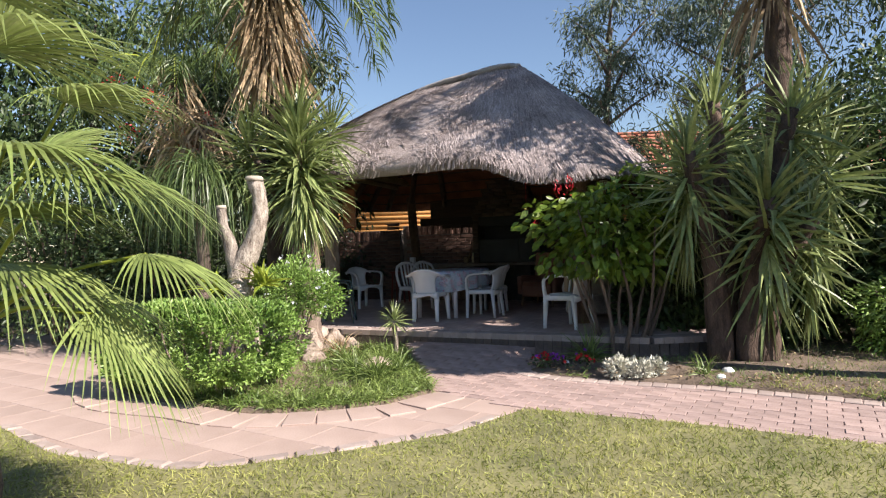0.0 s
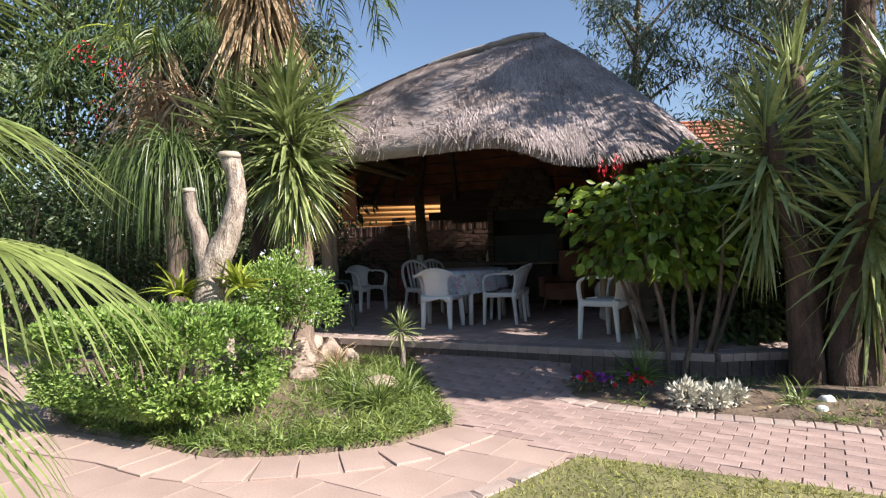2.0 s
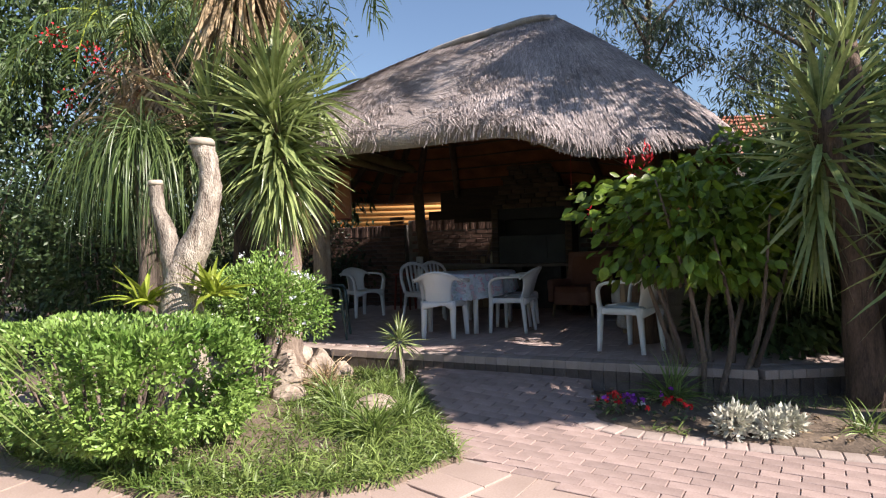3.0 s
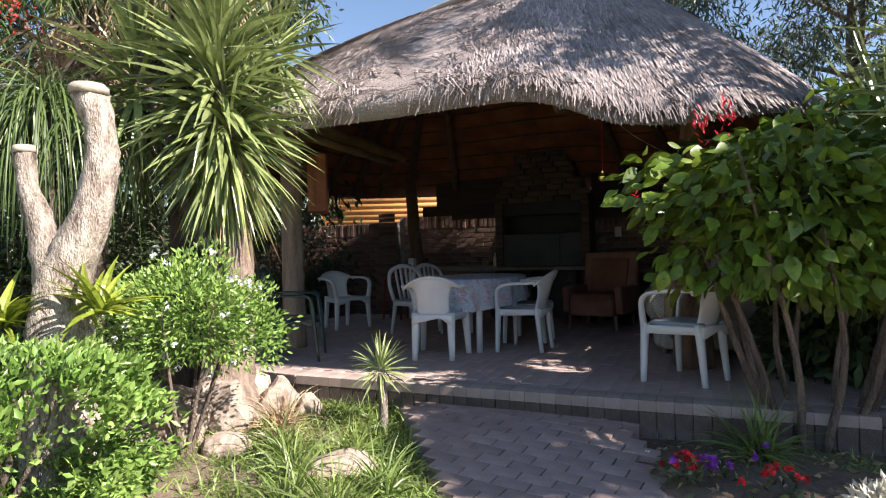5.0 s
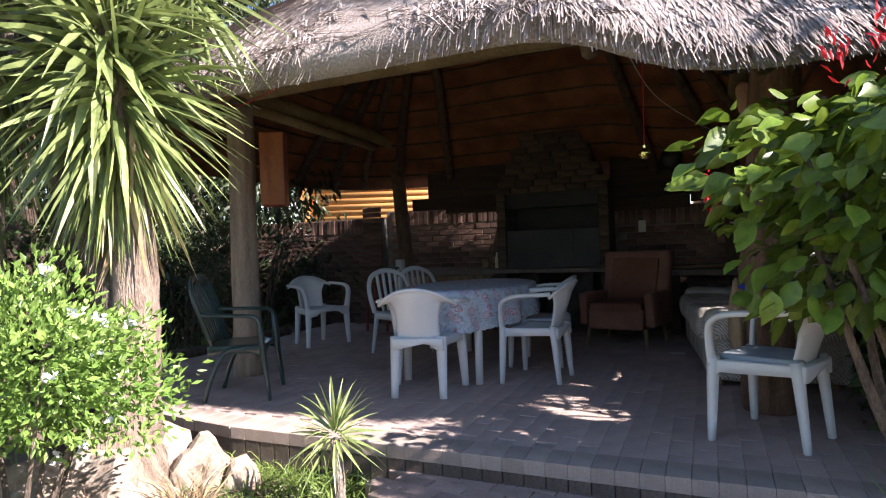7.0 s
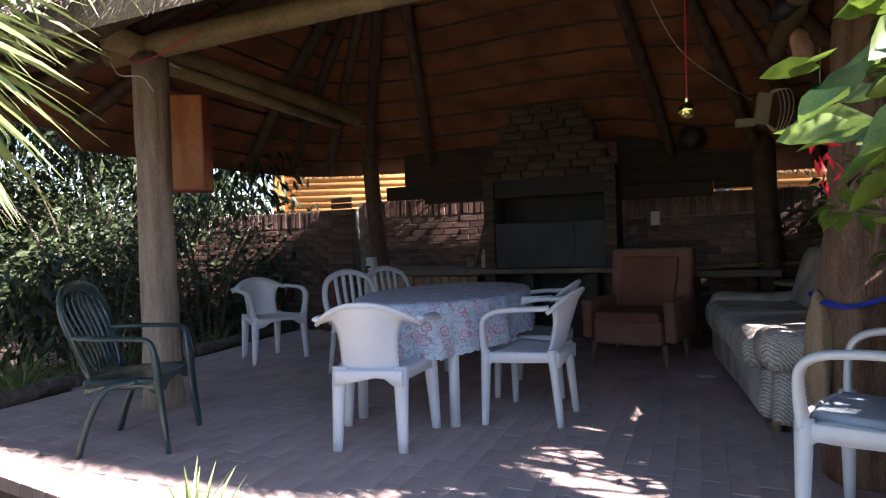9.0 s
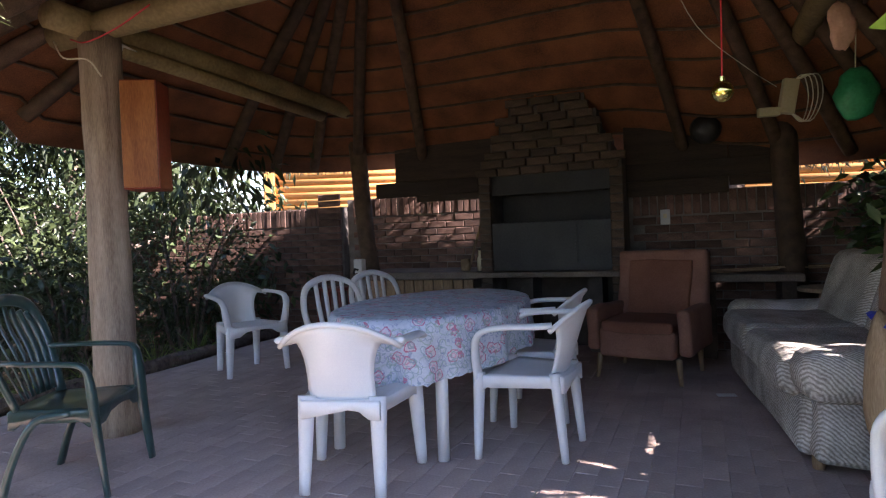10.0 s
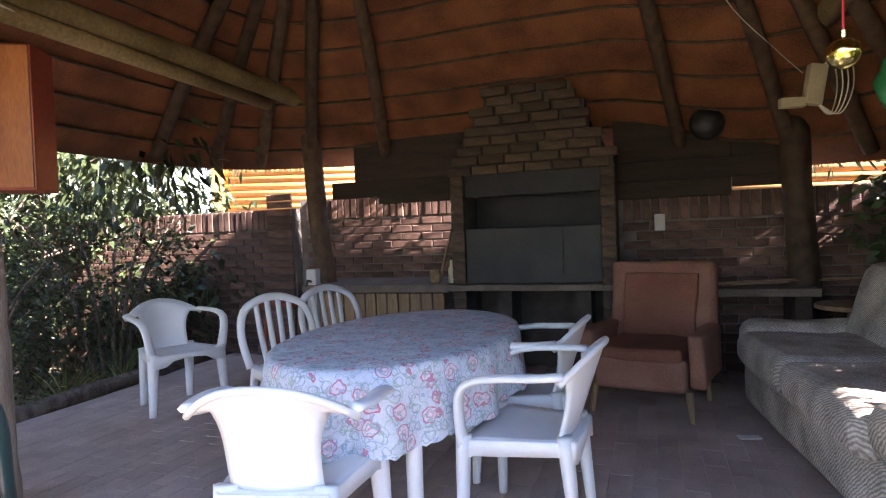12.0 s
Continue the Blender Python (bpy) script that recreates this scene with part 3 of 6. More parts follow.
box(bm, (1.12, 0.03, 0.20), (HU, HV + 0.08, 1.86), 0.005)
part("steel_hood", bm, M["black_steel"], hearth)
bm = bmesh.new()
box(bm, (1.12, 0.02, 0.3), (HU, HV + 0.42, 1.62))
part("firebox", bm, M["black_steel"], hearth)

# counter beside the hearth
counter = thing("brick_counter", "low brick counter with plank doors beside the fireplace", "counter", LAPA)
bm = bmesh.new()
box(bm, (1.42, 0.86, 0.07), (-4.6, HV + 0.35, 1.0), 0.01)
part("worktop", bm, M["ledge_top"], counter)
bm = bmesh.new()
box(bm, (1.4, 0.04, 0.7), (-4.6, HV + 0.42, 0.6))
part("back", bm, M["mortar"], counter)
for k in range(12):
    bm = bmesh.new()
    box(bm, (0.095, 0.025, 0.66), (-5.2 + k * 0.108, HV + 0.02, 0.62), 0.004)
    part("plank", bm, M["plank"], counter)

# log house beyond the wall
house = thing("log_house", "orange varnished log house with a white roof edge", "house", pose(0, 19, 0), "houses")
for k in range(21):
    bm = bmesh.new()
    tube(bm, [(-4.0, 0, 0.1 + k * 0.145), (2.2, 0, 0.1 + k * 0.145)], 0.08, 10)
    part("log", bm, M["log"], house, smooth=True)
bm = bmesh.new()
box(bm, (7, 4, 0.16), (-0.9, 1.95, 3.6), turn=pose(0, 0, 0, 14, 0, 0))
part("roof", bm, M["white_paint"], house, "white sheet roof")
bm = bmesh.new()
box(bm, (0.22, 0.14, 3.1), (-3.85, -0.08, 1.55), 0.01)
part("corner_board", bm, M["log"], house)

tiled = thing("tiled_house", "log house with a terracotta tiled roof beyond the wall", "house", pose(9, 15.6, 0), "houses")
for k in range(20):
    bm = bmesh.new()
    tube(bm, [(-4.6, 0, 0.1 + k * 0.145), (6, 0, 0.1 + k * 0.145)], 0.08, 10)
    part("log", bm, M["log"], tiled, smooth=True)
bm = bmesh.new()
box(bm, (11.6, 3.6, 0.12), (0.7, 1.3, 3.75), turn=pose(0, 0, 0, 33, 0, 0))
tile_roof = part("roof", bm, M["tile_roof"], tiled, "terracotta tiled roof")
for k in range(14):
    bm = bmesh.new()
    y = -0.2 + k * 0.22
    tube(bm, [(-5.1, y, 2.87 + k * 0.143), (6.5, y, 2.87 + k * 0.143)], 0.05, 6)
    part("tile_row", bm, M["tile_roof"], tile_roof)
# ---------- furniture ----------
def backrest_mesh(w0, w1, z0, z1, y0, y1, curve, wing=0.0, cols=14, rows=10):
    """A curved shell: narrow at the seat, wide at the top."""
    bm = bmesh.new()
    g = []
    for j in range(rows + 1):
        t = j / rows
        w = w0 + (w1 - w0) * t ** 5
        row = []
        for i in range(cols + 1):
            s = 2 * i / cols - 1
            x = s * w / 2
            y = y0 + (y1 - y0) * t + curve * (0.35 + 0.9 * t * t) * s * s
            z = z0 + (z1 - z0) * t - 0.03 * abs(s) ** 3 * t - wing * max(0.0, t - 0.8) * s * s
            row.append(bm.verts.new((x, y, z)))
        g.append(row)
    for j in range(rows):
        for i in range(cols):
            bm.faces.new((g[j][i], g[j][i + 1], g[j + 1][i + 1], g[j + 1][i]))
    bmesh.ops.recalc_face_normals(bm, faces=bm.faces)
    bmesh.ops.solidify(bm, geom=bm.faces[:], thickness=0.012)
    # rolled top edge
    tube(bm, [v.co.copy() for v in g[rows]], 0.013, 8)
    return bm


def seat_mesh(w0, w1, d, z):
    """A dished seat with a rolled rim; its front at +y."""
    bm = bmesh.new()
    g = []
    n = 10
    for j in range(n + 1):
        t = j / n
        w = w0 + (w1 - w0) * t
        row = []
        for i in range(n + 1):
            s = 2 * i / n - 1
            dish = -0.018 * (1 - s * s) * math.sin(math.pi * t) - 0.03 * max(0, t - 0.85) / 0.15 * (t > 0.85)
            row.append(bm.verts.new((s * w / 2, -d / 2 + d * t, z + dish)))
        g.append(row)
    for j in range(n):
        for i in range(n):
            bm.faces.new((g[j][i], g[j][i + 1], g[j + 1][i + 1], g[j + 1][i]))
    bmesh.ops.recalc_face_normals(bm, faces=bm.faces)
    bmesh.ops.solidify(bm, geom=bm.faces[:], thickness=0.012)
    return bm


def seat_rim(w0, w1, d, z):
    """The apron under a seat's rim: a thin band with rounded corners, arched between the legs."""
    bm = bmesh.new()
    way = smooth_path([(-w0 / 2 + 0.02, -d / 2, 0), (-w0 / 2, -d / 2 + 0.03, 0), (-(w0 + w1) / 4, 0, 0), (-w1 / 2, d / 2 - 0.04, 0), (-w1 / 2 + 0.04, d / 2, 0), (0, d / 2 + 0.008, 0),
                       (w1 / 2 - 0.04, d / 2, 0), (w1 / 2, d / 2 - 0.04, 0), ((w0 + w1) / 4, 0, 0), (w0 / 2, -d / 2 + 0.03, 0), (w0 / 2 - 0.02, -d / 2, 0), (0, -d / 2 - 0.005, 0)], 4)[:-1]
    n = len(way)
    rows = []
    for p in way:
        out = Vector((p.x, p.y, 0)).normalized()
        arch = 0.028 * (1 - min(1.0, 5.0 * min(abs(abs(p.x) - w1 / 2 + 0.02), 0.2))) + 0.028 * (abs(abs(p.y) - d / 2) < 0.06) * (abs(p.x) > 0.12)
        rows.append([bm.verts.new(p + out * o + Vector((0, 0, h))) for o, h in ((-0.006, z - 0.006), (0.004, z + 0.001), (0.012, z - 0.008), (0.012, z - 0.035 - arch), (0.002, z - 0.035 - arch))])
    for a, b in zip(rows, rows[1:] + rows[:1]):
        for q in range(5):
            bm.faces.new((a[q], a[(q + 1) % 5], b[(q + 1) % 5], b[q]))
    return bm


def leg_mesh(top, foot, w=0.06, wf=0.038):
    """A tapered moulded leg of an angled section."""
    bm = bmesh.new()
    p = smooth_path([top, (Vector(top) + Vector(foot)) / 2 + Vector((0, 0, 0.0)), foot], 3)
    tube(bm, p, list(np.linspace(w / 2, wf / 2, len(p))), 8, flat=0.75)
    return bm


def plastic_chair(m, label, mat, height=0.765):
    """A moulded garden armchair; its front at +y."""
    ch = thing("plastic_chair", label, "chair", m, "plastic garden chairs")
    part("seat", seat_mesh(0.36, 0.5, 0.44, 0.42), mat, ch, smooth=True)
    part("seat_rim", seat_rim(0.36, 0.5, 0.44, 0.42), mat, ch, smooth=True)
    part("backrest", backrest_mesh(0.31, 0.56, 0.40, height, -0.19, -0.315, 0.1, 0.42), mat, ch, smooth=True)
    for sx in (-1, 1):
        part("leg", leg_mesh((sx * 0.24, 0.19, 0.43), (sx * 0.265, 0.20, 0.0), 0.085, 0.052), mat, ch, smooth=True)
        part("leg", leg_mesh((sx * 0.165, -0.18, 0.43), (sx * 0.175, -0.22, 0.0), 0.085, 0.052), mat, ch, smooth=True)
        bm = bmesh.new()
        pts = smooth_path([(sx * 0.268, -0.2, height - 0.085), (sx * 0.292, -0.11, height - 0.09), (sx * 0.3, 0.02, 0.67), (sx * 0.295, 0.13, 0.65),
                           (sx * 0.285, 0.185, 0.60), (sx * 0.268, 0.195, 0.50), (sx * 0.25, 0.19, 0.40)], 4)
        tube(bm, pts, list(np.interp(np.linspace(0, 1, len(pts)), (0, 0.5, 0.75, 1), (0.032, 0.032, 0.03, 0.036))), 8, flat=0.5)
        part("armrest", bm, mat, ch, smooth=True)
    return ch


def facing(u, v, fu, fv, z=FLOOR):
    """A pose in the hut whose +y looks along (fu, fv)."""
    return LAPA @ pose(u, v, z, 0, 0, math.degrees(math.atan2(-fu, fv)))


first = plastic_chair(pose(-0.295, 8.545, FLOOR, 0, 0, -9.2), "white moulded plastic armchair pulled up to the oval table", M["plastic"])
copy_thing(first, pose(0.573, 8.89, FLOOR, 0, 0, 65))
copy_thing(first, pose(0.68, 9.5, FLOOR, 0, 0, 67))
tagged(copy_thing(first, pose(-1.67, 11.02, FLOOR, 0, 0, -136)), "white moulded plastic armchair standing apart near the garden edge")
tagged(copy_thing(first, pose(1.6, 7.33, FLOOR, 0, 0, 42.7)), "white moulded plastic armchair with a grey cushion beside the shrub")


def slat_chair(m):
    """A moulded chair with an arched, slatted back."""
    ch = thing("slatted_chair", "white plastic chair with an arched slatted back at the table", "chair", m, "slatted plastic chairs")
    mat = M["plastic"]
    part("seat", seat_mesh(0.38, 0.44, 0.42, 0.42), mat, ch, smooth=True)
    part("seat_rim", seat_rim(0.38, 0.44, 0.42, 0.42), mat, ch, smooth=True)
    bm = bmesh.new()
    arch = [(-0.22, -0.17, 0.42), (-0.25, -0.21, 0.62), (-0.21, -0.25, 0.76), (-0.1, -0.275, 0.82), (0, -0.28, 0.835), (0.1, -0.275, 0.82), (0.21, -0.25, 0.76), (0.25, -0.21, 0.62), (0.22, -0.17, 0.42)]
    tube(bm, smooth_path(arch, 4), 0.026, 8, flat=0.6)
    part("back_frame", bm, mat, ch, smooth=True)
    for x in (-0.11, -0.037, 0.037, 0.11):
        bm = bmesh.new()
        tube(bm, smooth_path([(x * 0.85, -0.19, 0.42), (x, -0.235, 0.62), (x * 1.05, -0.275, 0.825 - abs(x) * 0.1)], 3), 0.02, 6, flat=0.4)
        part("slat", bm, mat, ch, smooth=True)
    for sx in (-1, 1):
        part("leg", leg_mesh((sx * 0.19, 0.19, 0.43), (sx * 0.215, 0.22, 0.0)), mat, ch, smooth=True)
        part("leg", leg_mesh((sx * 0.175, -0.19, 0.43), (sx * 0.20, -0.26, 0.0)), mat, ch, smooth=True)
    return ch


one = slat_chair(facing(-4.35, 9.25, 0.9, -0.45))
copy_thing(one, facing(-4.3, 9.85, 0.9, -0.4))


def green_chair(m):
    """A high-backed moulded armchair with a slatted back."""
    ch = thing("green_plastic_chair", "dark green glossy plastic garden armchair beside the post", "chair", m)
    mat = M["green_plastic"]
    part("seat", seat_mesh(0.42, 0.48, 0.46, 0.42), mat, ch, smooth=True)
    part("seat_rim", seat_rim(0.42, 0.48, 0.46, 0.42), mat, ch, smooth=True)
    bm = bmesh.new()
    rim = [(-0.2, -0.2, 0.42), (-0.24, -0.27, 0.62), (-0.25, -0.33, 0.78), (-0.18, -0.37, 0.90), (0, -0.385, 0.935), (0.18, -0.37, 0.90), (0.25, -0.33, 0.78), (0.24, -0.27, 0.62), (0.2, -0.2, 0.42)]
    tube(bm, smooth_path(rim, 4), 0.032, 8, flat=0.6)
    part("back_frame", bm, mat, ch, smooth=True)
    for k in range(-3, 4):
        bm = bmesh.new()
        x = k * 0.062
        tube(bm, smooth_path([(x * 0.7, -0.205, 0.45), (x, -0.28, 0.66), (x * 1.05, -0.35, 0.80), (x * 0.9, -0.372, 0.90 - abs(k) * 0.015)], 3), 0.02, 6, flat=0.35)
        part("slat", bm, mat, ch, smooth=True)
    for sx in (-1, 1):
        bm = bmesh.new()
        pts = smooth_path([(sx * 0.24, -0.29, 0.66), (sx * 0.29, -0.1, 0.655), (sx * 0.30, 0.12, 0.645), (sx * 0.29, 0.2, 0.625), (sx * 0.275, 0.225, 0.55), (sx * 0.265, 0.25, 0.30), (sx * 0.27, 0.29, 0.0)], 4)
        tube(bm, pts, list(np.interp(np.linspace(0, 1, len(pts)), (0, 0.4, 0.6, 0.72, 1), (0.024, 0.024, 0.03, 0.045, 0.026))), 8, flat=0.6)
        part("armrest", bm, mat, ch, smooth=True)
        bm = bmesh.new()
        pts = smooth_path([(sx * 0.23, 0.1, 0.40), (sx * 0.245, -0.08, 0.37), (sx * 0.255, -0.19, 0.20), (sx * 0.26, -0.26, 0.0)], 4)
        tube(bm, pts, 0.028, 8, flat=0.7)
        part("leg", bm, mat, ch, smooth=True)
    return ch


green_chair(pose(-1.67, 8.61, FLOOR, 0, 0, -84) @ Matrix.Diagonal((0.93, 0.84, 0.95, 1)))

# oval table and its cloth
TABLE = facing(-3.43, 8.82, 0.0, 1)
table = thing("oval_table", "white plastic oval garden table under a cloth", "table", TABLE)
bm = bmesh.new()
bmesh.ops.create_cone(bm, segments=48, radius1=1, radius2=1, depth=0.03, cap_ends=True)
for v in bm.verts:
    v.co = Vector((v.co.x * 0.52, v.co.y * 0.84, v.co.z + 0.70))
part("tabletop", bm, M["plastic"], table)
for sx in (-1, 1):
    for sy in (-1, 1):
        bm = bmesh.new()
        tube(bm, [(sx * 0.30, sy * 0.66, 0.69), (sx * 0.305, sy * 0.68, 0.0)], (0.035, 0.03), 10)
        part("leg", bm, M["plastic"], table, smooth=True)
cloth = bmesh.new()
rings = []
n = 180
for j, (s, z) in enumerate(((0.0, 0.722), (0.3, 0.722), (0.6, 0.722), (0.85, 0.722), (0.98, 0.722), (1.015, 0.715), (1.03, 0.69), (1.04, 0.62), (1.05, 0.55), (1.06, 0.48), (1.065, 0.43))):
    ring = []
    for i in range(n):
        a = 2 * math.pi * i / n
        drop = max(0, (0.70 - z) / 0.27)
        fold = 1 + drop * (0.035 * math.sin(a * 11 + 0.5) + 0.025 * math.sin(a * 17 + 2) + 0.015 * math.sin(a * 29))
        zz = z + (0.03 * math.sin(a * 2 + 1.0) + 0.012 * abs(math.sin(a * 36))) * drop * (j > 7)
        ring.append(cloth.verts.new((0.53 * s * fold * math.cos(a), 0.85 * s * fold * math.sin(a), zz)))
    rings.append(ring)
for a, b in zip(rings[1:], rings[2:]):
    for i in range(n):
        cloth.faces.new((a[i], a[(i + 1) % n], b[(i + 1) % n], b[i]))
cloth.faces.new(rings[1])
for v in rings[0]:
    cloth.verts.remove(v)


def flower_cloth():
    """Pale blue cotton strewn with outlined pink blossoms and grey-green sprigs."""
    m = material("floral_cloth", (0.50, 0.54, 0.61), (0.70, 0.73, 0.79), 10, 120, 0.85, 0.15, vary=0)
    n, l = m.node_tree.nodes, m.node_tree.links
    bsdf = n["Principled BSDF"]
    base = bsdf.inputs["Base Color"].links[0].from_socket
    co = n["Texture Coordinate"]
    for scale, lo, hi, colour, amount in ((11.0, 0.0, 0.30, (0.80, 0.62, 0.66), 0.55), (11.0, 0.30, 0.36, (0.58, 0.14, 0.24), 0.85), (11.0, 0.10, 0.16, (0.66, 0.28, 0.36), 0.75), (19.0, 0.30, 0.40, (0.20, 0.34, 0.38), 0.6), (23.0, 0.33, 0.40, (0.24, 0.30, 0.46), 0.6), (15.0, 0.44, 0.50, (0.30, 0.42, 0.34), 0.6)):
        vo = n.new("ShaderNodeTexVoronoi")
        vo.inputs["Scale"].default_value = scale
        wob = n.new("ShaderNodeTexNoise")
        wob.inputs["Scale"].default_value = 30
        vm = n.new("ShaderNodeVectorMath")
        vm.operation = "MULTIPLY_ADD"
        vm.inputs[1].default_value = (0.035, 0.035, 0.035)
        l.new(wob.outputs["Color"], vm.inputs[0])
        l.new(co.outputs["Object"], wob.inputs["Vector"])
        l.new(co.outputs["Object"], vm.inputs[2])
        l.new(vm.outputs[0], vo.inputs["Vector"])
        up, dn = n.new("ShaderNodeMath"), n.new("ShaderNodeMath")
        up.operation, dn.operation = "GREATER_THAN", "LESS_THAN"
        up.inputs[1].default_value, dn.inputs[1].default_value = lo, hi
        l.new(vo.outputs["Distance"], up.inputs[0])
        l.new(vo.outputs["Distance"], dn.inputs[0])
        both = n.new("ShaderNodeMath")
        both.operation = "MULTIPLY"
        l.new(up.outputs[0], both.inputs[0])
        l.new(dn.outputs[0], both.inputs[1])
        am = n.new("ShaderNodeMath")
        am.operation = "MULTIPLY"
        am.inputs[1].default_value = amount
        l.new(both.outputs[0], am.inputs[0])
        mix = n.new("ShaderNodeMixRGB")
        mix.inputs["Color2"].default_value = (*colour, 1)
        l.new(am.outputs[0], mix.inputs["Fac"])
        l.new(base, mix.inputs["Color1"])
        base = mix.outputs[0]
    l.new(base, bsdf.inputs["Base Color"])
    return m


M["cloth"] = flower_cloth()
cl = part("tablecloth", cloth, M["cloth"], smooth=True)
cl.matrix_world = TABLE
tagged(cl, "pale blue tablecloth with pink flowers and scalloped hem", "tablecloth")


def cushion(name, size, at, mat, parent, label="", bevel=0.07, turn=None):
    bm = bmesh.new()
    box(bm, size, at, bevel, turn, 4)
    bmesh.ops.subdivide_edges(bm, edges=bm.edges[:], cuts=2, use_grid_fill=True)
    for v in bm.verts:
        v.co += Vector((0.018 * noise.noise(v.co * 4 + Vector((3, 1, 0))), 0.012 * noise.noise(v.co * 4), 0.022 * noise.noise(v.co * 3.5)))
    return part(name, bm, mat, parent, label, smooth=True)


def weave(name, dark, light):
    """Coarse zigzag weave in two tones."""
    m = material(name, dark, light, 5, 90, 0.95, 0.4, vary=0.03)
    n, l = m.node_tree.nodes, m.node_tree.links
    bsdf = n["Principled BSDF"]
    base = bsdf.inputs["Base Color"].links[0].from_socket
    wave = n.new("ShaderNodeTexWave")
    wave.bands_direction = "DIAGONAL"
    wave.inputs["Scale"].default_value, wave.inputs["Distortion"].default_value = 30.0, 4.0
    wave.inputs["Detail"].default_value = 3
    l.new(n["Texture Coordinate"].outputs["Object"], wave.inputs["Vector"])
    mix = n.new("ShaderNodeMixRGB")
    mix.blend_type = "MULTIPLY"
    mix.inputs["Fac"].default_value = 0.85
    ramp = n.new("ShaderNodeValToRGB")
    ramp.color_ramp.elements[0].color, ramp.color_ramp.elements[1].color = (0.35, 0.32, 0.3, 1), (1, 1, 1, 1)
    l.new(wave.outputs["Fac"], ramp.inputs[0])
    l.new(base, mix.inputs["Color1"])
    l.new(ramp.outputs[0], mix.inputs["Color2"])
    l.new(mix.outputs[0], bsdf.inputs["Base Color"])
    return m


M["sofa"] = weave("striped_weave", (0.33, 0.30, 0.26), (0.78, 0.74, 0.67))
# local: seat front at -x, length along y
sofa = thing("sofa", "sagging grey-beige woven fabric sofa under the thatch", "sofa", LAPA @ pose(-1.56, 8.42, FLOOR, 0, 0, 6) @ Matrix.Diagonal((1.05, 1.04, 1.0, 1)))
cushion("base", (0.84, 1.8, 0.3), (0.46, 0.98, 0.2), M["sofa"], sofa, bevel=0.07)
cushion("seat_cushion", (0.8, 0.84, 0.22), (0.38, 0.58, 0.41), M["sofa"], sofa, bevel=0.1)
cushion("seat_cushion", (0.8, 0.84, 0.22), (0.38, 1.42, 0.41), M["sofa"], sofa, bevel=0.1)
cushion("back_cushion", (0.34, 0.88, 0.58), (0.76, 0.55, 0.64), M["sofa"], sofa, turn=pose(0, 0, 0, 0, 16, 0), bevel=0.15)
cushion("back_cushion", (0.34, 0.88, 0.58), (0.76, 1.42, 0.64), M["sofa"], sofa, turn=pose(0, 0, 0, 0, 16, 0), bevel=0.15)
cushion("armrest", (0.86, 0.3, 0.24), (0.45, 0.06, 0.45), M["sofa"], sofa, bevel=0.115)
cushion("arm_panel", (0.8, 0.2, 0.36), (0.48, 0.07, 0.23), M["sofa"], sofa, bevel=0.06)
cushion("armrest", (0.82, 0.28, 0.24), (0.44, 1.9, 0.45), M["sofa"], sofa, bevel=0.115)
cushion("arm_panel", (0.78, 0.2, 0.36), (0.46, 1.9, 0.23), M["sofa"], sofa, bevel=0.06)
for x, y in ((0.12, 0.12), (0.12, 1.86), (0.8, 0.12), (0.8, 1.86)):
    bm = bmesh.new()
    tube(bm, [(x, y, 0.08), (x, y, 0.0)], (0.03, 0.024), 8)
    part("foot", bm, M["plank"], sofa, smooth=True)

M["worn_velvet"] = material("worn_velvet", (0.15, 0.055, 0.032), (0.25, 0.11, 0.07), 3, 120, 0.95, 0.3, vary=0.02)
armchair = thing("armchair", "worn brown velvet armchair with a high winged back", "armchair", pose(1.7, 10.44, FLOOR, 0, 0, 144) @ Matrix.Diagonal((1.0, 1.0, 0.93, 1)))
cushion("seat", (0.56, 0.62, 0.24), (0, 0.06, 0.30), M["velvet"], armchair, bevel=0.05)
cushion("backrest", (0.72, 0.13, 0.72), (0, -0.30, 0.66), M["velvet"], armchair, bevel=0.05, turn=pose(0, 0, 0, 12, 0, 0))
cushion("back_panel", (0.5, 0.04, 0.52), (0, -0.225, 0.68), M["worn_velvet"], armchair, "darker worn back panel", 0.018, pose(0, 0, 0, 12, 0, 0))
cushion("seat_cushion", (0.52, 0.56, 0.1), (0, 0.09, 0.43), M["worn_velvet"], armchair, "flattened worn seat cushion", 0.04)
for sx in (-1, 1):
    cushion("armrest", (0.1, 0.62, 0.36), (sx * 0.34, 0.04, 0.40), M["velvet"], armchair, bevel=0.045)
    for y in (0.3, -0.26):
        bm = bmesh.new()
        tube(bm, [(sx * 0.29, y, 0.2), (sx * 0.31, y + 0.02, 0.0)], (0.025, 0.014), 8)
        part("leg", bm, M["plank"], armchair, smooth=True)

speaker = thing("wooden_box", "orange varnished wooden speaker box hung beside the post", "speaker", LAPA @ pose(-4.86, 7.97, 2.02, 0, 0, 28))
bm = bmesh.new()
box(bm, (0.2, 0.2, 0.62), (0, 0, 0), 0.006)
part("cabinet", bm, M["side_wood"], speaker)
bm = bmesh.new()
box(bm, (0.19, 0.012, 0.6), (0, -0.106, 0), 0.003)
part("front_board", bm, M["wood"], speaker, "orange varnished front board")
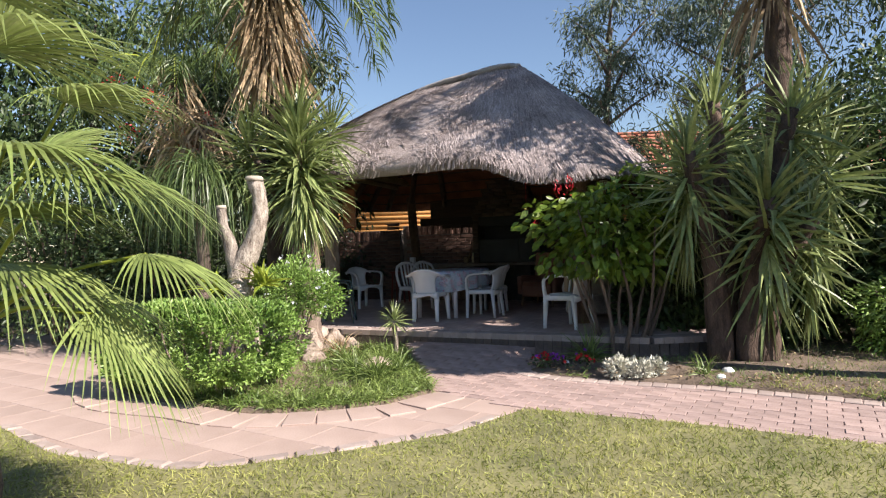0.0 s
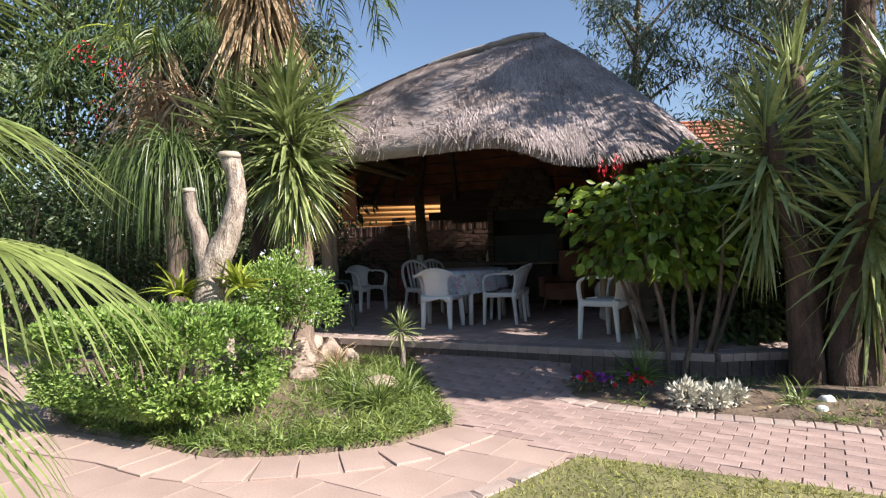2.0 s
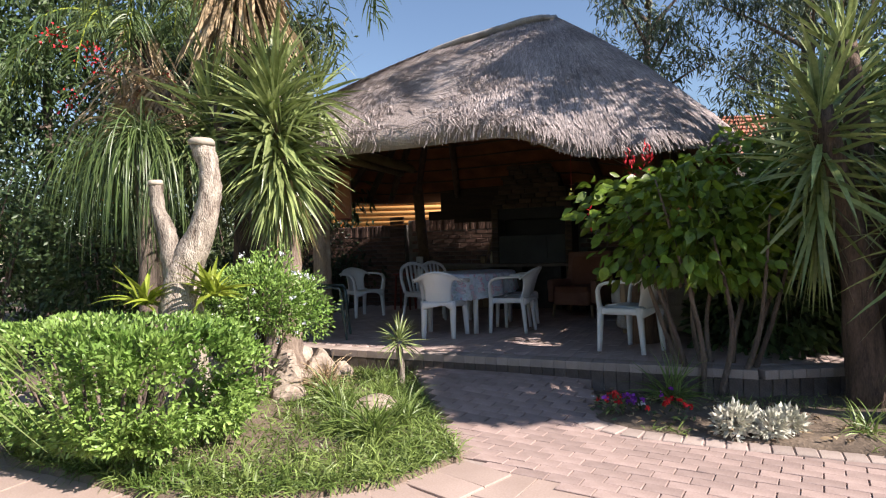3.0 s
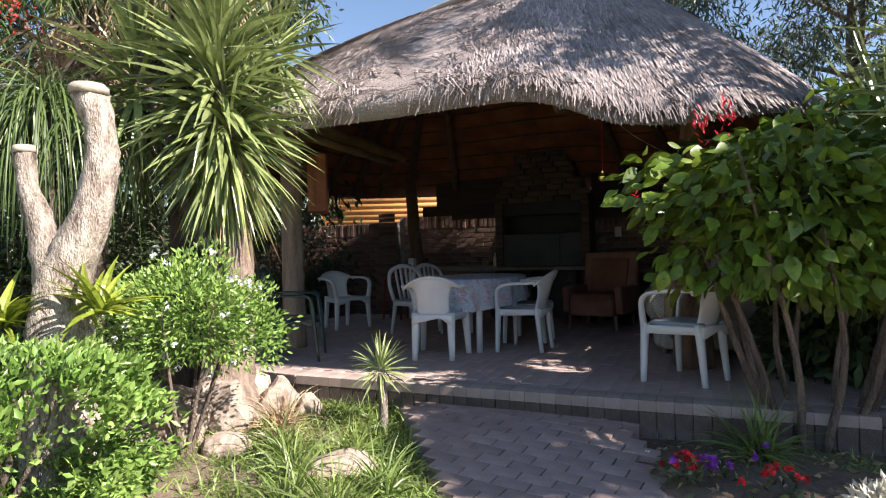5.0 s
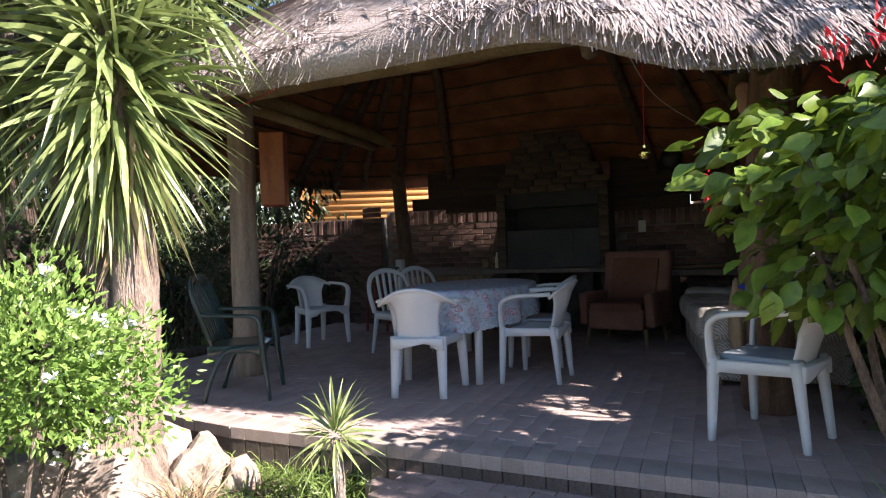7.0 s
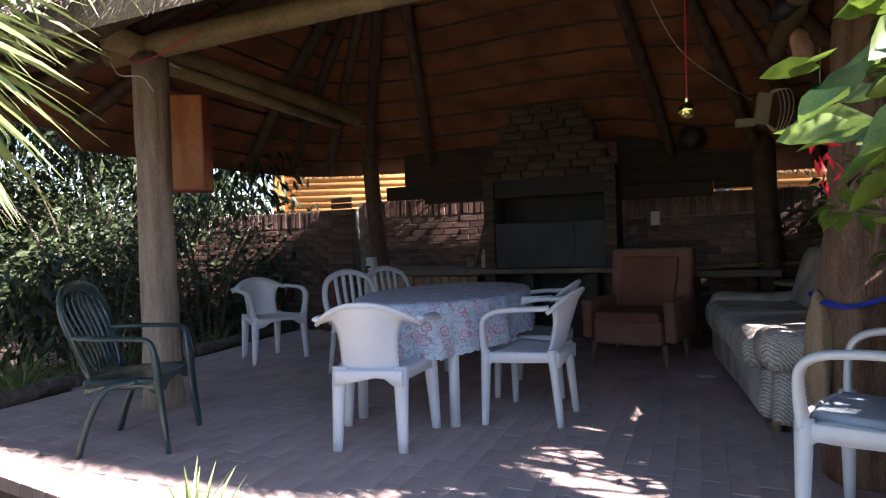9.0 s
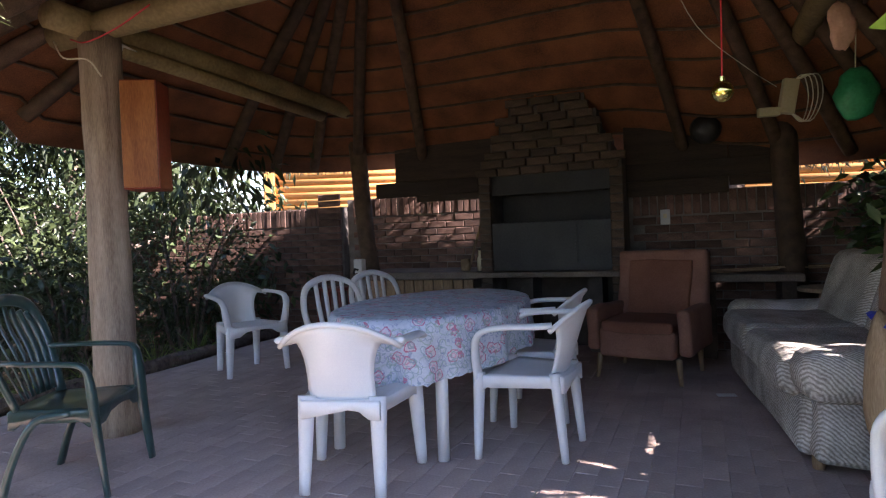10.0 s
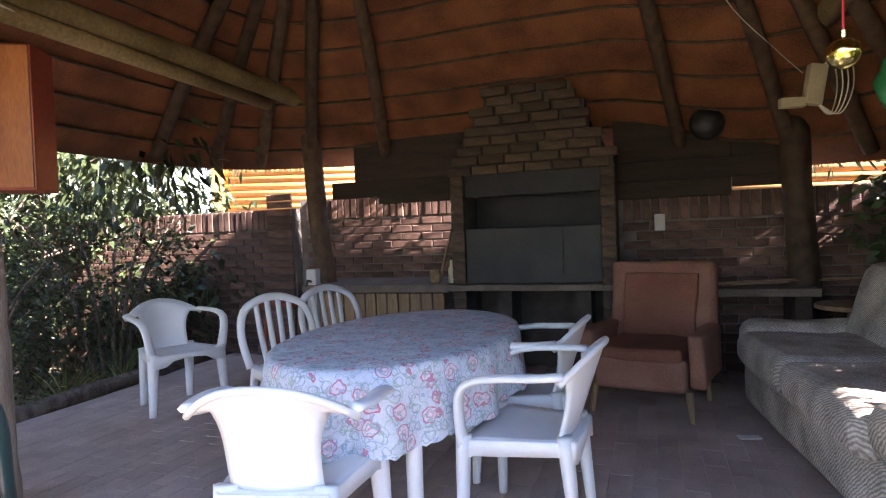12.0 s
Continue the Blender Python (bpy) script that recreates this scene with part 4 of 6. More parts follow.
# ---------- plants ----------
def blade_mesh(name, mat, width, bend, segs=5):
    """A sword leaf of length 1 along +y, folded along its middle."""
    bm = bmesh.new()
    rows = []
    for s in range(segs + 1):
        t = s / segs
        w = width * (0.6 + t if t < 0.4 else (1 - t) / 0.6) * 0.5
        z = -bend * t * t
        y = t * (1 - 0.15 * bend * t)
        rows.append([bm.verts.new((-w, y, z + w * 0.5)), bm.verts.new((0, y, z)), bm.verts.new((w, y, z + w * 0.5))])
    for a, b in zip(rows, rows[1:]):
        for i in (0, 1):
            bm.faces.new((a[i], a[i + 1], b[i + 1], b[i]))
    me = bpy.data.meshes.new(name)
    bm.to_mesh(me)
    bm.free()
    me.materials.append(mat)
    return me


SWORDS = [blade_mesh("leaf", M["yucca"], 0.082, b) for b in (0.05, 0.18, 0.35)]
DRY_SWORDS = [blade_mesh("dry_leaf", M["dry"], 0.07, b) for b in (0.1, 0.3)]


def along(at, d, length, roll):
    """The pose of a leaf at a place, growing along d."""
    q = Vector(d).to_track_quat("Y", "Z").to_matrix().to_4x4()
    return Matrix.Translation(at) @ q @ pose(0, 0, 0, 0, roll, 0) @ Matrix.Scale(length, 4)


def rosette(parent, at, length, count, rng, low=-70, dry=0, spread=0.35):
    """A head of sword leaves round a centre; the lower ones hang."""
    at = Vector(at)
    for k in range(count + dry):
        t = k / max(count - 1, 1)
        el = 85 - (85 - low) * min(t, 1.0) ** 0.8 + rng.uniform(-10, 10)
        az = k * 137.5 + rng.uniform(-15, 15)
        isdry = k >= count
        if isdry:
            el = rng.uniform(-88, -55)
        d = Vector((math.cos(radians(el)) * math.cos(radians(az)), math.cos(radians(el)) * math.sin(radians(az)), math.sin(radians(el))))
        me = rng.choice(DRY_SWORDS if isdry else SWORDS)
        ob = link("dry_leaf" if isdry else "leaf", me, parent)
        base = at + Vector((0, 0, -spread * min(t, 1.1) * length)) + d * 0.04
        ob.matrix_basis = along(base, d, length * rng.uniform(0.8, 1.1), rng.uniform(-25, 25))


def rosette_mass(at, length, count, seed, low=-70, width=0.055, droop=0.25, spread=0.35):
    """The same head as arrays, for the leaves beyond those that stand singly."""
    rr = np.random.default_rng(seed)
    t = np.linspace(0, 1, count)
    el = np.radians(85 - (85 - low) * t ** 0.8 + rr.uniform(-10, 10, count))
    az = np.radians(np.arange(count) * 137.5 + rr.uniform(-15, 15, count))
    d = np.column_stack([np.cos(el) * np.cos(az), np.cos(el) * np.sin(az), np.sin(el)])
    p = np.array(at) + d * 0.04 - np.array([0, 0, 1]) * (spread * t * length)[:, None]
    return blades(p, d, length * rr.uniform(0.8, 1.1, count), width * length, droop, 4, rr)


def trunk(parent, pts, radii, mat, label="", name="trunk", n=12, wob=0.1):
    return pole(name, pts, radii, mat, parent, label, n, wob)


rng = random.Random(3)
y1 = thing("yucca", "tall yucca with two heads of sword leaves over rocks", "yucca", pose(-1.75, 7.2, 0), "yuccas")
trunk(y1, [(-0.08, -0.05, 0), (-0.04, -0.02, 0.3), (0.03, 0, 0.7), (0.05, 0, 1.3), (-0.02, 0, 2.1), (-0.08, 0, 2.85)], (0.36, 0.21, 0.125, 0.11, 0.1, 0.08), M["yucca_bark"], "pale barked trunk with spreading root")
trunk(y1, [(0.03, 0, 0.9), (-0.3, 0.08, 1.7), (-0.7, 0.1, 2.8)], (0.1, 0.09, 0.07), M["dark_bark"])
rosette(y1, (-0.06, -0.03, 2.92), 0.8, 185, rng, low=-82, dry=8, spread=1.0)
rosette(y1, (-0.72, 0.1, 2.88), 0.68, 70, rng, low=-70, dry=10, spread=0.6)
v, f = joined(rosette_mass((-0.05, 0, 2.75), 0.72, 300, 21, -86, spread=1.25, droop=0.5), rosette_mass((-0.72, 0.1, 2.7), 0.66, 120, 22, -86, spread=0.9), rosette_mass((0.3, 0.25, 2.95), 0.6, 90, 23, -60), rosette_mass((0.02, -0.02, 2.3), 0.7, 240, 25, -88, spread=0.6, droop=0.6))
tagged(mass("inner_leaves", v, f, M["yucca_rest"], y1), kind="stuff")
n = 60
p = np.column_stack([R.normal(0.04, 0.08, n), R.normal(0, 0.08, n), R.uniform(1.5, 2.05, n)])
v, f = blades(p, np.column_stack([R.normal(0, 0.3, n), R.normal(0, 0.3, n), -np.ones(n)]), R.uniform(0.35, 0.6, n), 0.035, 0.2)
tagged(mass("dry_skirt", v, f, M["dry_rest"], y1, "tan dry hanging leaves"), kind="stuff")

y2 = thing("yucca", "broad yucca clump with several heads and brown trunks", "yucca", pose(3.1, 6.0, 0), "yuccas")
sets = []
for q, ((x, y, z), l, c) in enumerate((((-0.45, 0.0, 2.25), 0.72, 70), ((0.25, -0.25, 1.75), 0.8, 80), ((0.0, 0.4, 2.85), 0.75, 45), ((0.75, 0.2, 2.7), 0.75, 45), ((0.7, -0.2, 1.5), 0.6, 50))):
    trunk(y2, [(x * 0.35, y * 0.4, 0), (x * 0.5, y * 0.5, z * 0.5), (x, y, z)], (0.15, 0.1, 0.08), M["brown_bark"])
    rosette(y2, (x, y, z), l, c, rng, low=-75, spread=0.6)
    sets.append(rosette_mass((x, y + 0.05, z - 0.15), l, 100, 30 + q, -88, spread=1.0))
sets.append(rosette_mass((1.3, 0.5, 2.2), 0.8, 120, 40, -85, spread=0.8))
sets.append(rosette_mass((0.3, 1.0, 2.6), 0.8, 120, 41, -85, spread=0.8))
sets.append(rosette_mass((-0.3, 0.9, 2.0), 0.8, 120, 42, -85, spread=0.8))
sets.append(rosette_mass((1.5, 1.2, 2.9), 0.85, 120, 43, -85, spread=0.8))
v, f = joined(*sets)
tagged(mass("inner_leaves", v, f, M["yucca_rest"], y2), kind="stuff")

stump = thing("tree_stump", "pale forked tree stump with sawn tops", "stump", pose(-2.1, 5.85, 0))
trunk(stump, [(0, 0, 0), (-0.02, 0, 0.8), (0.01, 0, 1.15), (0.13, -0.01, 1.4), (0.22, -0.02, 1.68), (0.235, -0.03, 1.9), (0.19, -0.05, 2.1)], (0.2, 0.15, 0.13, 0.1, 0.085, 0.075, 0.085), M["bark"], "cracked pale bark")
trunk(stump, [(-0.02, 0, 1.05), (-0.1, 0, 1.4), (-0.17, 0.0, 1.62), (-0.19, 0, 1.82)], (0.1, 0.075, 0.05, 0.05), M["bark"], name="branch")
bm = bmesh.new()
tube(bm, [(0.188, -0.05, 2.09), (0.19, -0.052, 2.12), (0.19, -0.052, 2.135)], (0.092, 0.092, 0.075), 16, wobble=0.04, rng=random)
part("sawn_top", bm, M["cut"], stump, "pale sawn top", smooth=True)
bm = bmesh.new()
tube(bm, [(-0.19, 0, 1.81), (-0.192, 0, 1.845)], (0.056, 0.05), 12)
part("sawn_top", bm, M["cut"], stump, "pale sawn top", smooth=True)

# clipped hedge
hedge = thing("hedge", "clipped rounded bright green hedge shrub beside the path", "hedge", pose(-2.32, 5.3, 0, 0, 0, -22))
k = 26000
d = unit(R.normal(size=(k, 3)))
e = np.sign(d) * np.abs(d) ** 0.5
lump = 1 + 0.07 * np.sin(d[:, :1] * 9 + 1) * np.cos(d[:, 2:] * 8) + 0.05 * np.sin(d[:, 1:2] * 13)
pts = e * np.array([0.92, 0.55, 0.36]) * lump * (0.86 + 0.16 * R.random((k, 1))) + np.array([0, 0, 0.50])
v, f = leaves(pts, d + R.normal(0, 0.7, (k, 3)) + np.array([0, 0, 0.4]), R.uniform(0.03, 0.06, k), R.uniform(0.014, 0.026, k))
tagged(mass("foliage", v, f, M["hedge"], hedge), kind="stuff")
for q in range(14):
    x, y = R.uniform(-0.5, 0.5), R.uniform(-0.25, 0.25)
    trunk(hedge, [(x * 0.5, y * 0.5, 0), (x, y, 0.35), (x * 1.4, y * 1.2, 0.7)], (0.02, 0.014, 0.006), M["dark_bark"], name="stem", n=5)

# flowering shrub by the stump
plumbago = thing("flowering_shrub", "loose light green shrub dotted with white flowers", "shrub", pose(-1.72, 6.35, 0))
p1, d1 = ball_points(5600, (0.05, 0, 0.94), (0.46, 0.36, 0.34), 0.4)
p2, d2 = ball_points(2600, (-0.38, 0.1, 0.8), (0.32, 0.3, 0.32), 0.4)
p3, d3 = ball_points(1100, (0.38, 0.1, 0.8), (0.24, 0.25, 0.25), 0.2)
p, d = np.concatenate([p1, p2, p3]), np.concatenate([d1, d2, d3])
v, f = leaves(p, d + R.normal(0, 0.6, d.shape) + np.array([0, 0, 0.3]), R.uniform(0.028, 0.052, len(p)), R.uniform(0.012, 0.022, len(p)))
tagged(mass("foliage", v, f, M["hedge"], plumbago), kind="stuff")
p, d = ball_points(26, (0.05, -0.05, 0.96), (0.45, 0.4, 0.38), 0.92)
sets = [leaves(np.repeat(p, 9, axis=0) + R.normal(0, 0.012, (26 * 9, 3)), np.repeat(d, 9, axis=0) + R.normal(0, 0.8, (26 * 9, 3)), 0.022, 0.018)]
v, f = joined(*sets)
tagged(mass("flower_mass", v, f, M["white_petal"], plumbago, "small white flowers"), kind="stuff")
for q in range(8):
    a = q * 0.8
    trunk(plumbago, [(0, 0, 0), (0.15 * math.cos(a), 0.15 * math.sin(a), 0.4), (0.35 * math.cos(a), 0.3 * math.sin(a), 0.95)], (0.018, 0.012, 0.004), M["dark_bark"], name="stem", n=5)

LIME = [blade_mesh("leaf", M["lime"], 0.12, b) for b in (0.3, 0.6)]
brom = thing("bromeliad", "yellow-green strap-leaved bromeliad growing on the stump", "bromeliad", pose(-2.05, 5.72, 0.98))
for bx, by, bz, n in ((0.22, 0.0, 0.0, 42), (-0.28, 0.02, -0.05, 36)):
    for k in range(n):
        el, az = rng.uniform(5, 80), k * 137.5
        dd = Vector((math.cos(radians(el)) * math.cos(radians(az)), math.cos(radians(el)) * math.sin(radians(az)), math.sin(radians(el))))
        ob = link("leaf", rng.choice(LIME), brom)
        ob.matrix_basis = along(Vector((bx + rng.uniform(-0.06, 0.06), by + rng.uniform(-0.06, 0.06), bz)), dd, rng.uniform(0.22, 0.4), rng.uniform(-30, 30))

# broad-leaved shrub at the hut's corner
def broad_leaf(name, mat, bend):
    """A broad leaf of length 1 along +y with a folded midrib and wavy edge."""
    bm = bmesh.new()
    prof = (0.02, 0.22, 0.34, 0.36, 0.28, 0.14, 0.0)
    rows = []
    for s, w in enumerate(prof):
        t = s / 6
        z = -bend * t * t
        wave = 0.03 * math.sin(s * 2.1)
        rows.append([bm.verts.new((-w, t, z + 0.3 * w + wave)), bm.verts.new((0, t, z)), bm.verts.new((w, t, z + 0.3 * w - wave))])
    for a, b in zip(rows, rows[1:]):
        for i in (0, 1):
            bm.faces.new((a[i], a[i + 1], b[i + 1], b[i]))
    me = bpy.data.meshes.new(name)
    bm.to_mesh(me)
    bm.free()
    me.materials.append(mat)
    me.polygons.foreach_set("use_smooth", [True] * len(me.polygons))
    return me


BROAD = [broad_leaf("leaf", M["shrub"], b) for b in (0.1, 0.3, 0.5)]
shrub = thing("broadleaf_shrub", "large-leaved green shrub hiding the hut's corner post", "shrub", pose(2.05, 6.5, 0))
tips = []
for q in range(11):
    a = q * 0.6 + 1.5
    tip = Vector((0.75 * math.cos(a), 0.42 * math.sin(a), rng.uniform(1.2, 2.0)))
    tips.append(tip)
    trunk(shrub, [(0.2 * math.cos(a), 0.15 * math.sin(a), 0), (0.4 * math.cos(a + 0.3), 0.25 * math.sin(a), 0.6), tuple(tip)], (0.028, 0.02, 0.008), M["dark_bark"], name="stem", n=6)
pts, d = ball_points(240, (-0.05, -0.05, 1.5), (0.85, 0.5, 0.58), 0.8)
sprays = ((-0.76, 0.55, 1.38), (-0.64, 0.62, 1.5), (-0.45, 0.85, 1.8), (-0.4, 0.8, 2.0), (-0.56, 0.6, 1.25))
for q in sprays:
    trunk(shrub, [(-0.2, 0.2, 0.9), (q[0] * 0.6, q[1] * 0.7, q[2] - 0.1), q], (0.012, 0.009, 0.005), M["dark_bark"], name="stem", n=5)
    for k in range(12):
        el, az = rng.uniform(-20, 60), k * 137.5
        dd = Vector((math.cos(radians(el)) * math.cos(radians(az)), math.cos(radians(el)) * math.sin(radians(az)), math.sin(radians(el)) - 0.4))
        ob = link("leaf", rng.choice(BROAD), shrub)
        ob.matrix_basis = along(Vector(q) + dd * 0.03, dd, rng.uniform(0.06, 0.095), rng.uniform(-30, 30))
for p, dd in zip(pts, d):
    ob = link("leaf", rng.choice(BROAD), shrub)
    g = Vector((dd[0] + rng.gauss(0, 0.3), dd[1] + rng.gauss(0, 0.3), -0.35 + 0.3 * dd[2] + rng.gauss(0, 0.25)))
    ob.matrix_basis = along(Vector(p), g, rng.uniform(0.085, 0.15), rng.uniform(-60, 60))
k = 1900
pts, d = ball_points(k, (0, 0.05, 1.5), (0.9, 0.58, 0.6), 0.35)
v, f = broad_leaves(pts, d * np.array([1, 1, 0.3]) + np.array([0, 0, -0.35]) + R.normal(0, 0.35, (k, 3)), R.uniform(0.08, 0.145, k), R.uniform(0.05, 0.085, k))
tagged(mass("inner_leaves", v, f, M["shrub_rest"], shrub), kind="stuff")
for x, y, z in ((-0.72, -0.25, 1.92), (-0.6, -0.3, 1.96), (-0.92, 0.38, 1.53)):
    p = np.array([x, y, z]) + R.normal(0, 0.02, (24, 3)) * np.array([1, 1, 3])
    v, f = leaves(p, R.normal(0, 0.5, (24, 3)) + np.array([0, 0, 1.0]), 0.05, 0.014)
    tagged(mass("flower_spike", v, f, M["red"], shrub, "dark red flower spike"), kind="stuff")


# ---------- palms ----------
def fan_leaf(parent, hub, d, radius, seed, mat, petiole_from=None, folds=40, arc=165, droop=0.35):
    """One fan leaf: segments that spread from the hub, joined near it and free at the tips."""
    rr = random.Random(seed)
    hub, d = Vector(hub), Vector(d).normalized()
    side = d.cross(Vector((0, 0, 1))).normalized()
    up = side.cross(d)
    vs, fs = [], []
    for k in range(folds):
        a = radians(-arc / 2 + arc * k / (folds - 1))
        ln = radius * (0.78 + 0.22 * math.cos(a)) * rr.uniform(0.92, 1.05)
        way = (d * math.cos(a) + side * math.sin(a)).normalized()
        half = radians(arc / folds / 2)
        across = (side * math.cos(a) - d * math.sin(a)).normalized()
        o = len(vs)
        for s in range(6):
            t = s / 5
            w = ln * t * math.tan(half) if t <= 0.5 else ln * 0.5 * math.tan(half) * (1 - t) * 2
            c = hub + way * ln * t + up * (0.06 * math.sin(t * 2) * math.cos(a)) - Vector((0, 0, 1)) * ln * droop * t ** 3 * (1 + rr.uniform(-0.15, 0.25))
            vs += [c + across * w, c + up * (0.012 if k % 2 else -0.012) * min(t * 3, 1) * (1 - t), c - across * w]
        for s in range(5):
            b = o + s * 3
            fs += [(b, b + 1, b + 4, b + 3), (b + 1, b + 2, b + 5, b + 4)]
    leaf = mass("fan_leaf", np.array(vs), np.array(fs), mat, parent)
    if petiole_from is not None:
        q = Vector(petiole_from)
        trunk(leaf, [tuple(q), tuple((q + hub) / 2 + Vector((0, 0, 0.1))), tuple(hub)], (0.016, 0.011, 0.007), M["lime"], name="petiole", n=6, wob=0.0)
    return leaf


fan = thing("fan_palm", "young fan palm with wide pleated green leaves beside the lawn", "palm", pose(-2.3, 2.45, 0))
trunk(fan, [(0, 0, 0), (0, 0, 0.5), (0, 0, 0.95)], (0.2, 0.18, 0.13), M["dark_bark"], "fibrous short trunk", wob=0.2)
FANS = (((1.1, -0.15, 1.32), (0.9, 0.05, -0.42), 0.56), ((0.92, -0.28, 1.06), (0.7, 0.1, -0.75), 0.6), ((0.78, -0.2, 1.7), (1.0, 0.0, -0.2), 0.72),
        ((0.7, -0.1, 2.05), (0.9, 0.05, 0.1), 0.62), ((0.35, -0.1, 2.3), (0.5, 0.1, 0.8), 0.7), ((0.55, -0.35, 1.5), (0.9, -0.3, 0.1), 0.6),
        ((0.2, 0.4, 1.9), (0.2, 0.8, 0.5), 0.65), ((-0.6, -0.3, 1.5), (-0.9, -0.3, -0.1), 0.75), ((-0.5, 0.5, 1.6), (-0.6, 0.6, -0.1), 0.7),
        ((0.5, -0.3, 2.25), (0.9, -0.1, 0.1), 0.78), ((0.62, -0.38, 1.78), (1.0, -0.1, -0.1), 0.76), ((0.45, -0.4, 2.5), (0.8, -0.1, 0.4), 0.8), ((0.5, -0.3, 1.3), (1.0, -0.2, -0.3), 0.68),
        ((-0.1, -0.7, 1.4), (0, -1, -0.1), 0.7), ((0.6, 0.05, 1.15), (0.85, 0.15, -0.35), 0.55))
for k, (hub, d, r) in enumerate(FANS):
    fan_leaf(fan, hub, d, r, k, M["fan"], (0.03, 0, 0.9))


def feather_frond(parent, start, az, length, rise, seed, mat, hang=0.7, name="frond", pairs=60, leaflet=0.5):
    """An arching feather leaf: a rachis with hanging leaflets on both sides."""
    rr = np.random.default_rng(seed)
    t = np.linspace(0, 1, pairs)
    out = np.array([math.cos(az), math.sin(az), 0])
    x = length * (t - 0.22 * t ** 3)
    z = rise * np.sin(t * 2.0) * 1.0 - length * 0.75 * t ** 2.6
    c = np.array(start) + out * x[:, None] + np.array([0, 0, 1]) * z[:, None]
    side = np.array([-out[1], out[0], 0])
    sets = []
    for sg in (-1, 1):
        d = side * sg * 0.8 + out * 0.5 + np.array([0, 0, -0.15]) + rr.normal(0, 0.18, (pairs, 3))
        sets.append(blades(c, d, leaflet * (0.5 + np.sin(t * 2.6 + 0.3) * 0.6) * rr.uniform(0.8, 1.15, pairs), 0.026, hang * 2.4, 4, rr))
    v, f = joined(*sets)
    fr = mass(name, v, f, mat, parent)
    bm = bmesh.new()
    tube(bm, [Vector(p) for p in c[::6]], list(np.linspace(0.022, 0.005, len(c[::6]))), 5)
    part("rachis", bm, M["lime"] if mat is M["palm"] else M["dry"], fr)
    return fr


def feather_palm(at, height, fronds, length, seed, label, skirt=0):
    r = random.Random(seed)
    t = thing("feather_palm", label, "palm", pose(*at), "palms")
    trunk(t, [(0, 0, 0), (0.06, 0, height * 0.5), (0, 0, height)], (0.2, 0.16, 0.15), M["brown_bark"], "ringed brown trunk", wob=0.08)
    for k in range(fronds):
        a = k * 2.399
        feather_frond(t, (0.1 * math.cos(a), 0.1 * math.sin(a), height), a, length * r.uniform(0.85, 1.1), r.uniform(0.2, 1.3), seed * 100 + k, M["palm"])
    if skirt:
        n = skirt
        az = R.uniform(0, 2 * math.pi, n)
        zz = R.uniform(height - (2.4 if height > 6 else 1.3), height + 0.15, n)
        p = np.column_stack([0.17 * np.cos(az), 0.17 * np.sin(az), zz])
        d = np.column_stack([np.cos(az) * 0.5, np.sin(az) * 0.5, -np.ones(n) * 0.6]) + R.normal(0, 0.15, (n, 3))
        v, f = blades(p, d, R.uniform(0.5, 1.1, n), R.uniform(0.03, 0.07, n), 1.0, 4)
        tagged(mass("dry_skirt", v, f, M["dry_rest"], t, "hanging skirt of dry tan fronds"), kind="stuff")
    return t


feather_palm((-2.25, 7.62, 0), 4.95, 20, 2.2, 1, "tall palm with arching fronds and a dry skirt behind the hut", 420)
feather_palm((4.4, 7.6, 0), 6.7, 18, 2.4, 2, "palm with drooping fronds and dry skirt above the yuccas", 260)
feather_palm((-5.2, 11.0, 0), 4.9, 14, 2.4, 3, "palm with drooping fronds among dark trees", 120)

skirt = thing("dead_palm_fronds", "heap of tan dead palm fronds hanging from a leaning trunk", "palm", pose(-3.9, 9.0, 0))
trunk(skirt, [(-0.1, 0.1, 0), (0.0, 0, 1.6), (0.1, 0, 3.4)], (0.12, 0.1, 0.08), M["dark_bark"])
n = 520
az = R.uniform(0, 2 * math.pi, n)
p = np.column_stack([R.normal(0, 0.22, n) - 0.1, R.normal(0, 0.2, n), R.uniform(2.7, 3.65, n)])
v, f = blades(p, np.column_stack([np.cos(az) * 0.8, np.sin(az) * 0.8, R.uniform(-0.6, 0.5, n)]), R.uniform(0.4, 1.0, n), R.uniform(0.02, 0.05, n), 1.8, 5)
tagged(mass("dry_frond_mass", v, f, M["dry_rest"], skirt), kind="stuff")

pony = thing("ponytail_plant", "green curtain of thin hanging strap leaves", "plant", pose(-3.1, 7.15, 0))
trunk(pony, [(0, 0, 0), (0.03, 0, 1.2), (0, 0, 2.35)], (0.1, 0.08, 0.07), M["dark_bark"])
sets = []
for cx, cy, cz, n in ((0, 0, 2.45, 420), (-0.35, 0.15, 2.25, 260), (0.3, 0.2, 2.3, 240)):
    az, el = R.uniform(0, 2 * math.pi, n), R.uniform(-0.2, 1.3, n)
    p = np.tile([cx, cy, cz], (n, 1)) + R.normal(0, 0.05, (n, 3))
    sets.append(blades(p, np.column_stack([np.cos(az) * np.cos(el), np.sin(az) * np.cos(el), np.sin(el)]), R.uniform(0.8, 1.5, n), 0.016, 4.2, 8))
v, f = joined(*sets)
tagged(mass("strap_leaves", v, f, M["palm"], pony), kind="stuff")


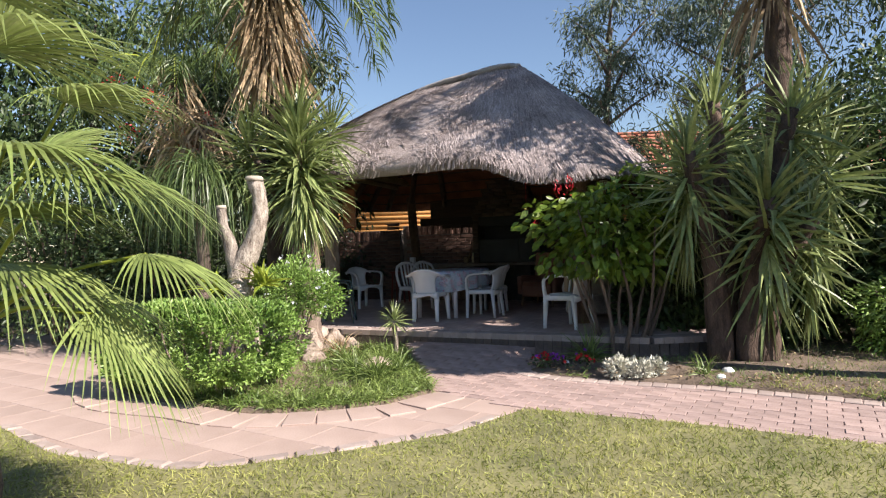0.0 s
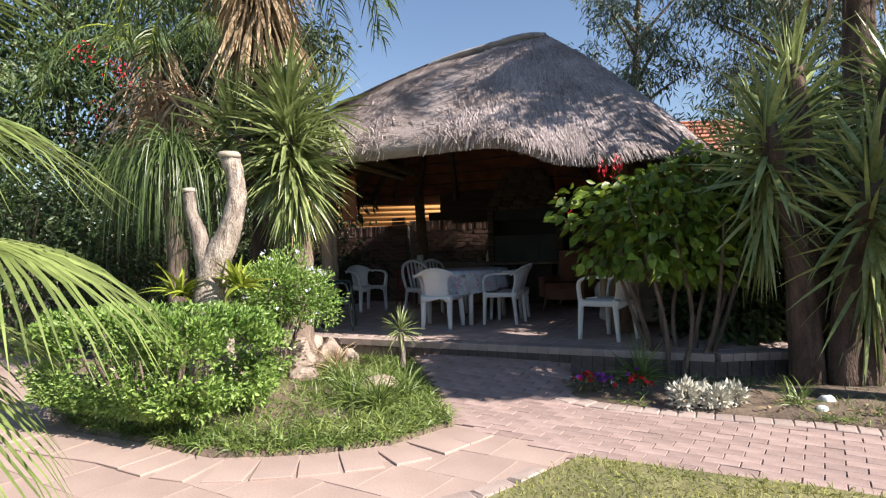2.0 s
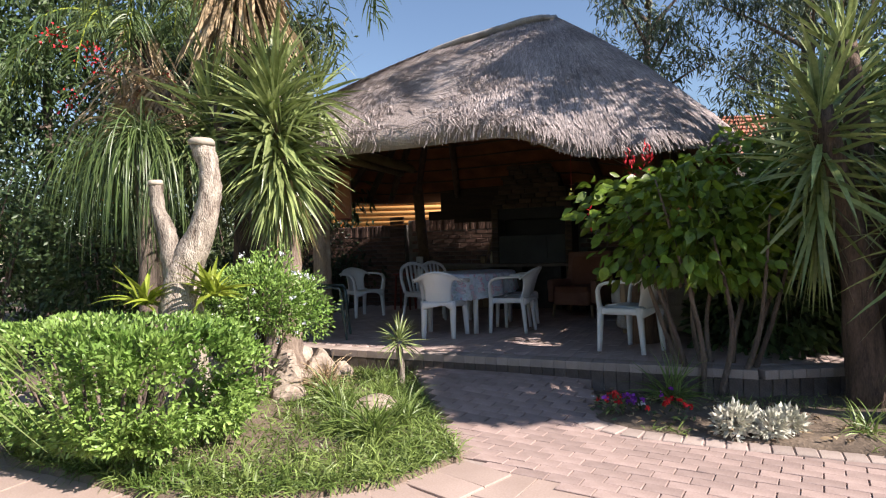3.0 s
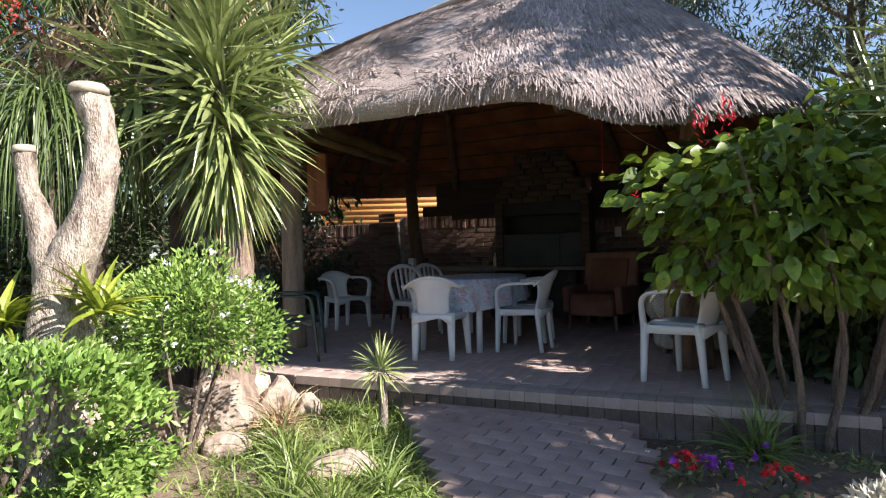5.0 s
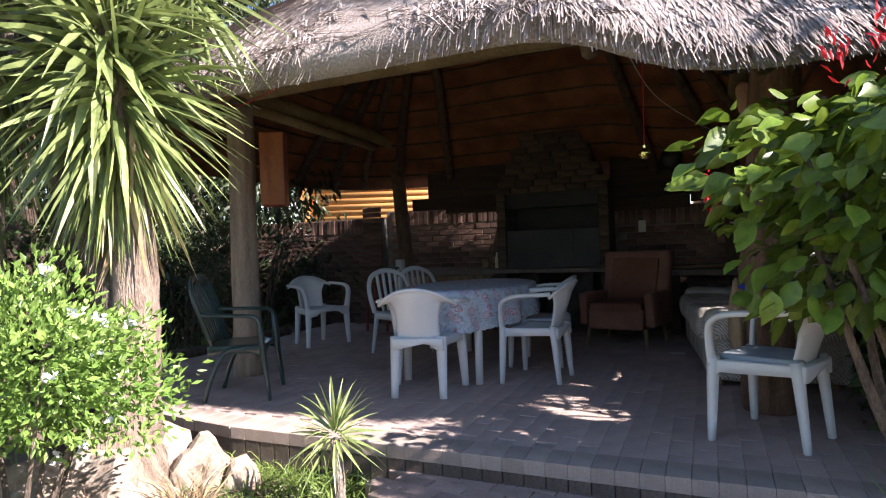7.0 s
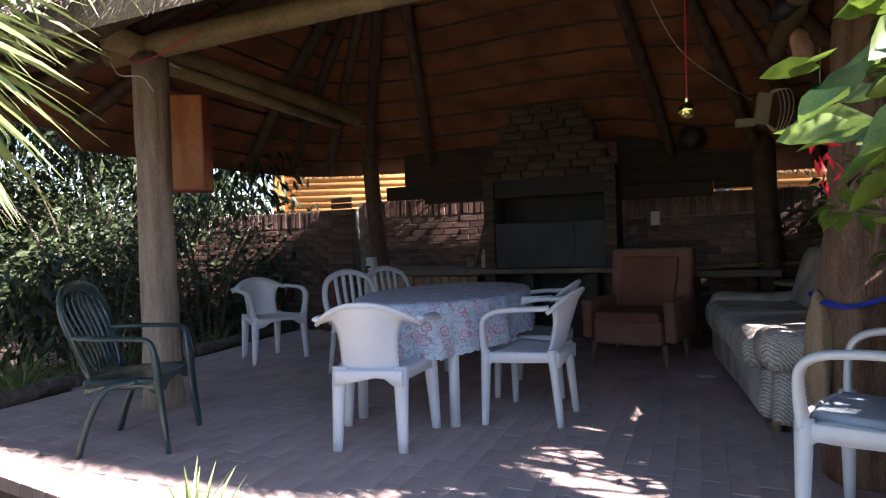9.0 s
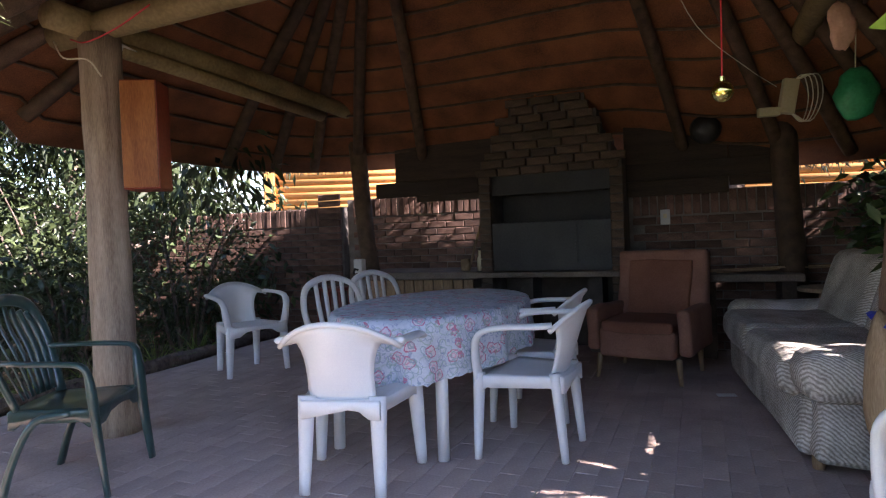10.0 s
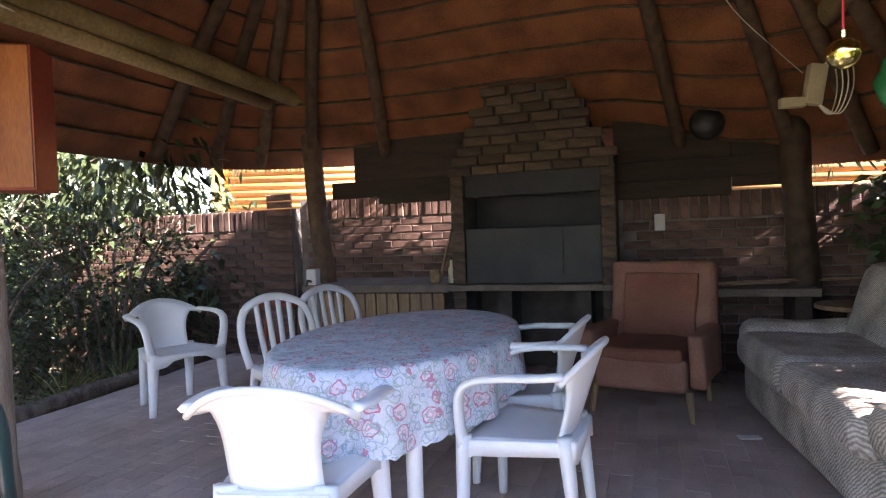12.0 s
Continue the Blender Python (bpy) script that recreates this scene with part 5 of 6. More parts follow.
# ---------- trees and hedges behind ----------
def leafy_tree(at, height, crown, count, mat, label, leaf=0.12, seed=0, low=0.3, slim=0.3):
    r = random.Random(seed)
    rr = np.random.default_rng(seed)
    t = thing("tree", label, "tree", pose(*at), "background trees")
    trunk(t, [(0, 0, 0), (0.1, 0, height * 0.3), (-0.05, 0.1, height * 0.6), (0.1, 0, height * 0.9)], (0.02 * height, 0.016 * height, 0.011 * height, 0.004 * height), M["dark_bark"], n=8)
    sets = []
    for b in range(16):
        a = b * 2.4
        z = height * (low + (0.95 - low) * b / 16)
        ln = crown * r.uniform(0.5, 1.0)
        tip = Vector((math.cos(a) * ln, math.sin(a) * ln, z + height * r.uniform(0.02, 0.12)))
        trunk(t, [(0, 0, z * 0.94), tuple(tip * 0.5 + Vector((0, 0, z * 0.48))), tuple(tip)], (0.007 * height, 0.004 * height, 0.002 * height), M["dark_bark"], name="limb", n=5)
        for c in range(4):
            q = tip * (0.35 + 0.22 * c)
            q.z = tip.z + r.uniform(-0.6, 0.4)
            n = count // 64
            p, d = ball_points(n, tuple(q), (crown * 0.32, crown * 0.32, crown * 0.26), 0.0, rr)
            sets.append(leaves(p, d * 0.4 + rr.normal(0, 0.5, (n, 3)) + np.array([0, 0, -0.5]), rr.uniform(0.7, 1.3, n) * leaf, leaf * slim, 0.2, 0.2, rr))
    v, f = joined(*sets)
    tagged(mass("crown", v, f, mat, t), kind="stuff")
    return t


M["creeper"] = material("creeper_leaf_mass", (0.02, 0.035, 0.014), (0.075, 0.1, 0.04), 1.0, 20, 0.4, 0, vary=0.55, translucent=0.25, island=True)
leafy_tree((3.7, 13.5, 0), 7.0, 1.5, 9000, M["tree_leaf"], "slender gum tree behind the hut against the sky", 0.16, 1, slim=0.2)
leafy_tree((6.3, 12.5, 0), 7.5, 2.2, 16000, M["tree_leaf"], "tall gum tree behind the yuccas", 0.16, 2, slim=0.2)
leafy_tree((9.5, 11.0, 0), 7, 2.8, 16000, M["dark_leaf"], "dark leafy tree beside the lawn", 0.16, 5, low=0.1)
for k, (x, y, h, c) in enumerate(((-4.2, 13.4, 6.5, 2.4), (-7.5, 12.0, 7, 2.8), (-10.5, 9.5, 7, 3.0), (-13, 14, 8, 3.2), (-6.8, 16.5, 8, 3))):
    leafy_tree((x, y, 0), h, c, 20000, M["dark_leaf"] if k else M["creeper"], "dark leafy tree behind the palms", 0.15, 10 + k, low=0.05, slim=0.4)




def bush(at, size, count, mat, label, leaf=0.07, seed=0, name="bush", slim=0.45, stems=7):
    rr = np.random.default_rng(seed)
    t = thing(name, label, "bush", pose(*at), "garden bushes")
    p, d = ball_points(count, (0, 0, size[2]), size, 0.35, rr)
    p[:, 2] = np.maximum(p[:, 2], 0.02)
    v, f = leaves(p, d + rr.normal(0, 0.7, (count, 3)), rr.uniform(0.6, 1.3, count) * leaf, leaf * slim, 0.2, 0.2, rr)
    tagged(mass("foliage", v, f, mat, t), kind="stuff")
    for q in range(stems):
        a = q * 2.4
        trunk(t, [(0.1 * math.cos(a), 0.1 * math.sin(a), 0), (size[0] * 0.4 * math.cos(a), size[1] * 0.4 * math.sin(a), size[2]), (size[0] * 0.8 * math.cos(a), size[1] * 0.8 * math.sin(a), size[2] * 1.5)],
              (0.025, 0.015, 0.005), M["dark_bark"], name="stem", n=5)
    return t


for k, (u, v_, s) in enumerate(((-7.4, 10.6, (0.95, 0.9, 1.15)), (-7.3, 9.2, (0.8, 0.8, 0.9)), (-8.6, 9.9, (1.1, 1.1, 1.4)), (-9.5, 8.4, (1.2, 1.0, 1.2)))):
    q = lapa(u, v_)
    bush((q.x, q.y, 0), s, 3800, M["creeper"], "dark creeper bush with small leaves against the wall", 0.06, 50 + k, "creeper_bush", slim=0.35)
for k, (x, y, s) in enumerate(((-4.6, 9.0, (0.9, 0.8, 1.3)), (-6.2, 8.9, (1.2, 1.0, 1.6)), (-8.6, 9.6, (1.5, 1.2, 1.9)))):
    bush((x, y, 0), s, 6500, M["dark_leaf"], "dark shaded bush beside the garden path", 0.09, 60 + k, "shade_bush")
# The last three bushes are added to keep sun off the right wall.
for k, (x, y, s) in enumerate(((3.0, 7.4, (0.8, 0.7, 1.0)), (4.2, 7.2, (0.9, 0.8, 1.2)), (3.6, 8.8, (0.9, 0.9, 1.1)), (5.8, 6.6, (1.1, 0.9, 1.2)), (4.6, 10.4, (1.1, 1.0, 1.2)), (7.4, 8.6, (1.5, 1.2, 1.6)), (5.4, 9.4, (1.2, 1.1, 1.9)), (4.3, 9.5, (0.9, 0.9, 1.5)), (6.0, 8.0, (1.2, 1.0, 2.0)))):
    bush((x, y, 0), s, 7500, M["dark_leaf"], "dense shaded green bush behind the yuccas", 0.13, 70 + k, "shade_bush")
bush((5.0, 6.0, 0), (0.65, 0.5, 0.5), 5000, M["hedge"], "bright green rounded bush beside the lawn", 0.06, 80)

# red flowers of a climber in the dark trees
climber = thing("bougainvillea", "red bougainvillea sprays among dark foliage", "climber", pose(-4.6, 9.4, 0))
trunk(climber, [(0, 0, 0), (0.2, 0, 1.5), (0, 0, 3.2), (-0.3, 0, 4.0)], (0.05, 0.04, 0.03, 0.015), M["dark_bark"])
sets = []
for x, z, n in ((-0.1, 3.9, 40), (0.15, 3.7, 30), (-0.5, 4.1, 36), (0.5, 3.2, 30), (0.7, 3.0, 30), (-0.4, 3.3, 24), (0.1, 2.0, 20), (0.9, 3.5, 20)):
    p = np.array([x, -0.5, z]) + R.normal(0, 0.09, (n, 3))
    sets.append(leaves(p, R.normal(0, 1, (n, 3)), 0.04, 0.034))
v, f = joined(*sets)
tagged(mass("flower_sprays", v, f, M["red"], climber, "bright red flowers"), kind="stuff")


# ---------- bed plants ----------
def tuft(at, n, length, width, mat, label, name="grass_tuft", seed=0, droop=1.6, el0=0.5):
    rr = np.random.default_rng(seed)
    t = thing(name, label, "grass", pose(*at), "grass tufts")
    az, el = rr.uniform(0, 2 * math.pi, n), rr.uniform(el0, 1.5, n)
    p = rr.normal(0, 0.03, (n, 3)) * np.array([1, 1, 0])
    v, f = blades(p, np.column_stack([np.cos(az) * np.cos(el), np.sin(az) * np.cos(el), np.sin(el)]), rr.uniform(0.6, 1.1, n) * length, width, droop, 5, rr)
    tagged(mass("foliage", v, f, mat, t), kind="stuff")
    return t


for k, (x, y, n, l) in enumerate(((-0.62, 5.35, 160, 0.48), (-0.85, 5.5, 120, 0.42), (-0.95, 6.0, 110, 0.4), (-1.15, 6.35, 110, 0.4), (-0.45, 5.75, 90, 0.35), (-0.7, 6.3, 80, 0.35))):
    tuft((x, y, 0.05), n, l, 0.012, M["strap"], "arching clump of narrow green grass leaves in the bed", seed=100 + k)
tuft((-1.3, 6.85, 0.05), 170, 0.42, 0.012, M["dry_rest"], "half-dry tan grass clump beside the rocks", seed=110)
tuft((1.62, 6.3, 0.03), 130, 0.5, 0.014, M["strap"], "spidery green tuft in the shaded bed", seed=111, droop=1.2, el0=0.3)
tuft((2.5, 5.35, 0.03), 70, 0.32, 0.01, M["strap"], "small pale grass tuft beside the rocks", seed=112)
for k, (u, v_) in enumerate(((-6.7, 8.4), (-6.8, 9.0), (-6.75, 9.6), (-6.6, 7.9), (-7.1, 8.2), (-6.8, 10.2))):
    q = lapa(u, v_)
    tuft((q.x, q.y, 0.1), 130, 0.55, 0.016, M["strap"], "leafy strap plant along the floor's garden edge", seed=120 + k)

p = np.column_stack([R.uniform(-3.6, 0.1, 60000), R.uniform(4.4, 7.7, 60000), np.full(60000, 0.03)])
p = p[inside([(x * 0.97 - 0.03, y * 0.985 + 0.09) for x, y in BED], p)]
keep = (np.sin(p[:, 0] * 5.1) * np.sin(p[:, 1] * 4.3 + 1) > -0.93)
p = p[keep]
v, f = blades(p, np.column_stack([R.normal(0, 0.6, len(p)), R.normal(0, 0.6, len(p)), np.ones(len(p))]), R.uniform(0.07, 0.2, len(p)), 0.011, 1.6, 3)
tagged(mass("ground_cover", v, f, M["strap"]), "low green grassy ground cover in the bed", "ground cover", kind="stuff")
p = np.column_stack([R.uniform(1.0, 6, 34000), R.uniform(2.2, 6.6, 34000), np.full(34000, 0.02)])
p = p[inside(RIGHT_BED, p)]
p = p[np.sin(p[:, 0] * 3.1 + 1) * np.sin(p[:, 1] * 4.3) + 0.6 * (p[:, 0] - 2.5) > 0.1]
v, f = blades(p, np.column_stack([R.normal(0, 0.6, len(p)), R.normal(0, 0.6, len(p)), np.ones(len(p))]), R.uniform(0.05, 0.12, len(p)), 0.009, 1.0, 3)
tagged(mass("weeds", v, f, M["strap"]), "patchy low green weeds in the dry bed", "ground cover", kind="stuff")

small = thing("small_yucca", "small spiky yucca on a short stem at the path's edge", "yucca", pose(-0.62, 6.95, 0))
trunk(small, [(0, 0, 0), (0.01, 0, 0.2), (0, 0, 0.42)], (0.035, 0.03, 0.025), M["bark"])
rosette(small, (0, 0, 0.45), 0.24, 64, rng, low=-35, spread=0.1)


def flower_patch(at, size, n, petal, label, name, seed):
    rr = np.random.default_rng(seed)
    t = thing(name, label, "flowers", pose(*at), "bedding flowers")
    p = np.column_stack([rr.normal(0, size, n), rr.normal(0, size * 0.7, n), rr.uniform(0.08, 0.16, n)])
    g = np.column_stack([rr.normal(0, size * 1.1, n * 4), rr.normal(0, size * 0.8, n * 4), rr.uniform(0.0, 0.13, n * 4)])
    v, f = leaves(g, rr.normal(0, 1, (n * 4, 3)) + np.array([0, 0, 0.6]), 0.05, 0.022, rng=rr)
    tagged(mass("foliage", v, f, M["dark_leaf"], t), kind="stuff")
    q = np.repeat(p, 7, axis=0)
    v, f = leaves(q, rr.normal(0, 1, q.shape) + np.array([0, 0, 0.5]), 0.028, 0.026, rng=rr)
    tagged(mass("bloom_mass", v, f, petal, t), kind="stuff")
    return t


flower_patch((1.05, 5.92, 0.03), 0.07, 12, M["red"], "cluster of red bedding flowers at the path's edge", "red_flowers", 1)
flower_patch((1.42, 5.72, 0.03), 0.07, 8, M["red"], "cluster of red bedding flowers at the path's edge", "red_flowers", 2)
flower_patch((1.22, 5.92, 0.03), 0.09, 12, M["purple"], "cluster of purple bedding flowers at the path's edge", "purple_flowers", 3)
for k, (x, y, s) in enumerate(((1.72, 5.42, 0.12), (1.92, 5.36, 0.1), (2.08, 5.45, 0.1), (1.85, 5.52, 0.09))):
    rr = np.random.default_rng(200 + k)
    t = thing("dusty_miller", "silvery white-leaved bedding plant at the path's edge", "plant", pose(x, y, 0.03), "silver bedding plants")
    p, d = ball_points(420, (0, 0, s * 0.7), (s, s, s * 0.8), 0.3, rr)
    v, f = leaves(p, d + rr.normal(0, 0.5, (420, 3)) + np.array([0, 0, 0.5]), 0.05, 0.02, rng=rr)
    tagged(mass("foliage", v, f, M["silver"], t), kind="stuff")


def stone(at, size, seed, label, name="rock", mat="rock", rough=0.35):
    bm = bmesh.new()
    blob(bm, size, (0, 0, size[2] * 0.55), seed, rough, 3, 1.3)
    ob = part(name, bm, M[mat])
    ob.matrix_world = pose(*at, 0, 0, seed * 67 % 360)
    return tagged(ob, label, "rock", "garden rocks")


for k, (x, y, z, s) in enumerate(((-1.97, 6.78, 0, (0.24, 0.2, 0.25)), (-1.66, 7.0, 0.0, (0.2, 0.16, 0.16)), (-1.75, 7.5, 0.0, (0.24, 0.18, 0.24)), (-1.48, 7.42, 0, (0.18, 0.14, 0.19)),
                                  (-2.33, 6.82, 0, (0.2, 0.16, 0.22)), (-0.75, 6.15, 0, (0.22, 0.16, 0.09)), (-1.85, 6.6, 0, (0.15, 0.12, 0.1)))):
    stone((x, y, z), s, k + 1, "pale brown rough rock at the foot of the yucca")
for k, (x, y, s) in enumerate(((1.2, 6.75, 0.055), (1.0, 6.35, 0.045), (0.98, 6.78, 0.03), (2.75, 5.4, 0.07), (1.35, 6.2, 0.03), (2.6, 5.2, 0.05))):
    stone((x, y, 0.02), (s, s * 0.8, s * 0.7), k + 20, "small white stone in the shaded bed", "stone", "white_paint", 0.2)

# unseen low spreading tree beside the lawn, placed so that its crown shades the path
shade = thing("shade_tree", "unseen low spreading tree over the yucca bed", "tree", pose(5.6, 4.3, 0), "background trees")
trunk(shade, [(0, 0, 0), (-0.1, -0.1, 2.0), (-0.05, -0.1, 3.6), (0.1, -0.1, 4.5)], (0.16, 0.13, 0.09, 0.03), M["dark_bark"], n=8)
sets = []
for k in range(13):
    a = k * 2.4
    r = 0.35 + 0.65 * (k / 12) ** 0.5
    q = (0.15 + 1.2 * r * math.cos(a), -0.1 + 0.85 * r * math.sin(a), 4.5 + 0.15 * math.sin(k * 2.0))
    trunk(shade, [(-0.05, -0.1, 3.2), (q[0] * 0.7, q[1] * 0.7, 4.1), q], (0.05, 0.03, 0.012), M["dark_bark"], name="limb", n=5)
    p, d = ball_points(900, q, (0.5, 0.36, 0.3), 0.0)
    sets.append(leaves(p, d + R.normal(0, 0.6, (900, 3)), R.uniform(0.09, 0.16, 900), 0.06))
v, f = joined(*sets)
tagged(mass("crown", v, f, M["dark_leaf"], shade), kind="stuff")

side_lawn = [(2.75, 4.85), (3.44, 4.46), (4.6, 3.55), (7, 1.3), (9, 3), (7, 6.5), (4.6, 6.0), (3.6, 5.5)]
g = grass_on(None, side_lawn, 2.7, 9, 1.3, 6.5, 42000, 0.07, 0.03, M["grass"], name="side_grass", width=0.008)
tagged(g, "patchy sunlit grass beyond the brick path", "grass", kind="stuff")
for k, (x, y, s) in enumerate(((-1.5, 6.45, (0.16, 0.12, 0.12)), (-2.15, 6.5, (0.2, 0.14, 0.13)), (-1.25, 7.4, (0.14, 0.1, 0.12)), (-1.75, 6.95, (0.24, 0.2, 0.24)))):
    stone((x, y, 0), s, k + 40, "pale brown rough rock at the foot of the yucca")

leafy_tree((5.2, 6.3, 0), 7.4, 1.4, 10000, M["dark_leaf"], "tall dark tree over the yuccas", 0.14, 31, low=0.78, slim=0.4)
n = 1500
p = np.column_stack([R.uniform(0.9, 5, n), R.uniform(3.6, 7.0, n), np.full(n, 0.06)])
p = p[inside([(x + 0.05, y + 0.05) for x, y in RIGHT_BED], p)]
v, f = leaves(p, np.column_stack([R.normal(0, 1, len(p)), R.normal(0, 1, len(p)), R.normal(0, 0.15, len(p))]), R.uniform(0.03, 0.08, len(p)), R.uniform(0.012, 0.03, len(p)))
tagged(mass("leaf_litter", v, f, M["dry_rest"]), "dry tan leaf litter on the shaded soil", "leaf litter", kind="stuff")


def open_gap(plant, foot, radius):
    """Cuts a plant's foliage along one line of sunlight, so that sun reaches foot."""
    foot = Vector(foot)

    def near(p):
        d = p - foot
        return (d - SUN * d.dot(SUN)).length < radius

    bpy.context.view_layer.update()
    for ob in list(plant.children_recursive):
        if ob.name.startswith("leaf") and near(ob.matrix_world.translation):
            bpy.data.objects.remove(ob)
        elif ob.name.startswith("inner_leaves"):
            bm = bmesh.new()
            bm.from_mesh(ob.data)
            m = ob.matrix_world
            bmesh.ops.delete(bm, geom=[f for f in bm.faces if near(m @ f.calc_center_median())], context="FACES")
            bm.to_mesh(ob.data)
            bm.free()


# Sun patches on floor and sofa, shaped by cutting leaves away.
for foot, radius in (((0.85, 7.72, FLOOR), 0.23), ((1.06, 8.8, FLOOR), 0.19), ((2.05, 9.0, 0.75), 0.08), ((2.15, 9.35, 0.75), 0.08), ((1.95, 8.7, 0.75), 0.08)):
    for plant in (shrub, bpy.data.objects["yucca.001"]):
        open_gap(plant, foot, radius)
# ---------- small things under the roof ----------
M["gold"] = material("gold_glass", (0.75, 0.6, 0.15), (0.9, 0.75, 0.25), 5, 60, 0.12, 0, metal=1.0, vary=0)
M["ribbon"] = material("red_ribbon", (0.4, 0.01, 0.02), (0.6, 0.03, 0.04), 5, 60, 0.5, 0)
M["beige_plastic"] = material("beige_plastic", (0.48, 0.43, 0.26), (0.6, 0.54, 0.36), 5, 60, 0.5, 0.05)
M["green_cloth"] = material("green_plastic_sheet", (0.01, 0.18, 0.07), (0.03, 0.30, 0.13), 5, 60, 0.45, 0.2)
M["blue_strap"] = material("blue_strap", (0.02, 0.04, 0.35), (0.04, 0.07, 0.5), 5, 60, 0.5, 0.1)
M["pink"] = material("pink_cloth", (0.5, 0.28, 0.2), (0.65, 0.4, 0.3), 5, 60, 0.8, 0.2)
M["black"] = material("black_rubber", (0.012, 0.012, 0.012), (0.03, 0.03, 0.03), 5, 60, 0.5, 0.2)
M["cable"] = material("pale_cable", (0.55, 0.52, 0.42), (0.68, 0.64, 0.54), 5, 60, 0.5, 0)


def ball(bm, r, at, squash=1.0):
    bmesh.ops.create_uvsphere(bm, u_segments=24, v_segments=14, radius=r, matrix=Matrix.Translation(at) @ Matrix.Diagonal((1, 1, squash, 1)))


bauble = thing("hanging_bauble", "shiny gold glass bauble on a red ribbon", "ornament", pose(1.13, 7.81, 1.835))
bm = bmesh.new()
ball(bm, 0.036, (0, 0, 0))
part("glass_ball", bm, M["gold"], bauble, smooth=True)
bm = bmesh.new()
tube(bm, [(0, 0, 0.034), (0, 0, 0.05)], 0.01, 10)
part("cap", bm, M["gold"], bauble)
bm = bmesh.new()
tube(bm, [(0, 0, 0.05), (0.004, 0, 0.5), (0.0, 0.02, 1.02)], 0.0028, 6)
part("ribbon", bm, M["ribbon"], bauble)

# ballast box and its cables, at the right wall plate
ballast = thing("ballast_box", "beige electrical box with loose pale cables on the pole", "electrical box", pose(2.56, 10.0, 2.27, 0, 0, -10))
bm = bmesh.new()
box(bm, (0.1, 0.07, 0.24), (0, 0, 0), 0.01, pose(0, 0, 0, 0, 10, 0))
part("housing", bm, M["beige_plastic"], ballast)
bm = bmesh.new()
box(bm, (0.14, 0.06, 0.06), (-0.13, 0, -0.1), 0.008)
part("lamp_holder", bm, M["beige_plastic"], ballast)
for k in range(4):
    bm = bmesh.new()
    a = 0.05 + 0.03 * k
    tube(bm, smooth_path([(0.03, 0, 0.1), (0.05 + a, 0.0, 0.14), (0.08 + a, 0.01, -0.02), (0.05 + a * 0.6, 0, -0.18), (0.0, 0, -0.1)], 5), 0.004, 5)
    part("cable", bm, M["cable"], ballast)

bag = thing("green_bag", "green plastic watering bag hung from the roof pole", "bag", pose(2.76, 9.6, 2.18, 0, 0, -20))
bm = bmesh.new()
blob(bm, (0.12, 0.06, 0.16), (0, 0, 0), 3, 0.25, 3)
part("sheet", bm, M["green_cloth"], bag, smooth=True)
bm = bmesh.new()
tube(bm, [(0, 0, 0.14), (0.01, 0, 0.5)], 0.004, 5)
part("string", bm, M["cable"], bag)
cloth2 = thing("pink_rag", "small pink rag tied to a rafter", "rag", pose(2.3, 9.0, 2.42))
bm = bmesh.new()
blob(bm, (0.07, 0.03, 0.12), (0, 0, 0), 8, 0.4, 3)
part("cloth", bm, M["pink"], cloth2, smooth=True)
lamp = thing("black_lamp_shade", "black metal lamp shade under the rafters", "lamp", pose(2.25, 9.05, 2.72))
bm = bmesh.new()
tube(bm, [(0, 0, 0.1), (0, 0, 0.02), (0.02, 0, -0.06)], (0.03, 0.09, 0.13), 16)
part("shade", bm, M["black"], lamp, smooth=True)

strap = thing("blue_strap", "blue strap tied round the post, with a strip of peeled bark", "strap", LAPA @ pose(-1.18, 7.98, 1.02))
bm = bmesh.new()
ring = [(0.165 * math.cos(a * math.pi / 12), 0.165 * math.sin(a * math.pi / 12), 0.02 * math.sin(a * 0.7)) for a in range(25)]
tube(bm, ring, 0.03, 6, flat=0.3)
part("band", bm, M["blue_strap"], strap)
# This strip stands for pale bark peeling off the post.
bm = bmesh.new()
blob(bm, (0.05, 0.08, 0.26), (-0.17, -0.06, -0.24), 5, 0.25, 3)
part("canvas_strip", bm, M["plank"], strap, "grey-brown strip of peeled bark", smooth=True)

# along the back of the hut
meter = thing("switch_box", "small white electric switch box on the wall", "switch", LAPA @ pose(-2.2, 11.4, 1.49))
bm = bmesh.new()
box(bm, (0.085, 0.05, 0.14), (0, -0.02, 0), 0.008)
part("cover", bm, M["white_paint"], meter)
bm = bmesh.new()
box(bm, (0.03, 0.012, 0.04), (0, -0.05, 0.01), 0.003)
part("button", bm, M["beige_plastic"], meter)
hat = thing("black_pan", "black cast-iron pan hung flat on the tie board", "pan", LAPA @ pose(-1.84, 11.2, 2.24, 90, 0, 0))
bm = bmesh.new()
tube(bm, [(0, 0, -0.015), (0, 0, 0.02), (0, 0, 0.09), (0, 0, 0.11)], (0.05, 0.13, 0.11, 0.03), 18)
part("body", bm, M["black"], hat, smooth=True)

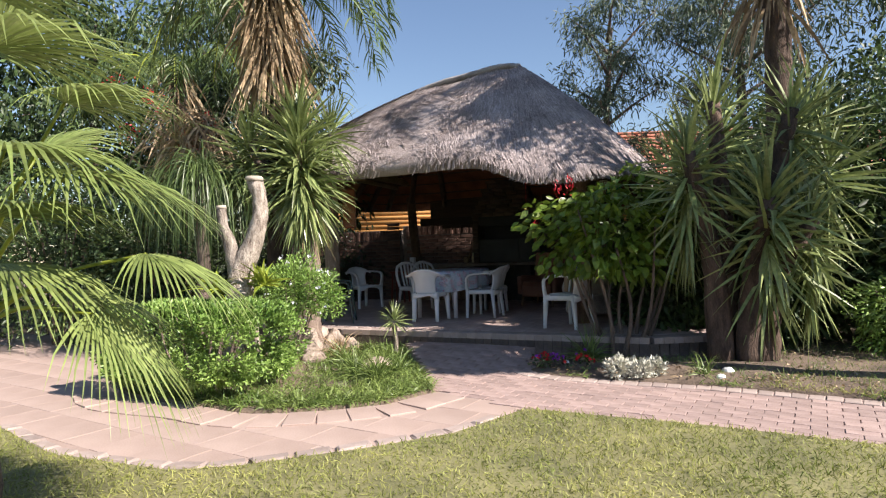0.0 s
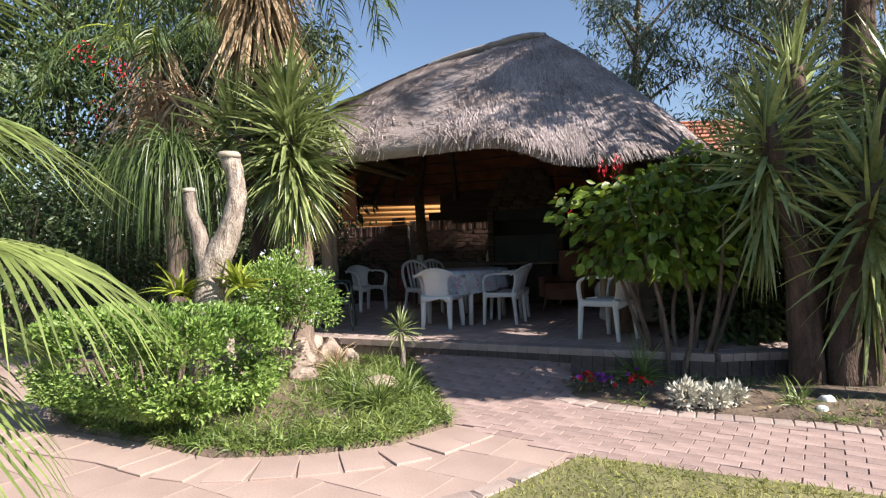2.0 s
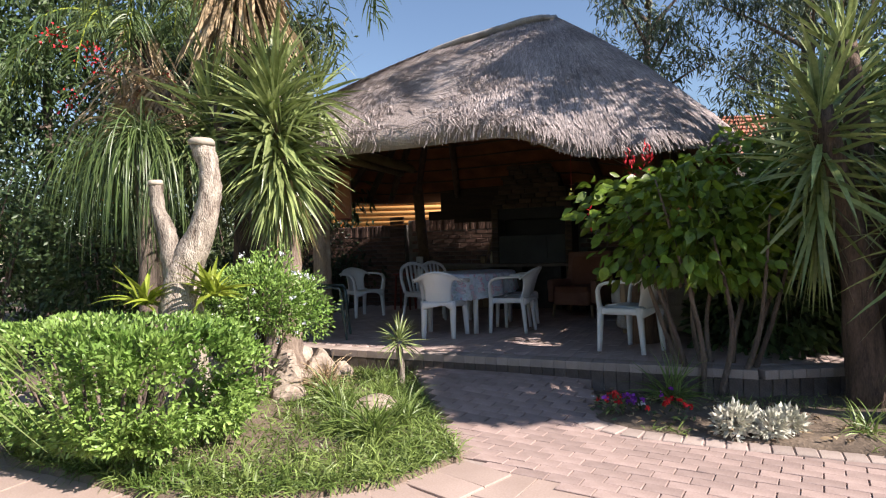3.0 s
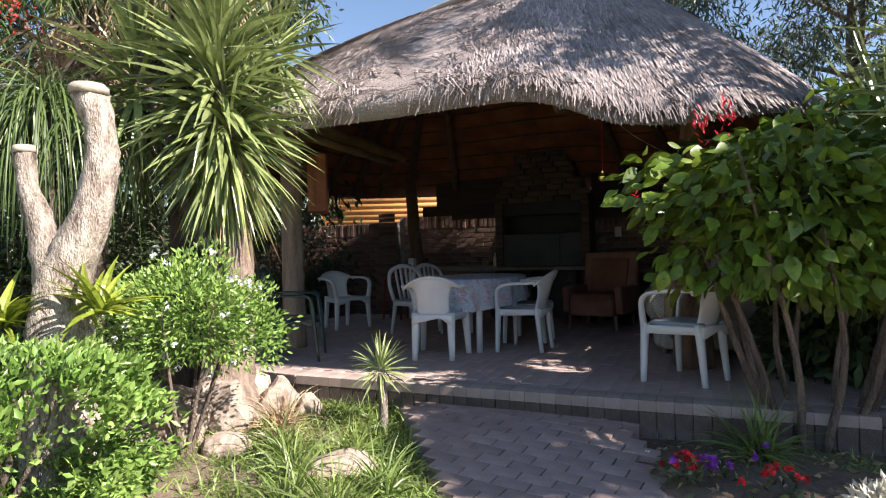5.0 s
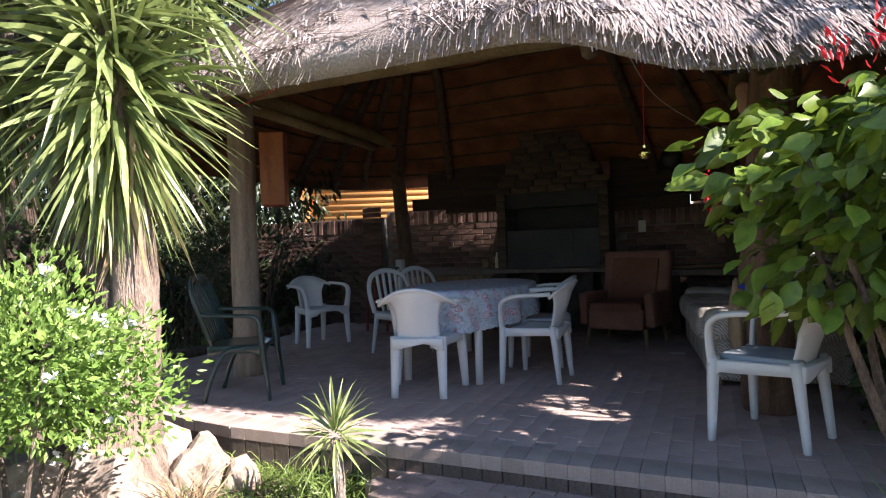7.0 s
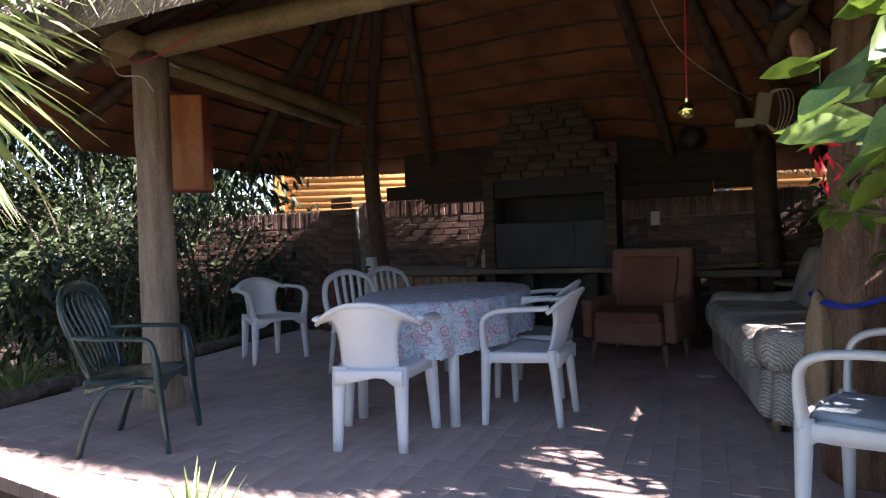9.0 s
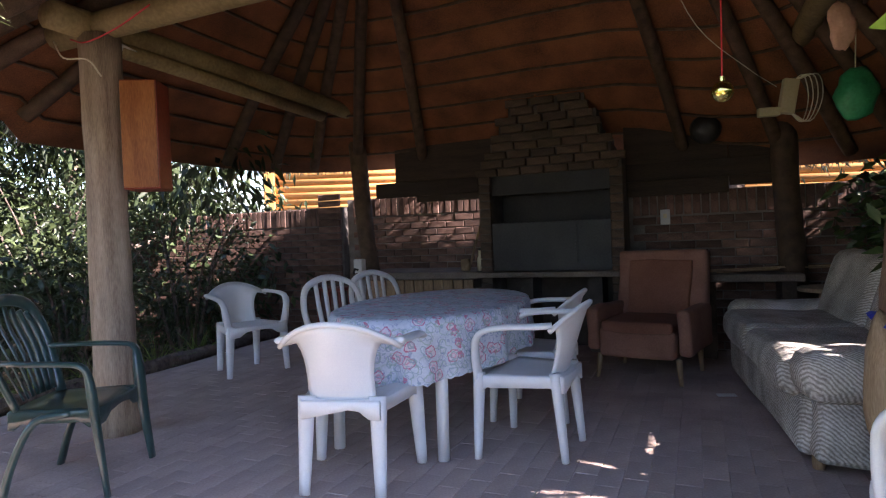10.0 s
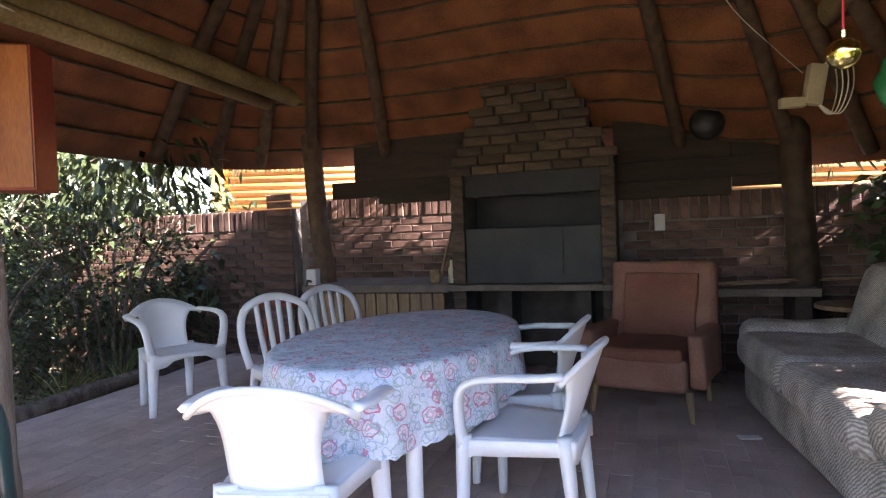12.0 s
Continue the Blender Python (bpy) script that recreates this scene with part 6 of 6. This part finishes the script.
for k, (u, h, r, mat) in enumerate(((-3.9, 0.2, 0.028, "beige_plastic"), (-2.42, 0.16, 0.035, "cable"), (-2.33, 0.12, 0.03, "grey_steel"))):
    b = thing("bottle", "dusty bottle standing on the ledge beside the fireplace", "bottle", LAPA @ pose(u, HV + 0.05 + 0.1 * (k > 0), 1.036 if k == 0 else 0.985), "bottles")
    bm = bmesh.new()
    tube(bm, [(0, 0, 0), (0, 0, h * 0.6), (0, 0, h * 0.75), (0, 0, h)], (r, r, r * 0.4, r * 0.4), 12)
    part("glass", bm, M[mat], b, smooth=True)
    bm = bmesh.new()
    tube(bm, [(0, 0, h), (0, 0, h + 0.02)], r * 0.48, 10)
    part("cap", bm, M["black"], b)

broom = thing("broom", "wooden broom leaning on the counter wall", "broom", LAPA)
trunk(broom, [(-4.0, HV + 0.0, 1.04), (-3.93, HV + 0.2, 1.5), (-3.9, HV + 0.42, 1.85)], (0.013, 0.012, 0.012), M["plank"], name="handle", n=8, wob=0)
bm = bmesh.new()
box(bm, (0.09, 0.06, 0.12), (-4.02, HV - 0.03, 1.1), 0.02)
part("brush", bm, M["dry"], broom)

ledge = thing("side_ledge", "brick ledge with loose sticks beside the fireplace", "ledge", LAPA)
bm = bmesh.new()
box(bm, (1.35, 0.5, 0.06), (-1.82, HV + 0.24, 0.95), 0.01)
part("top", bm, M["ledge_top"], ledge)
for x in (-2.4, -1.85, -1.25):
    bm = bmesh.new()
    box(bm, (0.11, 0.42, 0.66), (x, HV + 0.26, 0.59), 0.006)
    part("pier", bm, M["hearth_brick"], ledge)
for k in range(8):
    s_ = thing("stick", "dry stick lying on the ledge", "stick", LAPA @ pose(-1.75 + 0.1 * k, HV + 0.1 + 0.04 * k, 0.99 + 0.008 * (k % 3), 0, 0, -12 + 9 * (k % 4)), "sticks on the ledge")
    bm = bmesh.new()
    tube(bm, [(-0.35, 0, 0), (0.0, 0.02, 0.01), (0.38, -0.01, 0.03)], (0.008, 0.007, 0.004), 6)
    part("wood", bm, M["plank"], s_)

stool = thing("side_table", "small round wooden side table behind the sofa", "table", LAPA @ pose(-1.0, 10.75, FLOOR))
bm = bmesh.new()
tube(bm, [(0, 0, 0.60), (0, 0, 0.605), (0, 0, 0.63), (0, 0, 0.635)], (0.22, 0.23, 0.23, 0.22), 24)
part("tabletop", bm, M["plank"], stool, smooth=False)
for k in range(3):
    a = k * 2.1
    trunk(stool, [(0.1 * math.cos(a), 0.1 * math.sin(a), 0.6), (0.15 * math.cos(a), 0.15 * math.sin(a), 0.3), (0.18 * math.cos(a), 0.18 * math.sin(a), 0)], (0.016, 0.016, 0.014), M["plank"], name="leg", n=8, wob=0)
stool2 = thing("wooden_stool", "low brown wooden stool near the counter", "stool", LAPA @ pose(-5.45, 10.75, FLOOR))
bm = bmesh.new()
box(bm, (0.34, 0.26, 0.035), (0, 0, 0.62), 0.008)
part("seat", bm, M["side_wood"], stool2)
for sx in (-1, 1):
    for sy in (-1, 1):
        bm = bmesh.new()
        tube(bm, [(sx * 0.12, sy * 0.09, 0.61), (sx * 0.15, sy * 0.11, 0.0)], 0.018, 8)
        part("leg", bm, M["side_wood"], stool2)
pipe = thing("water_standpipe", "white painted standpipe post with a tap", "tap", LAPA @ pose(-5.22, 10.9, FLOOR))
bm = bmesh.new()
box(bm, (0.1, 0.09, 0.92), (0, 0, 0.46), 0.012)
part("post", bm, M["white_paint"], pipe)
bm = bmesh.new()
tube(bm, [(0, 0, 0.8), (0, -0.1, 0.82), (0, -0.13, 0.77)], 0.012, 8)
part("tap", bm, M["grey_steel"], pipe)

pad = thing("seat_pad", "flat grey-blue cushion lying on the plastic chair", "cushion", pose(1.6, 7.33, FLOOR + 0.425, 0, 0, 42.7))
bm = bmesh.new()
box(bm, (0.36, 0.38, 0.035), (0, 0.0, 0.0), 0.015)
part("cover", bm, M["grey_cushion"], pad, smooth=True)

# cables at the corner post
wire = thing("loose_wire", "thin red and white wires at the post head", "wire", LAPA)
for mat, pts in (("ribbon", [(-5.3, 7.85, 2.62), (-5.1, 7.8, 2.56), (-4.85, 7.8, 2.6), (-4.6, 7.8, 2.68)]), ("cable", [(-5.42, 7.83, 2.62), (-5.3, 7.8, 2.5), (-5.1, 7.8, 2.46), (-5.02, 7.82, 2.36)])):
    bm = bmesh.new()
    tube(bm, smooth_path(pts, 5), 0.005, 5)
    part("strand", bm, M[mat], wire)
thread = thing("hanging_thread", "thin thread sagging between the rafters", "thread", LAPA)
bm = bmesh.new()
tube(bm, smooth_path([(-2.1, 9.0, 2.95), (-1.9, 9.4, 2.6), (-1.6, 9.8, 2.4), (-1.4, 10.15, 2.33)], 5), 0.003, 5)
part("strand", bm, M["cable"], thread)

# log edging along the garden side of the floor
for v0, v1 in ((7.4, 8.9), (8.95, 10.3), (10.35, 11.3)):
    e = thing("edging_log", "dark log edging between floor and garden", "log", LAPA, "edging logs")
    trunk(e, [(-6.42 - 0.05 * (v0 - 7.4), v0, FLOOR + 0.02), (-6.5 - 0.05 * (v0 - 7.4), (v0 + v1) / 2, FLOOR + 0.03), (-6.5 - 0.05 * (v1 - 7.4), v1, FLOOR + 0.02)], (0.07, 0.07, 0.065), M["dark_bark"], name="log", n=10)
# paper scrap on the floor
scrap = tagged(part("paper_scrap", box(bmesh.new(), (0.12, 0.06, 0.006), (0, 0, 0.004), 0.002), M["white_paint"]), "white paper scrap lying on the brick floor", "paper")
scrap.matrix_world = LAPA @ pose(-1.78, 9.75, FLOOR + 0.004, 0, 0, 15)
# ---------- bricks, pavers and slabs ----------
def piece_mesh(name, size, mat, chamfer=0.004, jitter=0.002, seed=0):
    """A brick or slab with its top edges worn off."""
    r = random.Random(seed)
    x, y, z = size[0] / 2, size[1] / 2, size[2]
    c = chamfer
    j = lambda: r.uniform(-jitter, jitter)
    vs = [(sx * x + j(), sy * y + j(), -z) for sx, sy in ((-1, -1), (1, -1), (1, 1), (-1, 1))]
    vs += [(sx * x + j(), sy * y + j(), -c) for sx, sy in ((-1, -1), (1, -1), (1, 1), (-1, 1))]
    vs += [(sx * (x - c) + j(), sy * (y - c) + j(), j() * 0.5) for sx, sy in ((-1, -1), (1, -1), (1, 1), (-1, 1))]
    fs = []
    for b in (0, 4):
        fs += [(b + i, b + (i + 1) % 4, b + 4 + (i + 1) % 4, b + 4 + i) for i in range(4)]
    fs.append((8, 9, 10, 11))
    me = bpy.data.meshes.new(name)
    me.from_pydata(vs, [], fs)
    me.materials.append(mat)
    return me, np.array(vs), np.array(fs)


def lay(name, kinds, poses, near, parent, rest_mat, limit=290):
    """Lays the pieces: the nearest as objects of their own, the others joined."""
    r = random.Random(len(poses))
    mats = sorted(poses, key=near)
    vs, fs, o = [], [], 0
    inv = parent.matrix_world.inverted()
    for k, m in enumerate(mats):
        me, v, f = kinds[r.randrange(len(kinds))]
        if k < limit:
            ob = link(name, me, parent)
            ob.matrix_basis = inv @ m
        else:
            a = np.array(inv @ m)
            vs.append(v @ a[:3, :3].T + a[:3, 3])
            fs.append(f + o)
            o += len(v)
    if vs:
        more = mass("more_" + name + "s", np.concatenate(vs), np.concatenate(fs), rest_mat, parent)
        more.data.polygons.foreach_set("use_smooth", [False] * len(more.data.polygons))
        tagged(more, kind="stuff")


def rest(key):
    """The same surface for joined pieces, its tone varied island by island."""
    spec = {"floor_brick": ((0.35, 0.262, 0.232), (0.51, 0.395, 0.355), 3.0, 80, 0.82, 0.4, 0.09), "paver": ((0.27, 0.19, 0.165), (0.40, 0.295, 0.26), 6.0, 90, 0.8, 0.4, 0.16),
            "slab": ((0.31, 0.225, 0.185), (0.43, 0.325, 0.275), 1.5, 90, 0.8, 0.35, 0.05), "brick": ((0.065, 0.035, 0.027), (0.21, 0.12, 0.09), 6.0, 70, 0.8, 0.6, 0.4)}[key]
    d, l_, sc, fi, ro, bu, va = spec
    return material(key + "_mass", d, l_, sc, fi, ro, bu, vary=va, island=True)


bpy.context.view_layer.update()
floor_ob = bpy.data.objects["floor"]
kinds = [piece_mesh("brick", (0.2205, 0.1092, 0.05), M["floor_brick"], 0.002, 0.0008, k) for k in range(4)]
poses = []
outline = [(-6.35, 7.35), (-5.3, 7.0), (-4.2, 6.86), (-0.25, 6.84), (0.55, 7.2), (0.55, 11.35), (-6.55, 11.35)]
for i in range(64):
    for j in range(22):
        u, v_ = -6.5 + i * 0.11, 6.85 + (j + 0.5 * (i % 2)) * 0.222
        if inside(outline, np.array([[u, v_]]))[0]:
            poses.append(LAPA @ pose(u, v_, FLOOR + R.normal(0, 0.0008), R.normal(0, 0.12), R.normal(0, 0.12), 90 + R.normal(0, 0.4)))
lay("brick", kinds, poses, lambda m: (m.translation - lapa(-2.7, 7.2)).length, floor_ob, rest("floor_brick"))
# edge course on the front of the floor, and its riser
edge = [(-6.3, 7.32), (-5.3, 6.96), (-4.2, 6.81), (-0.2, 6.79), (0.6, 7.22)]
kinds_e = [piece_mesh("edge_brick", (0.1065, 0.2, 0.07), M["edge_paver"], 0.003, 0.001, 10 + k) for k in range(3)]
poses, risers = [], []
for (u0, v0), (u1, v1) in zip(edge, edge[1:]):
    n = int(math.hypot(u1 - u0, v1 - v0) / 0.108)
    a = math.degrees(math.atan2(v1 - v0, u1 - u0))
    for k in range(n):
        t = (k + 0.5) / n
        q = Vector((u0 + (u1 - u0) * t, v0 + (v1 - v0) * t, 0))
        poses.append(LAPA @ pose(q.x, q.y - 0.045, FLOOR + 0.004, 0, 0, a))
        risers.append(LAPA @ pose(q.x, q.y - 0.142, FLOOR - 0.165, 90, 0, a))
lay("edge_brick", kinds_e, poses, lambda m: (m.translation - lapa(-2.7, 6.8)).length, floor_ob, M["edge_paver"])
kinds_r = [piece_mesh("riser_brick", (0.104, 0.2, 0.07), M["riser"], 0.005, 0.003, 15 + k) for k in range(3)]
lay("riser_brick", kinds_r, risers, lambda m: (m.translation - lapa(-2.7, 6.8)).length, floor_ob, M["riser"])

pav = bpy.data.objects["pavement"]
kinds = [piece_mesh("paver", (0.194, 0.0985, 0.16), M["paver"], 0.003, 0.0015, 20 + k) for k in range(4)]
poses = []
ang = -30
ca, sa = math.cos(radians(ang)), math.sin(radians(ang))
for i in range(-60, 60):
    for j in range(-40, 60):
        a, b = (i + 0.5 * (j % 2)) * 0.2, j * 0.1
        x, y = 1.0 + ca * a - sa * b, 4.6 + sa * a + ca * b
        if 0.72 * (x - 0.72) + 0.74 * (y - 4.38) > 0.02 and x < 6.5 and x > -0.7 and inside(PAVED, np.array([[x, y]]))[0]:
            ramp = min(max((y - 5.6) / 1.5, 0), 1) if x < 1.1 else 0.0
            slope = math.degrees(math.atan(0.13 * 6 * ramp * (1 - ramp) / 1.5))
            poses.append(pose(x, y, 0.13 * ramp * ramp * (3 - 2 * ramp) + R.normal(0, 0.0012), slope) @ pose(0, 0, 0, R.normal(0, 0.3), R.normal(0, 0.3), ang + R.normal(0, 0.5)))
lay("paver", kinds, poses, lambda m: (m.translation - Vector((1.2, 4.9, 0))).length, pav, rest("paver"))
kinds = [piece_mesh("slab", (0.3975, 0.3975, 0.04), M["slab"], 0.002, 0.0006, 30 + k) for k in range(4)]
poses = []
for i in range(-30, 30):
    for j in range(-12, 26):
        a, b = (i + 0.5 * (j % 2)) * 0.4, j * 0.4
        x, y = -1 + ca * a - sa * b, 4 + sa * a + ca * b
        if 0.72 * (x - 0.72) + 0.74 * (y - 4.38) < 0.06 and inside(PAVED, np.array([[x, y]]))[0]:
            poses.append(pose(x, y, -0.006 + R.normal(0, 0.0012), R.normal(0, 0.2), R.normal(0, 0.2), ang + R.normal(0, 0.3)))
lay("slab", kinds, poses, lambda m: (m.translation - Vector((-1, 4, 0))).length, pav, rest("slab"))


def border(line, kinds, step, offset, z, name):
    """A course of pieces set square to a curved line."""
    poses = []
    pts = smooth_path([(x, y, 0) for x, y in line], 8)
    run = 0.0
    for p, q in zip(pts, pts[1:]):
        d = q - p
        while run < d.length:
            c = p + d.normalized() * run
            side = Vector((-d.y, d.x, 0)).normalized()
            c = c + side * offset
            poses.append(pose(c.x, c.y, z + R.normal(0, 0.0015), R.normal(0, 0.4), R.normal(0, 0.4), math.degrees(math.atan2(d.y, d.x)) + R.normal(0, 1.2)))
            run += step
        run -= d.length
    lay(name, kinds, poses, lambda m: (m.translation - Vector((0.5, 5, 0))).length, pav, M["edge_paver"])


kinds = [piece_mesh("border_paver", (0.118, 0.2, 0.05), M["edge_paver"], 0.006, 0.003, 40 + k) for k in range(3)]
border([(0.86, 6.75), (0.84, 6.3), (0.88, 5.95), (1.08, 5.66), (1.57, 5.4), (2.1, 5.18), (2.6, 4.95), (3.44, 4.44), (4.6, 3.55)], kinds, 0.124, -0.06, 0.008, "border_paver")
kinds = [piece_mesh("border_slab", (0.233, 0.36, 0.05), M["slab"], 0.003, 0.0015, 50 + k) for k in range(3)]
border([(-3.6, 5.85), (-2.95, 5.05), (-2.12, 4.7), (-1.55, 4.42), (-1.0, 4.44), (-0.42, 4.64), (0.0, 5.06)], kinds, 0.234, -0.15, 0.006, "border_slab")
kinds = [piece_mesh("kerb_stone", (0.24, 0.12, 0.05), M["edge_paver"], 0.015, 0.012, 60 + k) for k in range(4)]
border([(-3.4, 4.15), (-2.6, 3.55), (-2.2, 3.4), (-1.56, 3.2), (-1.19, 3.24), (-0.41, 3.54), (0.15, 3.82), (0.55, 4.2)], kinds, 0.27, 0.05, 0.014, "kerb_stone")

# boundary wall: stretcher courses under a soldier course
def brick_wall(ob, u0, u1, v, z1, near_u, limit):
    kinds = [piece_mesh("brick", (0.212, 0.066, 0.03), M["brick"], 0.005, 0.003, 70 + k) for k in range(4)]
    sold = [piece_mesh("soldier_brick", (0.064, 0.212, 0.03), M["brick"], 0.005, 0.003, 80 + k) for k in range(3)]
    poses, tops = [], []
    rows = int((z1 - 0.22) / 0.078)
    for j in range(rows):
        z = z1 - 0.27 - j * 0.078
        for i in range(int((u1 - u0) / 0.222)):
            u = u0 + 0.11 + i * 0.222 + (0.111 if j % 2 else 0)
            if u < u1 - 0.1:
                poses.append(LAPA @ pose(u, v + R.normal(0, 0.002), z, 90, 0, 0))
    for i in range(int((u1 - u0) / 0.076)):
        tops.append(LAPA @ pose(u0 + 0.04 + i * 0.076, v - 0.002 + R.normal(0, 0.003), z1 - 0.112, 90, 0, 0))
    c = lapa(near_u, v, 1.4)
    lay("brick", kinds, poses, lambda m: (m.translation - c).length, ob, BRICK_REST, limit)
    lay("soldier_brick", sold, tops, lambda m: (m.translation - c).length, ob, BRICK_REST, 60)


BRICK_REST = rest("brick")
brick_wall(wall_mid, -5.78, -3.6, MID_V, 1.875, -4.8, 220)
brick_wall(wall_right, -2.5, 5.0, WALL_V, 1.73, -1.2, 220)
brick_wall(wall_left, -9.5, -5.86, LEFT_V, 1.79, -6.2, 180)
# pier at the end of the left wall
kinds = [piece_mesh("pier_brick", (0.30, 0.066, 0.03), M["brick"], 0.005, 0.003, 90 + k) for k in range(3)]
lay("pier_brick", kinds, [LAPA @ pose(-6.03, LEFT_V - 0.025, 1.91 - j * 0.078, 90, 0, 0) for j in range(20)], lambda m: -m.translation.z, wall_left, BRICK_REST)

# the hearth's bricks
kinds = [piece_mesh("brick", (0.112, 0.068, 0.03), M["hearth_brick"], 0.006, 0.003, 100 + k) for k in range(3)]
poses = []
for j in range(21):
    for u in (HU0 + 0.06, HU1 - 0.06):
        poses.append(LAPA @ pose(u, HV + 0.018 + R.normal(0, 0.002), FLOOR + 0.05 + j * 0.08, 90, 0, 0))
lay("brick", kinds, poses, lambda m: -m.translation.z, hearth, M["hearth_brick"])
kinds = [piece_mesh("brick", (0.212, 0.068, 0.05), M["hearth_brick"], 0.006, 0.004, 110 + k) for k in range(3)]
poses = []
for j, (z, w) in enumerate(STEPS):
    n = max(3, round(w / 0.222))
    for i in range(n):
        u = HU - w / 2 + (i + 0.5) * w / n + (0.03 if j % 2 else -0.03)
        poses.append(LAPA @ pose(u, HV + 0.02 + R.normal(0, 0.003), z, 90, 0, 0))
lay("brick", kinds, poses, lambda m: -m.translation.z, hearth, M["hearth_brick"])
